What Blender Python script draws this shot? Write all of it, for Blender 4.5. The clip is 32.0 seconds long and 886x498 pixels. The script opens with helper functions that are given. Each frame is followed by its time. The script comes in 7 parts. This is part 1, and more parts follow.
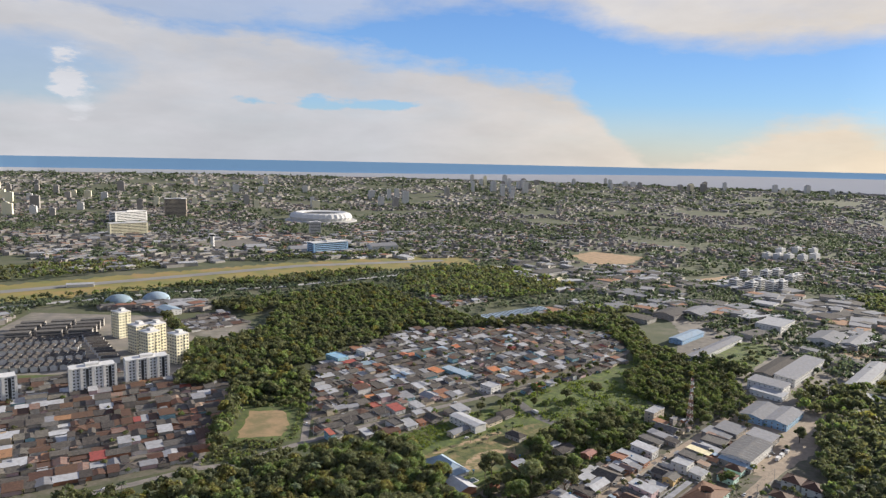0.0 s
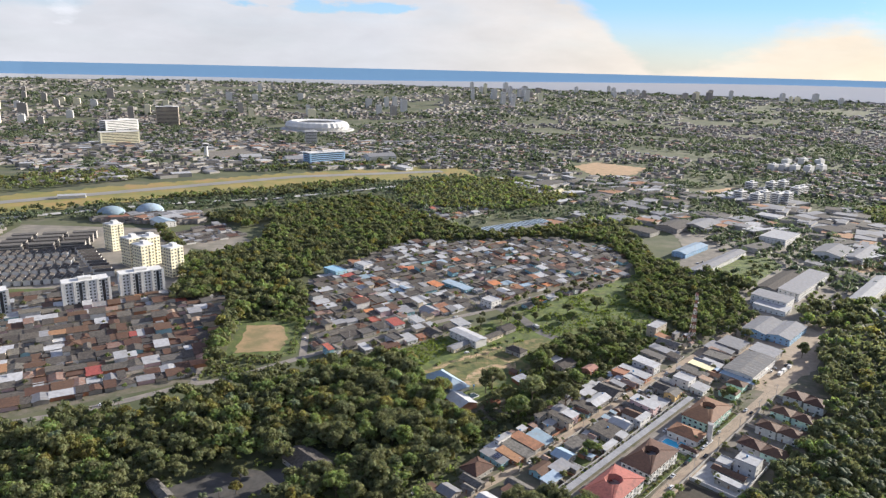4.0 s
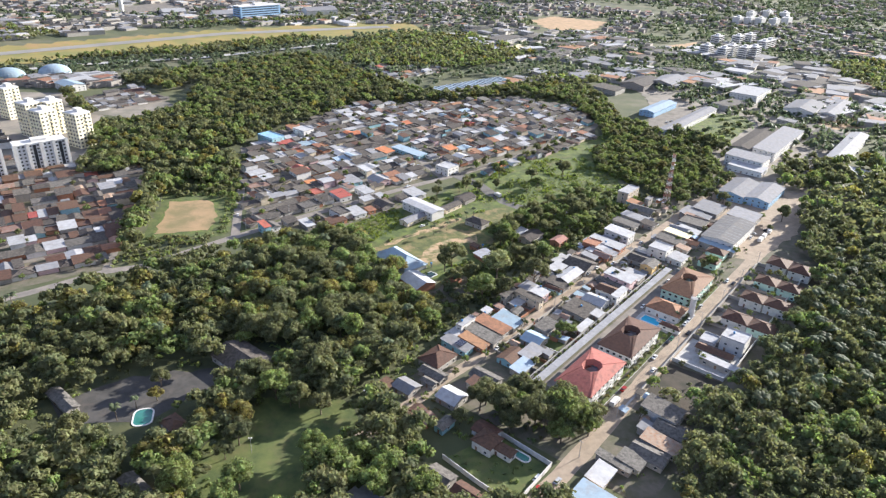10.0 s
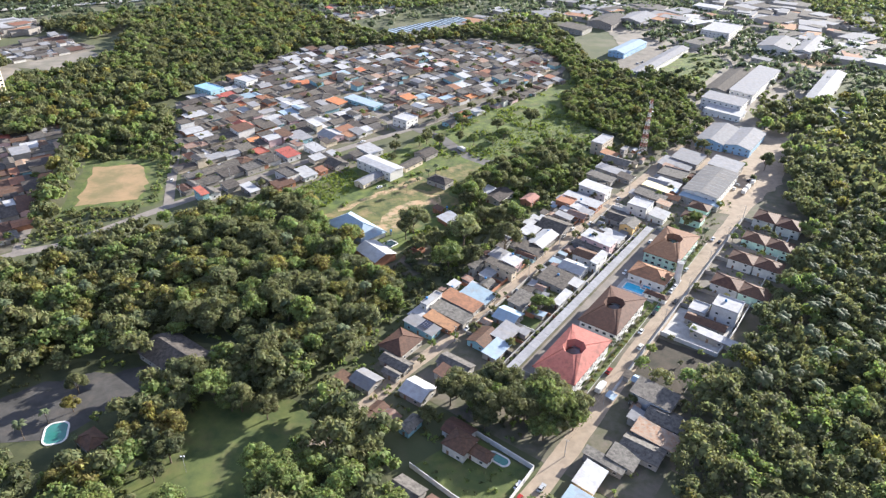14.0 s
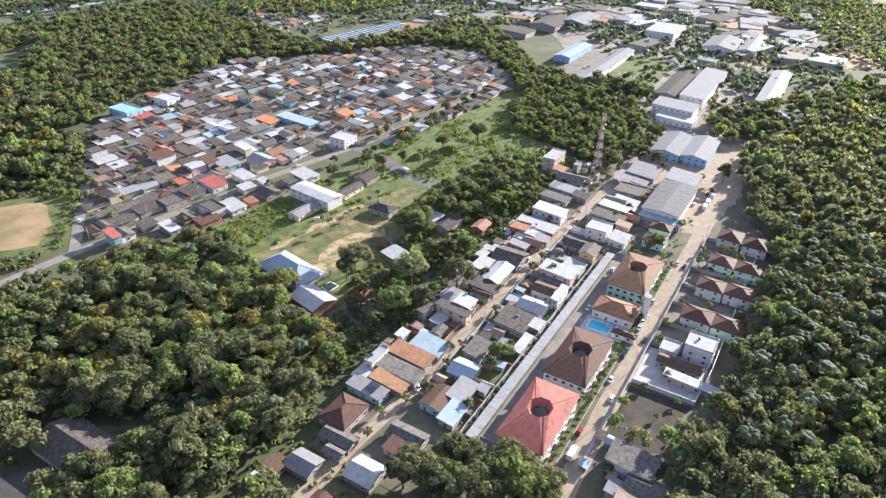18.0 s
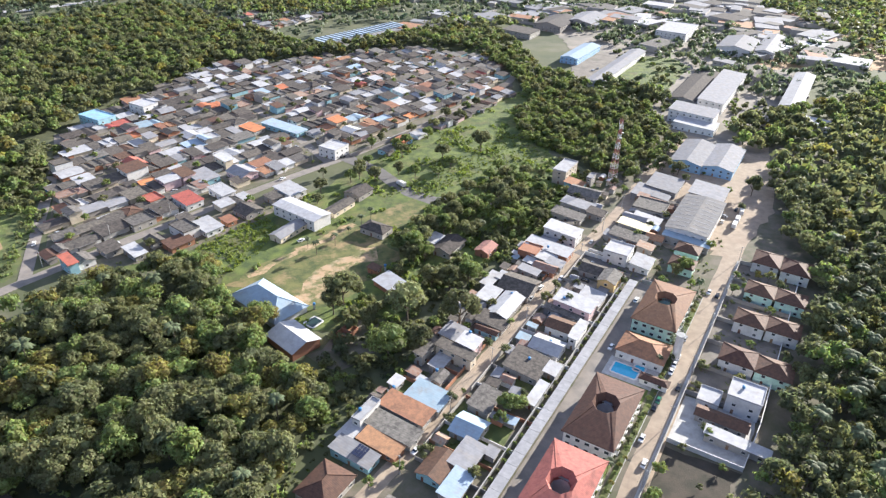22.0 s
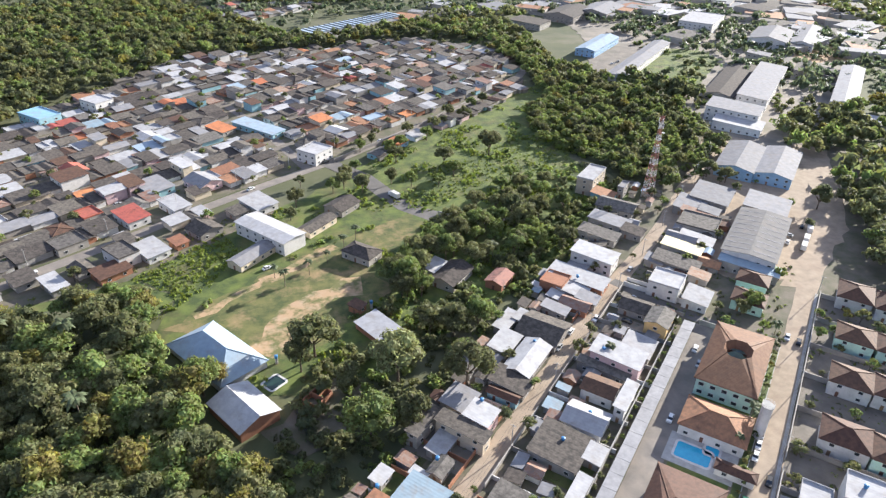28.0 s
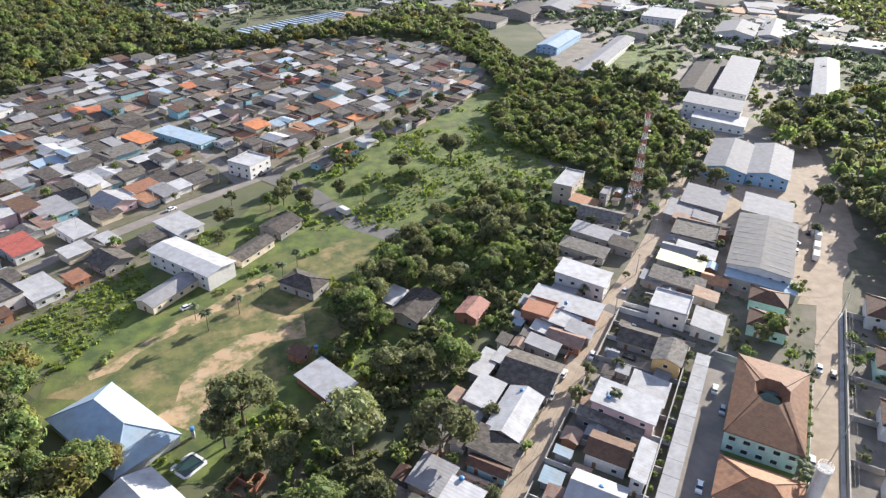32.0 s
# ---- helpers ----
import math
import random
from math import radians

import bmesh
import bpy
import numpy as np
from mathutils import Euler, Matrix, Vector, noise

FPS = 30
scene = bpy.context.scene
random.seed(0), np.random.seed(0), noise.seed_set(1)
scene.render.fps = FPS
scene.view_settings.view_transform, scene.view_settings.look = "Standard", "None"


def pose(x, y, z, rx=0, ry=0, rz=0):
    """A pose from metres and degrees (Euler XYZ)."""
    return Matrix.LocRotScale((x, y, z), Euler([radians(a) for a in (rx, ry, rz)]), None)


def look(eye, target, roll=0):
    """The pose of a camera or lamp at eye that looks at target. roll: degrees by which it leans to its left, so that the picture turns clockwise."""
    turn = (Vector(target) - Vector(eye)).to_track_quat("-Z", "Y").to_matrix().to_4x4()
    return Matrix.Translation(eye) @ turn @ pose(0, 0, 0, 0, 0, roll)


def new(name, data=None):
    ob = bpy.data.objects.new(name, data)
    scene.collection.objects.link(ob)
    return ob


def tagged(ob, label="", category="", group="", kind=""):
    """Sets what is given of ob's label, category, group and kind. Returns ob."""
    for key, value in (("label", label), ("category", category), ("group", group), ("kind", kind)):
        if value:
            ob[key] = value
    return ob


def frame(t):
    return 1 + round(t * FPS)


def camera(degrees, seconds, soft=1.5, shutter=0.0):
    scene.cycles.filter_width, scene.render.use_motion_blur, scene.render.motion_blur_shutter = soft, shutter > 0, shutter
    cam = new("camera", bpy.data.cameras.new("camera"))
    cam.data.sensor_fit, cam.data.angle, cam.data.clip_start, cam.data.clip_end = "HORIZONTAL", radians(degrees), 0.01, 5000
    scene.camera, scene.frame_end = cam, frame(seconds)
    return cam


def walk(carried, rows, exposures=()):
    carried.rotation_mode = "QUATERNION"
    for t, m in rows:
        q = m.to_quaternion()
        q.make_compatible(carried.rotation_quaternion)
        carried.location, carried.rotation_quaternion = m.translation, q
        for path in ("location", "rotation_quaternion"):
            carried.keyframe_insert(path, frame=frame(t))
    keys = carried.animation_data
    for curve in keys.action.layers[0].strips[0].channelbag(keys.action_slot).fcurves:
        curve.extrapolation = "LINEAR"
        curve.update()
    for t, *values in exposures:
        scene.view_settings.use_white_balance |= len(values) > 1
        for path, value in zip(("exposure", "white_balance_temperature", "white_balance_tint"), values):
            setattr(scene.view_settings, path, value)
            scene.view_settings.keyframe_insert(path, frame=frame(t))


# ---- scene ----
# ---------------------------------------------------------------- camera
FOV = 66.56
PATH = [
    (0, 0.00, 0.00, 223.77, 7.66, -0.00, 1.52),
    (1, -0.32, 3.76, 223.65, 9.58, -0.06, 1.46),
    (2, -0.67, 8.16, 223.24, 11.54, -0.13, 1.38),
    (3, -0.83, 13.73, 222.72, 13.46, -0.22, 1.54),
    (5.5, -2.11, 33.64, 219.73, 18.03, -0.44, 1.77),
    (6, -2.33, 38.22, 218.44, 19.05, -0.49, 1.80),
    (7, -2.27, 48.21, 214.69, 20.92, -0.56, 1.84),
    (8, -2.02, 58.87, 210.38, 22.74, -1.17, 1.88),
    (9, -1.47, 69.48, 205.47, 24.49, -2.57, 1.91),
    (10, -0.51, 80.16, 200.27, 26.28, -5.08, 2.03),
    (11, 0.61, 90.75, 195.63, 28.07, -7.51, 1.98),
    (12, 1.89, 101.20, 192.92, 30.07, -7.66, 2.06),
    (13, 3.35, 112.14, 191.63, 30.79, -7.68, 2.00),
    (14, 4.72, 122.85, 191.19, 30.78, -8.76, 1.95),
    (15, 6.26, 133.25, 191.20, 30.76, -11.55, 1.94),
    (17.5, 12.11, 157.90, 191.37, 30.81, -13.70, 1.93),
    (18, 13.45, 163.20, 191.15, 30.83, -13.66, 1.94),
    (19, 16.04, 173.90, 190.21, 30.75, -13.66, 1.88),
    (20, 18.47, 184.15, 187.78, 30.64, -13.65, 1.76),
    (21, 20.91, 194.64, 184.03, 30.72, -13.62, 1.80),
    (22, 22.90, 205.48, 179.56, 30.69, -13.71, 1.84),
    (23, 24.92, 216.72, 174.88, 30.64, -13.79, 1.94),
    (24, 27.34, 228.18, 170.37, 30.64, -13.85, 2.02),
    (25, 29.95, 239.30, 165.95, 30.65, -13.80, 1.97),
    (27.5, 36.76, 265.86, 155.08, 30.63, -13.65, 1.80),
    (28, 38.11, 271.28, 152.88, 30.53, -13.63, 1.74),
    (29, 40.77, 282.46, 148.15, 29.91, -13.56, 1.67),
    (30, 43.08, 293.52, 143.31, 29.83, -13.90, 1.65),
    (31, 45.37, 304.44, 138.48, 29.78, -15.76, 1.68),
    (32, 47.91, 314.99, 133.87, 29.76, -17.76, 1.81),
]
EXPOSURES = [(0, 0.88, 6250, 10), (3, 1.12, 6150, 10), (6, 1.36, 6020, 10), (9, 1.56, 5950, 10), (13, 1.78, 5900, 10), (24, 1.76, 5930, 10), (32, 1.56, 6000, 10)]

cam = camera(FOV, 32.0, soft=1.35)
walk(cam, [(t, pose(x, y, z, 90 - down, 0, turn) @ pose(0, 0, 0, 0, 0, lean)) for t, x, y, z, down, turn, lean in PATH],
     exposures=EXPOSURES)

# ---------------------------------------------------------------- sky and sun
SUN_AZ, SUN_EL = 30.0, 18.0
world = bpy.data.worlds.new("sky")
scene.world = world
world.use_nodes = True


def sky_world():
    nt = world.node_tree
    N, L = nt.nodes, nt.links
    bg = N["Background"]
    sky = N.new("ShaderNodeTexSky")
    sky.sky_type, sky.sun_disc = "NISHITA", False
    sky.sun_elevation, sky.sun_rotation = radians(SUN_EL), radians(90 - SUN_AZ)
    sky.dust_density, sky.air_density, sky.ozone_density = 0.5, 1.0, 3.0
    co = N.new("ShaderNodeTexCoord")
    sep = N.new("ShaderNodeSeparateXYZ")
    L.new(co.outputs["Generated"], sep.inputs[0])

    def m(op, a, b=None, clamp=False):
        n = N.new("ShaderNodeMath")
        n.operation, n.use_clamp = op, clamp
        for k, v in enumerate((a, b)):
            if v is None:
                continue
            if isinstance(v, (int, float)):
                n.inputs[k].default_value = v
            else:
                L.new(v, n.inputs[k])
        return n.outputs[0]

    x, y, z = sep.outputs
    az = m("ARCTAN2", x, y)
    comb = N.new("ShaderNodeCombineXYZ")
    L.new(m("MULTIPLY", az, 3.0), comb.inputs[0])
    L.new(m("MULTIPLY", z, 9.0), comb.inputs[1])

    def fbm(scale, detail, rough, shift):
        n = N.new("ShaderNodeTexNoise")
        n.inputs["Scale"].default_value, n.inputs["Detail"].default_value, n.inputs["Roughness"].default_value = scale, detail, rough
        mp = N.new("ShaderNodeMapping")
        mp.inputs["Location"].default_value = shift
        L.new(comb.outputs[0], mp.inputs[0])
        L.new(mp.outputs[0], n.inputs[0])
        return n.outputs[0]

    def bank(a0, wa, z0, wz, amount, scale, shift):
        # a cloud bank: an ellipse in the sky with a torn edge
        da = m("DIVIDE", m("SUBTRACT", az, a0), wa)
        dz = m("DIVIDE", m("SUBTRACT", z, z0), wz)
        d = m("SUBTRACT", 1.0, m("ADD", m("MULTIPLY", da, da), m("MULTIPLY", dz, dz)))
        n = m("MULTIPLY", m("SUBTRACT", fbm(scale, 6, 0.6, shift), 0.5), amount)
        return m("MULTIPLY", m("ADD", d, n), 1.5, clamp=True)

    def sheet(height, amount, scale, shift, edge):
        # a cloud sheet filling the sky where the height is above zero, with a torn edge
        n = m("MULTIPLY", m("SUBTRACT", fbm(scale, 7, 0.62, shift), 0.5), amount)
        return m("MULTIPLY", m("ADD", height, n), edge, clamp=True)

    # the great bank, falling away to the east; the deck overhead; a low warm bank by the sun; a tower of cumulus
    slope = m("MINIMUM", m("SUBTRACT", 0.145, m("MULTIPLY", az, 0.12)), m("SUBTRACT", 0.30, az))
    high = sheet(m("SUBTRACT", slope, z), 0.12, 1.9, (0, 0, 0), 30)
    deck = m("ADD", 0.146, m("MULTIPLY", m("MAXIMUM", m("SUBTRACT", 0.3, az), 0.0), 0.28))
    top = sheet(m("SUBTRACT", z, deck), 0.10, 1.5, (5, 2, 0), 26)
    wisp = m("MULTIPLY", bank(-0.40, 0.5, 0.215, 0.05, 3.4, 1.2, (9, 4, 0)), 0.6)
    low = sheet(m("SUBTRACT", m("SUBTRACT", 0.082, m("MULTIPLY", m("ABSOLUTE", m("SUBTRACT", az, 0.52)), 0.26)), z), 0.10, 2.6, (3, 7, 0), 26)
    tower = bank(-0.495, 0.03, 0.085, 0.04, 5.0, 4.0, (1, 5, 0))
    gap = bank(-0.15, 0.12, 0.074, 0.010, 6.0, 4.0, (2, 8, 0))
    thin = m("ADD", 0.72, m("MULTIPLY", fbm(2.4, 8, 0.62, (7, 1, 3)), 0.5), clamp=True)
    west = m("SUBTRACT", 1.0, m("MULTIPLY", bank(-0.55, 0.14, 0.10, 0.05, 1.6, 3.0, (4, 4, 0)), 0.55))
    cloud = m("MULTIPLY", m("MULTIPLY", high, west), m("SUBTRACT", 1.0, m("MULTIPLY", gap, 0.9)))
    broken = m("SUBTRACT", 1.0, m("MULTIPLY", m("MULTIPLY", m("SUBTRACT", z, 0.24), 4.0, clamp=True), 0.6))
    cloud = m("MULTIPLY", m("MAXIMUM", m("MAXIMUM", cloud, m("MULTIPLY", top, broken)), m("MAXIMUM", wisp, low)), thin)
    cloud = m("MAXIMUM", cloud, m("MULTIPLY", tower, 0.95))
    # pale air low over the land
    cloud = m("MAXIMUM", cloud, m("MULTIPLY", m("SUBTRACT", 1.0, m("DIVIDE", z, 0.08), clamp=True), 0.5))
    cloud = m("MULTIPLY", cloud, m("GREATER_THAN", z, -0.02))
    # clouds towards the sun are warmer and brighter, those overhead brighter than those seen through the low air
    side = m("MULTIPLY", m("MULTIPLY", m("ADD", az, 0.1), 1.3, clamp=True), m("SUBTRACT", 1.0, m("MULTIPLY", z, 3.2), clamp=True))
    tint = N.new("ShaderNodeMix")
    tint.data_type = "RGBA"
    tint.inputs[6].default_value, tint.inputs[7].default_value = (2.55, 2.5, 2.55, 1), (4.2, 3.4, 2.4, 1)
    L.new(side, tint.inputs[0])
    lift = N.new("ShaderNodeVectorMath")
    lift.operation = "SCALE"
    L.new(tint.outputs[2], lift.inputs[0])
    L.new(m("ADD", m("ADD", 0.78, m("MULTIPLY", fbm(1.6, 9, 0.6, (2, 6, 1)), 0.55)), m("ADD", m("MULTIPLY", m("MULTIPLY", m("SUBTRACT", z, 0.15), 1.6, clamp=True), 0.35), m("MULTIPLY", tower, 0.2))), lift.inputs["Scale"])
    mix = N.new("ShaderNodeMix")
    mix.data_type = "RGBA"
    L.new(cloud, mix.inputs[0])
    cool = N.new("ShaderNodeMix")
    cool.data_type, cool.blend_type = "RGBA", "MULTIPLY"
    cool.inputs[0].default_value = 1.0
    L.new(sky.outputs[0], cool.inputs[6])
    deep = N.new("ShaderNodeMix")
    deep.data_type = "RGBA"
    deep.inputs[6].default_value, deep.inputs[7].default_value = (0.48, 0.56, 0.72, 1), (0.24, 0.33, 0.48, 1)
    L.new(m("MULTIPLY", m("ADD", az, 0.2), 1.4, clamp=True), deep.inputs[0])
    L.new(deep.outputs[2], cool.inputs[7])
    L.new(cool.outputs[2], mix.inputs[6])
    L.new(lift.outputs[0], mix.inputs[7])
    L.new(mix.outputs[2], bg.inputs[0])
    bg.inputs[1].default_value = 0.122


sky_world()
lamp = new("sun", bpy.data.lights.new("sun", "SUN"))
lamp.data.energy, lamp.data.angle, lamp.data.color = 5.0, radians(0.6), (1.0, 0.90, 0.76)
lamp.matrix_world = look((math.cos(radians(SUN_AZ)) * math.cos(radians(SUN_EL)) * 900,
                          math.sin(radians(SUN_AZ)) * math.cos(radians(SUN_EL)) * 900, math.sin(radians(SUN_EL)) * 900), (0, 0, 0))


# ---------------------------------------------------------------- materials
def material(name, base, second=None, rough=0.8, metal=0.0, scale=0.5, mix=0.5, bump=0.0, bump_scale=6.0, rnd=0.0,
             ribs=0.0, rib_axis=0, island=0.0, translucent=0.0, stain=None, stain_scale=0.12, stain_amount=0.0, spec=0.4, world_space=True):
    """A procedural surface: two tones by noise, fine grain, stains, ribs and a little change from object to object."""
    mt = bpy.data.materials.new(name)
    mt.use_nodes = True
    nt = mt.node_tree
    N, L = nt.nodes, nt.links
    b = N["Principled BSDF"]
    b.inputs["Roughness"].default_value, b.inputs["Metallic"].default_value = rough, metal
    b.inputs["Specular IOR Level"].default_value = spec
    geo, oi, tc = N.new("ShaderNodeNewGeometry"), N.new("ShaderNodeObjectInfo"), N.new("ShaderNodeTexCoord")
    pos = geo.outputs["Position"] if world_space else tc.outputs["Object"]

    def tex(sc, detail=4, rough_=0.6, src=None):
        n = N.new("ShaderNodeTexNoise")
        n.inputs["Scale"].default_value, n.inputs["Detail"].default_value, n.inputs["Roughness"].default_value = sc, detail, rough_
        L.new(src or pos, n.inputs[0])
        return n.outputs[0]

    def ramp(src, lo, hi):
        n = N.new("ShaderNodeMapRange")
        n.inputs[1].default_value, n.inputs[2].default_value = lo, hi
        L.new(src, n.inputs[0])
        return n.outputs[0]

    def mixc(fac, a, c):
        n = N.new("ShaderNodeMix")
        n.data_type = "RGBA"
        for k, v in ((0, fac), (6, a), (7, c)):
            if isinstance(v, (int, float)):
                n.inputs[k].default_value = v
            elif isinstance(v, tuple):
                n.inputs[k].default_value = (*v, 1)
            else:
                L.new(v, n.inputs[k])
        return n.outputs[2]

    second = second or tuple(min(1, c * 0.7) for c in base)
    col = mixc(ramp(tex(scale), 0.5 - 0.25 / max(mix, 0.05) * 0.5, 0.5 + 0.25 / max(mix, 0.05) * 0.5), base, second)
    if stain_amount:
        st = N.new("ShaderNodeMath")
        st.operation = "MULTIPLY"
        L.new(ramp(tex(stain_scale, 6, 0.7), 0.5, 0.68), st.inputs[0])
        st.inputs[1].default_value = stain_amount
        col = mixc(st.outputs[0], col, stain or tuple(c * 0.35 for c in base))
    vals = []
    if rnd:
        vals.append((oi.outputs["Random"], rnd))
    if island:
        vals.append((geo.outputs["Random Per Island"], island))
    for src, amt in vals:
        hs = N.new("ShaderNodeHueSaturation")
        r = N.new("ShaderNodeMapRange")
        r.inputs[3].default_value, r.inputs[4].default_value = 1 - amt, 1 + amt
        L.new(src, r.inputs[0])
        L.new(r.outputs[0], hs.inputs["Value"])
        h = N.new("ShaderNodeMapRange")
        h.inputs[3].default_value, h.inputs[4].default_value = 0.5 - amt * 0.06, 0.5 + amt * 0.06
        L.new(src, h.inputs[0])
        L.new(h.outputs[0], hs.inputs["Hue"])
        L.new(col, hs.inputs["Color"])
        col = hs.outputs[0]
    L.new(col, b.inputs["Base Color"])
    hgt = None
    if ribs:
        w = N.new("ShaderNodeTexWave")
        w.wave_type, w.bands_direction = "BANDS", "X" if rib_axis == 0 else "Y"
        w.inputs["Scale"].default_value = ribs
        L.new(tc.outputs["Object"], w.inputs[0])
        hgt = w.outputs[1]
        bp = N.new("ShaderNodeBump")
        bp.inputs["Strength"].default_value, bp.inputs["Distance"].default_value = 0.3, 0.05
        L.new(hgt, bp.inputs["Height"])
        L.new(bp.outputs[0], b.inputs["Normal"])
    elif bump:
        bp = N.new("ShaderNodeBump")
        bp.inputs["Strength"].default_value, bp.inputs["Distance"].default_value = bump, 0.25
        L.new(tex(bump_scale, 6, 0.7), bp.inputs["Height"])
        L.new(bp.outputs[0], b.inputs["Normal"])
    if translucent:
        tr = N.new("ShaderNodeBsdfTranslucent")
        hs = N.new("ShaderNodeHueSaturation")
        hs.inputs["Value"].default_value, hs.inputs["Saturation"].default_value = 1.5, 1.15
        L.new(col, hs.inputs["Color"])
        L.new(hs.outputs[0], tr.inputs[0])
        mx = N.new("ShaderNodeMixShader")
        mx.inputs[0].default_value = translucent
        L.new(b.outputs[0], mx.inputs[1])
        L.new(tr.outputs[0], mx.inputs[2])
        L.new(mx.outputs[0], N["Material Output"].inputs[0])
    return mt


M = {}
# roofs
for nm, c1, c2, rg in (("grey", (0.165, 0.152, 0.138), (0.092, 0.085, 0.078), 0.9), ("dark", (0.115, 0.10, 0.088), (0.056, 0.05, 0.046), 0.9),
                       ("rust", (0.24, 0.13, 0.09), (0.30, 0.24, 0.2), 0.85), ("rustpink", (0.30, 0.14, 0.12), (0.22, 0.12, 0.11), 0.85),
                       ("unpainted", (0.142, 0.124, 0.106), (0.08, 0.07, 0.062), 0.9)):
    M[nm] = material("roof_" + nm, c1, c2, rg, 0, 0.7, 0.8, ribs=0.34, rnd=0.22, island=0.28, spec=0.15, stain_amount=0.55, stain=(0.05, 0.047, 0.045), stain_scale=0.35)
for nm, c1, c2 in (("white", (0.43, 0.43, 0.435), (0.31, 0.31, 0.32)), ("metal", (0.26, 0.26, 0.27), (0.18, 0.18, 0.19)),
                   ("blue", (0.30, 0.38, 0.45), (0.24, 0.31, 0.37)), ("metalrib", (0.20, 0.195, 0.19), (0.14, 0.137, 0.134)),
                   ("cyan", (0.24, 0.42, 0.52), (0.2, 0.35, 0.44)), ("yellowroof", (0.75, 0.66, 0.42), (0.6, 0.52, 0.35))):
    M[nm] = material("roof_" + nm, c1, c2, 0.8, 0.0, 0.4, 0.6, spec=0.1, island=0.12, ribs=0.30, rnd=0.14, stain_amount=0.5, stain=(0.25, 0.22, 0.19), stain_scale=0.22)
for nm, c1, c2 in (("terra", (0.33, 0.165, 0.095), (0.22, 0.12, 0.075)), ("orange", (0.50, 0.19, 0.085), (0.40, 0.16, 0.08)),
                   ("brown", (0.135, 0.076, 0.052), (0.08, 0.048, 0.036)), ("redtile", (0.38, 0.105, 0.08), (0.28, 0.085, 0.07)),
                   ("blockred", (0.41, 0.16, 0.118), (0.33, 0.125, 0.096)), ("blockbrown", (0.125, 0.068, 0.048), (0.082, 0.046, 0.034)),
                   ("blockterra", (0.18, 0.092, 0.058), (0.125, 0.064, 0.043))):
    M[nm] = material("roof_" + nm, c1, c2, 0.75, 0, 0.8, 0.8, ribs=0.52, rnd=0.14, island=0.12, spec=0.2, stain_amount=0.45, stain=(0.07, 0.05, 0.042), stain_scale=0.3)
# walls
W = {}
for nm, c1 in (("plaster", (0.34, 0.315, 0.285)), ("slab", (0.66, 0.68, 0.70)), ("white", (0.66, 0.645, 0.62)), ("brick", (0.36, 0.17, 0.10)), ("cyan", (0.28, 0.47, 0.53)),
               ("pink", (0.60, 0.43, 0.43)), ("beige", (0.62, 0.53, 0.40)), ("yellow", (0.72, 0.50, 0.22)), ("mint", (0.52, 0.72, 0.62)),
               ("blueband", (0.30, 0.47, 0.66)), ("unfinished", (0.45, 0.38, 0.30)), ("cream", (0.84, 0.77, 0.55)), ("concrete", (0.34, 0.33, 0.315))):
    W[nm] = material("wall_" + nm, c1, tuple(c * 0.82 for c in c1), 0.85, 0, 0.4, 0.6, bump=0.15, rnd=0.22 if nm == "plaster" else 0.06,
                     stain_amount=0.35, stain=tuple(c * 0.45 for c in c1), stain_scale=0.5)
GLASS = material("window_glass", (0.03, 0.035, 0.04), (0.05, 0.055, 0.06), 0.08, 0, 0.3, 0.3, spec=0.7)
FRAME = material("window_frame", (0.72, 0.72, 0.70), None, 0.5)
DOOR = material("door_wood", (0.22, 0.12, 0.07), (0.15, 0.08, 0.05), 0.6, rnd=0.4)
LEAF = material("leaves", (0.168, 0.170, 0.078), (0.090, 0.102, 0.054), 0.65, 0, 0.075, 1.0, island=0.4, rnd=0.1, translucent=0.42, spec=0.14)
LEAF_GOLD = material("leaves_golden", (0.205, 0.178, 0.062), (0.13, 0.128, 0.048), 0.65, 0, 0.08, 0.9, island=0.45, rnd=0.1, translucent=0.42, spec=0.14)
LEAF_BRIGHT = material("leaves_bright", (0.20, 0.235, 0.082), (0.12, 0.15, 0.058), 0.65, 0, 0.08, 0.9, island=0.45, rnd=0.1, translucent=0.42, spec=0.14)
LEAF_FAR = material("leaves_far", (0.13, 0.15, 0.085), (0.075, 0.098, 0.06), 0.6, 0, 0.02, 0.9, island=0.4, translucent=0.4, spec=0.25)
PALM = material("palm_fronds", (0.12, 0.14, 0.075), (0.07, 0.09, 0.045), 0.7, 0, 0.3, 0.8, island=0.35, rnd=0.2, translucent=0.3, spec=0.2)
BARK = material("bark", (0.16, 0.125, 0.09), (0.09, 0.07, 0.05), 0.9, 0, 1.5, 0.8, bump=0.5)
DIRT = material("dirt_road", (0.36, 0.29, 0.215), (0.27, 0.215, 0.16), 0.95, 0, 0.25, 0.8, bump=0.3, bump_scale=1.5, stain_amount=0.4, stain=(0.25, 0.18, 0.13), stain_scale=0.08)
ASPHALT = material("asphalt", (0.155, 0.145, 0.135), (0.10, 0.095, 0.09), 0.9, 0, 0.2, 0.7, bump=0.2, stain_amount=0.3, stain=(0.22, 0.19, 0.16), stain_scale=0.1)
CONCRETE = material("concrete", (0.46, 0.45, 0.43), (0.34, 0.33, 0.31), 0.85, 0, 0.4, 0.7, bump=0.2, stain_amount=0.4, stain=(0.2, 0.19, 0.17), stain_scale=0.3)
GRASS = material("grass", (0.125, 0.158, 0.036), (0.055, 0.08, 0.024), 0.95, 0, 0.14, 1.0, bump=0.6, bump_scale=3, stain_amount=0.5, stain=(0.16, 0.12, 0.06), stain_scale=0.06)
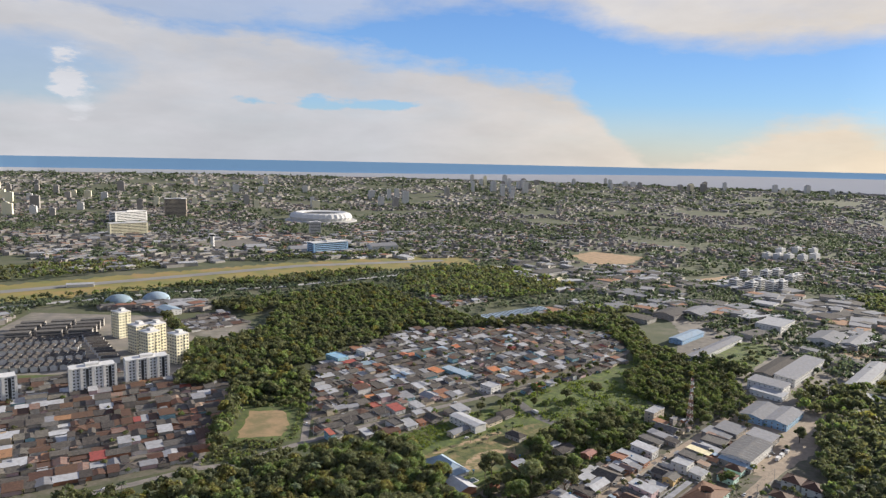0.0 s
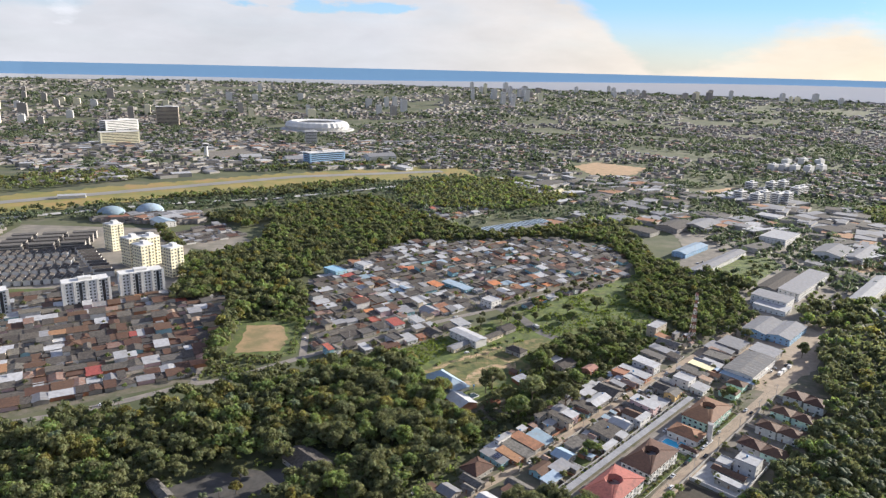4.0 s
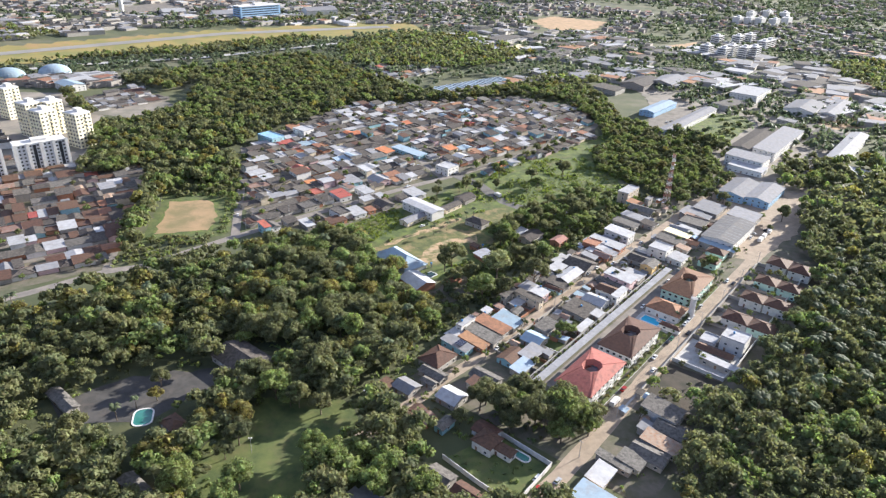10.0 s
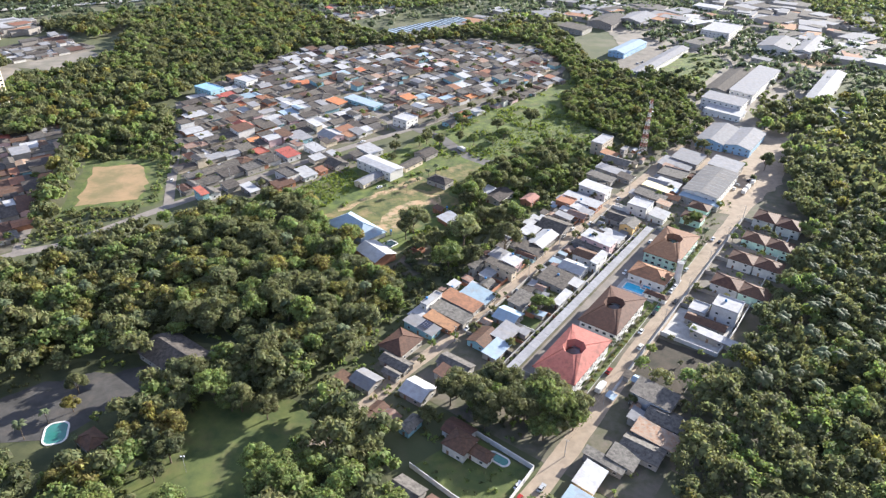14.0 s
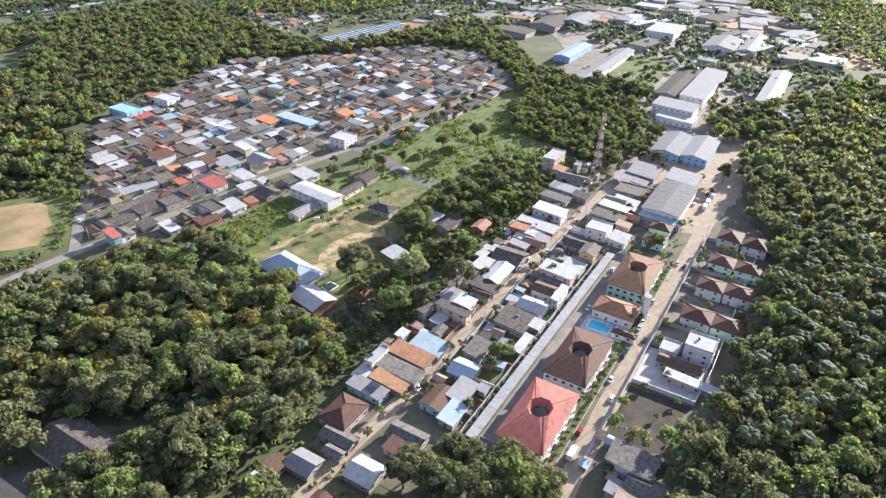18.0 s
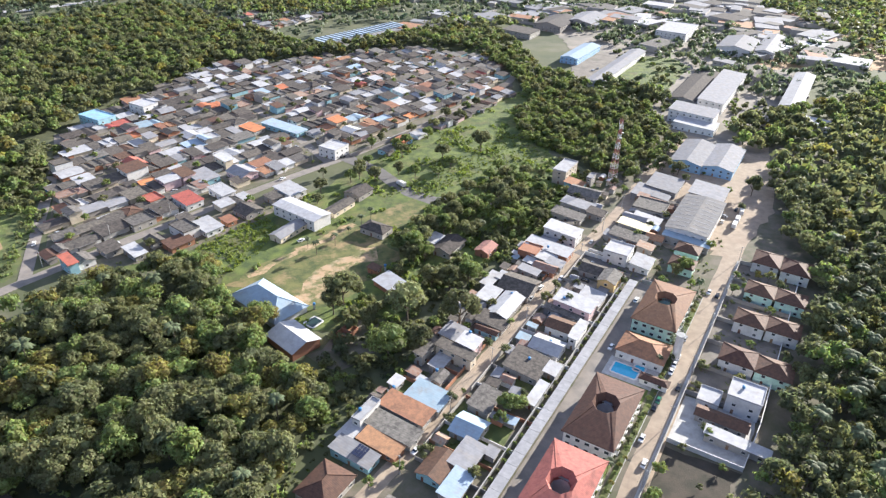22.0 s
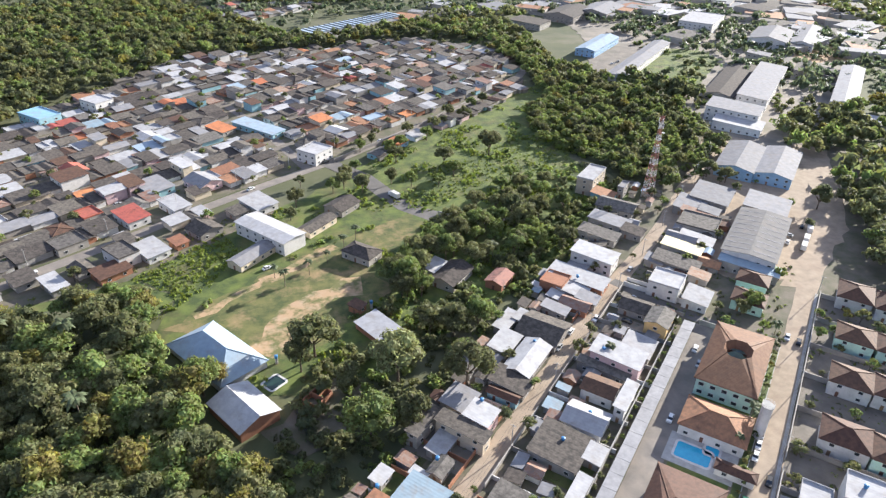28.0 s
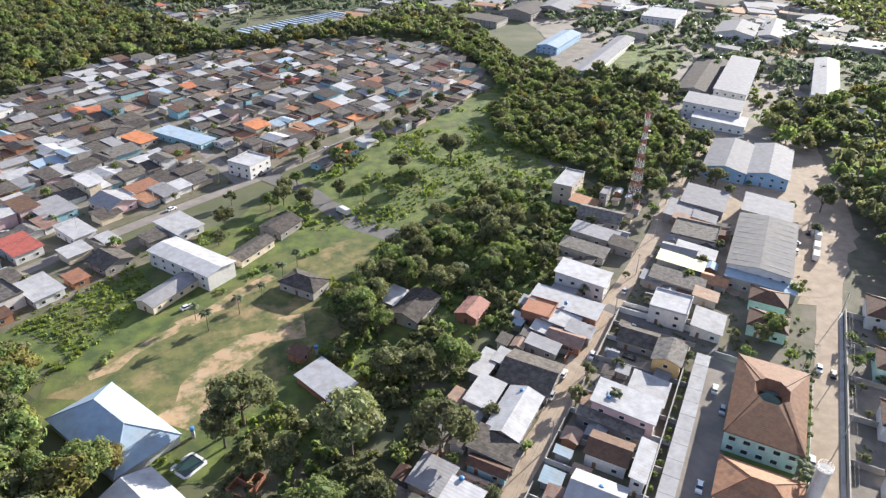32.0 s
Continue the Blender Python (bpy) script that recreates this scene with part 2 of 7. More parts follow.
LAWN = material("lawn", (0.12, 0.14, 0.042), (0.06, 0.085, 0.028), 0.95, 0, 0.15, 0.8, bump=0.4, bump_scale=4, stain_amount=0.5, stain=(0.15, 0.125, 0.06), stain_scale=0.12)
SOIL = material("undergrowth", (0.085, 0.09, 0.04), (0.045, 0.055, 0.026), 0.95, 0, 0.1, 0.9, bump=0.6, bump_scale=2)
YARDI = material("industrial_soil", (0.27, 0.235, 0.195), (0.17, 0.155, 0.13), 0.95, 0, 0.05, 0.9, bump=0.3, bump_scale=1, stain_amount=0.5, stain=(0.10, 0.11, 0.06), stain_scale=0.03)
YARD = material("yard_soil", (0.165, 0.14, 0.11), (0.10, 0.10, 0.06), 0.95, 0, 0.12, 0.9, bump=0.4, bump_scale=2, stain_amount=0.5, stain=(0.06, 0.075, 0.025), stain_scale=0.15)
CLAY = material("bare_clay", (0.44, 0.285, 0.165), (0.31, 0.215, 0.12), 0.95, 0, 0.08, 0.8, bump=0.3, bump_scale=2, stain_amount=0.55, stain=(0.13, 0.13, 0.05), stain_scale=0.07)
DRY = material("dry_meadow", (0.15, 0.145, 0.05), (0.065, 0.085, 0.028), 0.95, 0, 0.16, 1.0, bump=0.5, bump_scale=3, stain_amount=0.85, stain=(0.34, 0.23, 0.125), stain_scale=0.06)
WEED = material("weeds", (0.215, 0.255, 0.062), (0.14, 0.175, 0.048), 0.8, 0, 0.12, 0.9, island=0.3, translucent=0.35, spec=0.1)
DUSTY = material("dusty_asphalt", (0.25, 0.22, 0.19), (0.165, 0.15, 0.135), 0.92, 0, 0.15, 0.8, bump=0.2, stain_amount=0.4, stain=(0.30, 0.25, 0.20), stain_scale=0.08)
PATCHY = material("patchy_clay", (0.40, 0.275, 0.16), (0.135, 0.135, 0.05), 0.95, 0, 0.17, 1.6, bump=0.4, bump_scale=3, stain_amount=0.6, stain=(0.45, 0.35, 0.24), stain_scale=0.2)
LEAF_PALE = material("leaves_pale", (0.26, 0.27, 0.13), (0.17, 0.185, 0.085), 0.65, 0, 0.2, 0.9, island=0.4, rnd=0.05, translucent=0.36, spec=0.14)
WORN = material("worn_concrete", (0.205, 0.18, 0.15), (0.135, 0.12, 0.10), 0.9, 0, 0.12, 0.9, bump=0.3, stain_amount=0.6, stain=(0.13, 0.125, 0.10), stain_scale=0.06)
WATER = material("pool_water", (0.05, 0.42, 0.62), (0.04, 0.34, 0.54), 0.06, 0, 0.6, 0.6, bump=0.05, bump_scale=1.0, spec=0.6)
GREENWATER = material("green_pool_water", (0.05, 0.20, 0.17), (0.04, 0.16, 0.14), 0.08, spec=0.6)
STEEL = material("galvanised_steel", (0.5, 0.5, 0.5), None, 0.5, 0.5)


# ---------------------------------------------------------------- mesh helpers
def mesh(name, verts, faces, mats, parent=None, label="", slots=None, m=None, smooth=False):
    me = bpy.data.meshes.new(name)
    me.from_pydata([tuple(v) for v in verts], [], [tuple(q) for q in faces])
    for mt in (mats if isinstance(mats, (list, tuple)) else [mats]):
        me.materials.append(mt)
    if slots is not None:
        me.polygons.foreach_set("material_index", slots)
    if smooth:
        me.polygons.foreach_set("use_smooth", [True] * len(me.polygons))
    ob = new(name, me)
    if parent:
        ob.parent = parent
    if m is not None:
        ob.matrix_basis = m
    if label:
        ob["label"] = label
    return ob


def empty(name, m, label, category, group="", kind=""):
    ob = new(name)
    ob.matrix_basis = m
    return tagged(ob, label, category, group, kind)


class Solid:
    """Gathers boxes, prisms and cylinders into one mesh."""

    def __init__(self):
        self.v, self.f, self.s = [], [], []

    def add(self, verts, faces, slot=0):
        n = len(self.v)
        self.v += [tuple(q) for q in verts]
        self.f += [tuple(i + n for i in q) for q in faces]
        self.s += [slot] * len(faces)
        return self

    def box(self, cx, cy, cz, sx, sy, sz, slot=0, turn=0.0):
        c, s = math.cos(turn), math.sin(turn)
        vs = []
        for z in (-1, 1):
            for x, y in ((-1, -1), (1, -1), (1, 1), (-1, 1)):
                px, py = x * sx / 2, y * sy / 2
                vs.append((cx + px * c - py * s, cy + px * s + py * c, cz + z * sz / 2))
        return self.add(vs, [(3, 2, 1, 0), (4, 5, 6, 7), (0, 1, 5, 4), (1, 2, 6, 5), (2, 3, 7, 6), (3, 0, 4, 7)], slot)

    def prism(self, ring, x0, x1, slot=0, axis="x"):
        """A closed outline (a, z), drawn out along x (or y)."""
        n = len(ring)
        put = (lambda t, a, z: (t, a, z)) if axis == "x" else (lambda t, a, z: (-a, t, z))
        vs = [put(x0, a, z) for a, z in ring] + [put(x1, a, z) for a, z in ring]
        fs = [tuple(range(n))[::-1], tuple(range(n, 2 * n))] + [(i, (i + 1) % n, n + (i + 1) % n, n + i) for i in range(n)]
        return self.add(vs, fs, slot)

    def tube(self, cx, cy, z0, z1, r0, r1, n=12, slot=0):
        vs = [(cx + r * math.cos(2 * math.pi * i / n), cy + r * math.sin(2 * math.pi * i / n), z) for r, z in ((r0, z0), (r1, z1)) for i in range(n)]
        return self.add(vs, [(i, (i + 1) % n, n + (i + 1) % n, n + i) for i in range(n)] + [tuple(range(n, 2 * n)), tuple(range(n))[::-1]], slot)

    def beam(self, a, b, w, slot=0):
        a, b = Vector(a), Vector(b)
        d = (b - a).normalized()
        p = d.cross(Vector((0, 0, 1)) if abs(d.z) < 0.9 else Vector((1, 0, 0))).normalized() * w / 2
        q = d.cross(p).normalized() * w / 2
        vs = [e + i * p + j * q for e in (a, b) for i, j in ((-1, -1), (1, -1), (1, 1), (-1, 1))]
        return self.add(vs, [(3, 2, 1, 0), (4, 5, 6, 7), (0, 1, 5, 4), (1, 2, 6, 5), (2, 3, 7, 6), (3, 0, 4, 7)], slot)

    def done(self, name, mats, parent=None, label="", m=None, smooth=False):
        return mesh(name, self.v, self.f, mats, parent, label, self.s, m, smooth)


def inside(x, y, poly):
    hit, j = False, len(poly) - 1
    for i in range(len(poly)):
        (xi, yi), (xj, yj) = poly[i], poly[j]
        if (yi > y) != (yj > y) and x < (xj - xi) * (y - yi) / (yj - yi) + xi:
            hit = not hit
        j = i
    return hit


STREET = radians(46.2)          # the way of the long streets
US = (math.cos(STREET), math.sin(STREET))
RS = (math.sin(STREET), -math.cos(STREET))


def lot(s, r):
    """A place from metres along the streets and metres to their right."""
    return s * US[0] + r * RS[0], s * US[1] + r * RS[1]


def to_lot(x, y):
    return x * US[0] + y * US[1], x * RS[0] + y * RS[1]


# ---------------------------------------------------------------- ground, roads and yards
def smooth_step(a, b, x):
    t = min(1.0, max(0.0, (x - a) / (b - a)))
    return t * t * (3 - 2 * t)


def land(x, y):
    """The land rises a little far away, towards the river bank."""
    d = math.hypot(x, y)
    return 78 * smooth_step(2300, 4700, d) ** 1.2


def ground_sheet():
    radii = [0, 60, 120, 200, 300, 420, 560, 720, 900, 1100, 1400, 1700, 2000, 2300, 2600, 2900, 3200, 3500, 3800, 4100, 4400, 4700, 4820]
    n = 96
    vs, fs = [(0, 0, 0)], []
    for r in radii[1:]:
        for i in range(n):
            a = 2 * math.pi * i / n
            vs.append((r * math.cos(a), r * math.sin(a), land(r * math.cos(a), r * math.sin(a))))
    for i in range(n):
        fs.append((0, 1 + i, 1 + (i + 1) % n))
    for k in range(len(radii) - 2):
        for i in range(n):
            a, b = 1 + k * n + i, 1 + k * n + (i + 1) % n
            fs.append((a, a + n, b + n, b))
    g = mesh("ground", vs, fs, material("land", (0.10, 0.105, 0.05), (0.065, 0.078, 0.036), 0.95, 0, 0.02, 0.9, bump=0.4, bump_scale=0.5,
                                        stain_amount=0.55, stain=(0.19, 0.165, 0.125), stain_scale=0.012))
    tagged(g, "green and brown land with patches of bare soil", "ground", kind="structure")


ground_sheet()
level = [0.03]


def patch(name, poly, mt, label, category="ground", ragged=0.0, seed=1, z=None):
    """A piece of ground of its own kind, laid on the land, with an uneven edge."""
    rnd = random.Random(seed)
    level[0] += 0.006
    zz = level[0] if z is None else z
    pts = []
    for i in range(len(poly)):
        a, b = Vector(poly[i]), Vector(poly[(i + 1) % len(poly)])
        k = max(1, int((b - a).length / 6)) if ragged else 1
        for j in range(k):
            p = a.lerp(b, j / k)
            pts.append((p.x + rnd.uniform(-ragged, ragged), p.y + rnd.uniform(-ragged, ragged), zz))
    bm = bmesh.new()
    f = bm.faces.new([bm.verts.new(p) for p in pts])
    bm.normal_update()
    if f.normal.z < 0:
        f.normal_flip()
    bmesh.ops.triangulate(bm, faces=[f])
    me = bpy.data.meshes.new(name)
    bm.to_mesh(me)
    bm.free()
    me.materials.append(mt)
    return tagged(new(name, me), label, category, kind="structure")


def ribbon(name, line, width, mt, label, z=0.12, category="road", wobble=0.0, seed=3):
    rnd = random.Random(seed)
    pts = []
    for i in range(len(line) - 1):
        a, b = Vector(line[i]), Vector(line[i + 1])
        k = max(1, int((b - a).length / 9))
        pts += [a.lerp(b, j / k) for j in range(k)]
    pts.append(Vector(line[-1]))
    vs, fs = [], []
    for i, p in enumerate(pts):
        d = (pts[min(i + 1, len(pts) - 1)] - pts[max(i - 1, 0)]).normalized()
        n = Vector((-d.y, d.x))
        for side in (1, -1):
            q = p + n * side * (width / 2 + rnd.uniform(-wobble, wobble))
            vs.append((q.x, q.y, z + land(q.x, q.y)))
    for i in range(len(pts) - 1):
        fs.append((2 * i, 2 * i + 1, 2 * i + 3, 2 * i + 2))
    return tagged(mesh(name, vs, fs, mt), label, category, kind="structure")


NEAR_WOOD = [(-330, 378), (-246, 384), (-186, 414), (-113, 467), (-57, 496), (-34, 504), (-20, 494), (-10, 461), (4, 441), (6, 425), (16, 411), (26, 398),
             (18, 372), (8, 358), (-6, 344), (-41, 375), (-67, 368), (-117, 362), (-160, 350), (-220, 330), (-330, 320)]
EAST_WOOD = [(108, 250), (620, 260), (640, 650), (500, 640), (345, 575), (316, 538), (296, 500), (276, 474), (280, 448), (255, 418), (230, 394), (200, 366), (176, 338), (150, 322), (134, 316),
             (124, 330), (114, 320), (132, 306), (128, 292), (116, 276)]
BACK_WOOD = [(-180, 680), (-136, 692), (-130, 735), (-92, 784), (-44, 864), (51, 877), (145, 905), (228, 880), (262, 905), (262, 945), (216, 985), (160, 962), (66, 908), (26, 934),
             (-60, 1060), (-120, 1150), (-170, 1120), (-240, 1040), (-240, 955), (-225, 860), (-240, 805), (-265, 778), (-292, 770), (-275, 718), (-262, 650), (-205, 640)]
RAVINE_WOOD = [(214, 862), (265, 900), (262, 800), (282, 757), (300, 740), (312, 700), (300, 655), (296, 612), (255, 572), (227, 561), (213, 577), (203, 612), (188, 640), (190, 680), (215, 712), (228, 799)]
PARK_WOOD = [(92, 533), (106, 548), (128, 560), (153, 590), (178, 572), (166, 545), (150, 527), (134, 508), (118, 505), (104, 512)]
SOUTH_WOOD = [(-330, 320), (-160, 345), (-117, 360), (-67, 364), (-41, 372), (-6, 340), (-4, 322), (14, 300), (12, 285), (30, 262), (75, 262), (75, 245), (-330, 245)]

for nm, poly in (("near", NEAR_WOOD), ("east", EAST_WOOD), ("back", BACK_WOOD), ("ravine", RAVINE_WOOD), ("south", SOUTH_WOOD)):
    patch("forest_floor", poly, SOIL, "dark leaf-strewn forest floor under the trees", ragged=2.0)
VILLAGE = [(-100, 517), (-68, 541), (-16, 581), (22, 609), (64, 638), (122, 684), (178, 741), (214, 780), (236, 830), (228, 868), (140, 898), (50, 872), (-42, 860),
           (-92, 778), (-132, 702), (-118, 615)]
WEST_VILLAGE = [(-360, 360), (-273, 400), (-172, 460), (-186, 528), (-200, 640), (-330, 660), (-470, 590), (-500, 420)]
patch("yard", [(x, y) for x, y in VILLAGE], YARD, "bare grey-brown yards between the village houses")
patch("yard", WEST_VILLAGE, YARD, "bare brown yards between the red-roofed houses")
patch("yard", [lot(s, r) for s, r in ((255, -232), (690, -232), (690, -110), (255, -110))], YARD, "trodden yards along the dirt street")
patch("yard", [lot(s, r) for s, r in ((280, -130), (480, -130), (480, -150), (660, -150), (660, -80), (430, -85), (280, -80))], YARD, "trodden yards beside the blocks")
patch("meadow", [(-20, 478), (-10, 506), (-30, 522), (0, 552), (40, 585), (110, 655), (190, 740), (235, 755), (195, 610), (210, 560), (150, 500), (110, 480), (60, 445), (20, 440), (8, 462)], GRASS,
      "uneven green and yellow grass with bushes", ragged=2.5)
patch("playing_field", [(-166, 573), (-129, 571), (-122, 512), (-162, 507)], GRASS, "worn grass football pitch", ragged=0.4)
patch("bare_ground", [(-165, 566), (-136, 570), (-125, 540), (-124, 516), (-160, 509)], material("pitch_clay", (0.34, 0.23, 0.125), (0.22, 0.17, 0.085), 0.95, 0, 0.05, 1.0, bump=0.3, bump_scale=2, stain_amount=0.6, stain=(0.15, 0.14, 0.06), stain_scale=0.05), "dusty ochre clay of the worn pitch", ragged=1.5)
patch("lawn", [(-84, 290), (-60, 330), (-20, 330), (-10, 310), (-30, 268), (-80, 262)], LAWN, "mown green lawn among the trees", ragged=2)
# the trees' shade over the court is put into this darker asphalt colour
patch("driveway", [(-150, 330), (-123, 350), (-90, 354), (-70, 362), (-50, 366), (-60, 350), (-84, 340), (-104, 318), (-140, 316)], material("shaded_asphalt", (0.085, 0.08, 0.075), (0.05, 0.048, 0.045), 0.95, 0, 0.12, 0.9, bump=0.4, bump_scale=2, stain_amount=0.5, stain=(0.12, 0.10, 0.085), stain_scale=0.15), "grey paved court of the estate, tree shade in its colour", ragged=1.5)
patch("dry_grass", [(-14, 483), (0, 500), (40, 530), (76, 552), (90, 560), (96, 548), (66, 512), (72, 494), (48, 470), (30, 458), (12, 470)], DRY, "dry yellow-green grass strip with worn soil", ragged=2.5)
patch("bare_ground", [(17, 466), (22, 480), (28, 490), (39, 500), (53, 506), (62, 505), (58, 496), (44, 491), (38, 482), (32, 468), (26, 462)], PATCHY, "bare orange clay patch beside the lawn", ragged=2.5)
patch("bare_ground", [(20, 512), (34, 523), (50, 536), (54, 533), (38, 519), (23, 508)], PATCHY, "trodden clay path beside the school", ragged=1.2)
patch("bare_ground", [(-4, 492), (6, 500), (20, 512), (22, 509), (9, 497), (-2, 489)], PATCHY, "trodden clay path across the grass", ragged=1.2)
patch("pitch_grass", [(-174, 584), (-128, 590), (-114, 580), (-112, 506), (-165, 494)], LAWN, "green grass round the pitch", ragged=2, z=0.034)
patch("yard", [(-349, 864), (-304, 932), (-240, 849), (-264, 794), (-320, 813)], YARDI, "paved grey ground of the walled compound")
patch("yard", [(-520, 640), (-372, 640), (-250, 640), (-290, 790), (-370, 900), (-560, 900)], YARDI, "paved grey ground of the apartment estate", z=0.02)
patch("lawn", [(-440, 618), (-352, 640), (-352, 652), (-440, 640)], LAWN, "narrow lawn beside the row houses", z=0.1)
patch("grass", [(-84, 498), (-20, 552), (8, 572), (30, 560), (0, 548), (-30, 522), (-12, 506), (-20, 492), (-40, 508)], GRASS, "bright grass beside the village street", ragged=1.5, z=0.036)
patch("bare_ground", [(22, 425), (44, 448), (56, 440), (50, 425), (34, 414)], YARD, "trodden bare soil beside the metal-roofed shed", ragged=2)
patch("factory_yard", [(215, 475), (250, 470), (300, 520), (340, 570), (360, 600), (300, 640), (262, 590), (225, 550), (200, 510)], DIRT, "pale trodden yard round the factory halls", ragged=1)
patch("bare_ground", [(232, 468), (243, 464), (268, 484), (296, 506), (322, 540), (340, 575), (326, 582), (306, 548), (286, 522), (264, 503)], DIRT, "pale sandy track past the factory", ragged=1.2, z=0.135)
patch("bare_ground", [(300, 548), (326, 584), (345, 606), (336, 616), (318, 596), (292, 556)], DIRT, "sandy ground beside the twin halls", ragged=1.2, z=0.138)
patch("grass", [(262, 560), (272, 566), (298, 542), (290, 535)], GRASS, "strip of grass before the twin halls", ragged=0.8, z=0.137)
patch("industrial_yard", [(330, 600), (470, 700), (640, 900), (520, 1050), (330, 960), (320, 880), (380, 800), (320, 720), (300, 650)], YARDI, "dusty industrial yards between the halls", ragged=2)
patch("green_field", [(297, 758), (383, 846), (412, 832), (413, 801), (343, 723)], GRASS, "sunlit green field between the halls", ragged=1)
patch("clay_pit", [(305, 1605), (380, 1690), (480, 1610), (424, 1498), (330, 1470)], CLAY, "bare orange clay pit among trees", ragged=6)
patch("clay_pit", [(460, 1284), (590, 1370), (560, 1312), (482, 1273)], CLAY, "bare orange clay strip beside the apartment blocks", ragged=4)
patch("apron", [(-596, 1629), (-508, 1784), (-447, 1664), (-517, 1549)], WORN, "pale concrete apron by the control tower", ragged=3, z=0.9)
patch("yard", [(299, 831), (363, 870), (375, 850), (292, 768), (282, 782)], WORN, "worn concrete lorry yard between two halls", ragged=1)
patch("vacant_lot", [(482, 808), (615, 894), (700, 905), (640, 760), (563, 770), (499, 780)], CLAY, "bare sandy lot beyond the halls", ragged=4)
patch("vacant_lot", [lot(s, r) for s, r in ((318, -142), (352, -142), (354, -117), (322, -120))], material("dark_soil", (0.075, 0.06, 0.045), (0.04, 0.038, 0.026), 0.95, 0, 0.15, 0.9, bump=0.5, bump_scale=2), "dark bare vacant plot behind a wall", ragged=1, z=0.104)

ribbon("road", [(330, 648), (289, 612), (258, 579), (201, 519), (171, 490), (138, 458), (100, 417), (43, 359), (20, 337), (4, 320), (-14, 302)], 6.5, DIRT,
       "rutted pale dirt street between the houses", wobble=0.5)
ribbon("road", [(300, 524), (282, 506), (243, 466), (201, 423), (163, 381), (118, 333), (81, 292), (40, 250), (0, 210)], 8.0, DIRT, "dusty paved street with parked cars", wobble=0.3)
ribbon("road", [(-340, 350), (-273, 393), (-243, 406), (-205, 430), (-172, 455), (-151, 462), (-121, 490), (-105, 504), (-88, 518), (-66, 536), (-39, 556), (-12, 578), (23, 604), (66, 634),
                (124, 682), (180, 737), (217, 774), (250, 830)], 6.5, DUSTY, "worn dusty street along the village front")
ribbon("road", [(-105, 504), (-113, 558), (-119, 602), (-127, 665), (-136, 700)], 6.0, DUSTY, "straight grey asphalt street beside the pitch", z=0.125)
ribbon("road", [(-200, 640), (-197, 615), (-185, 528), (-172, 455)], 5.5, DUSTY, "narrow asphalt street at the village edge", z=0.125)
ribbon("road", [(46, 618), (28, 667), (8, 712), (-20, 770)], 6.0, DUSTY, "grey cross street between the village blocks", z=0.125)
ribbon("road", [(56, 628), (74, 604), (82, 584), (90, 567), (105, 551)], 10.0, ASPHALT, "wide asphalt turning place by the grass", z=0.13)
ribbon("road", [(163, 485), (178, 461), (193, 445)], 5.0, ASPHALT, "short asphalt lane beside the gated blocks", z=0.128)
ribbon("driveway", [lot(452, -177), lot(290, -177)], 8.0, DUSTY, "grey-brown drive of the gated blocks", z=0.11)

ribbon("road", [(-640, 900), (-560, 962), (-428, 1058), (-269, 1128), (-150, 1220), (0, 1330), (120, 1400), (260, 1330), (330, 1180), (420, 1100)], 14, CONCRETE, "pale dual road along the airfield", z=0.9)
ribbon("road", [(330, 648), (420, 740), (560, 880), (640, 1000), (540, 1130), (420, 1100)], 9, ASPHALT, "grey road past the industrial halls", z=0.3)
# the airfield
ribbon("airfield_grass", [(-900, 830), (-640, 1040), (-480, 1170), (-290, 1310), (-40, 1440), (60, 1470)], 150, material("dry_grass", (0.27, 0.21, 0.062), (0.17, 0.17, 0.05), 0.95, 0, 0.02, 0.9, stain_amount=0.6, stain=(0.34, 0.19, 0.09), stain_scale=0.012),
       "yellow dry grass of the airfield", z=0.5, category="ground", wobble=12)
ribbon("runway", [(-700, 1010), (-480, 1190), (-290, 1345), (0, 1470)], 26, material("runway_asphalt", (0.26, 0.245, 0.22), (0.20, 0.19, 0.17), 0.9, 0, 0.02, 0.8), "grey asphalt runway of a small airfield", z=0.8)


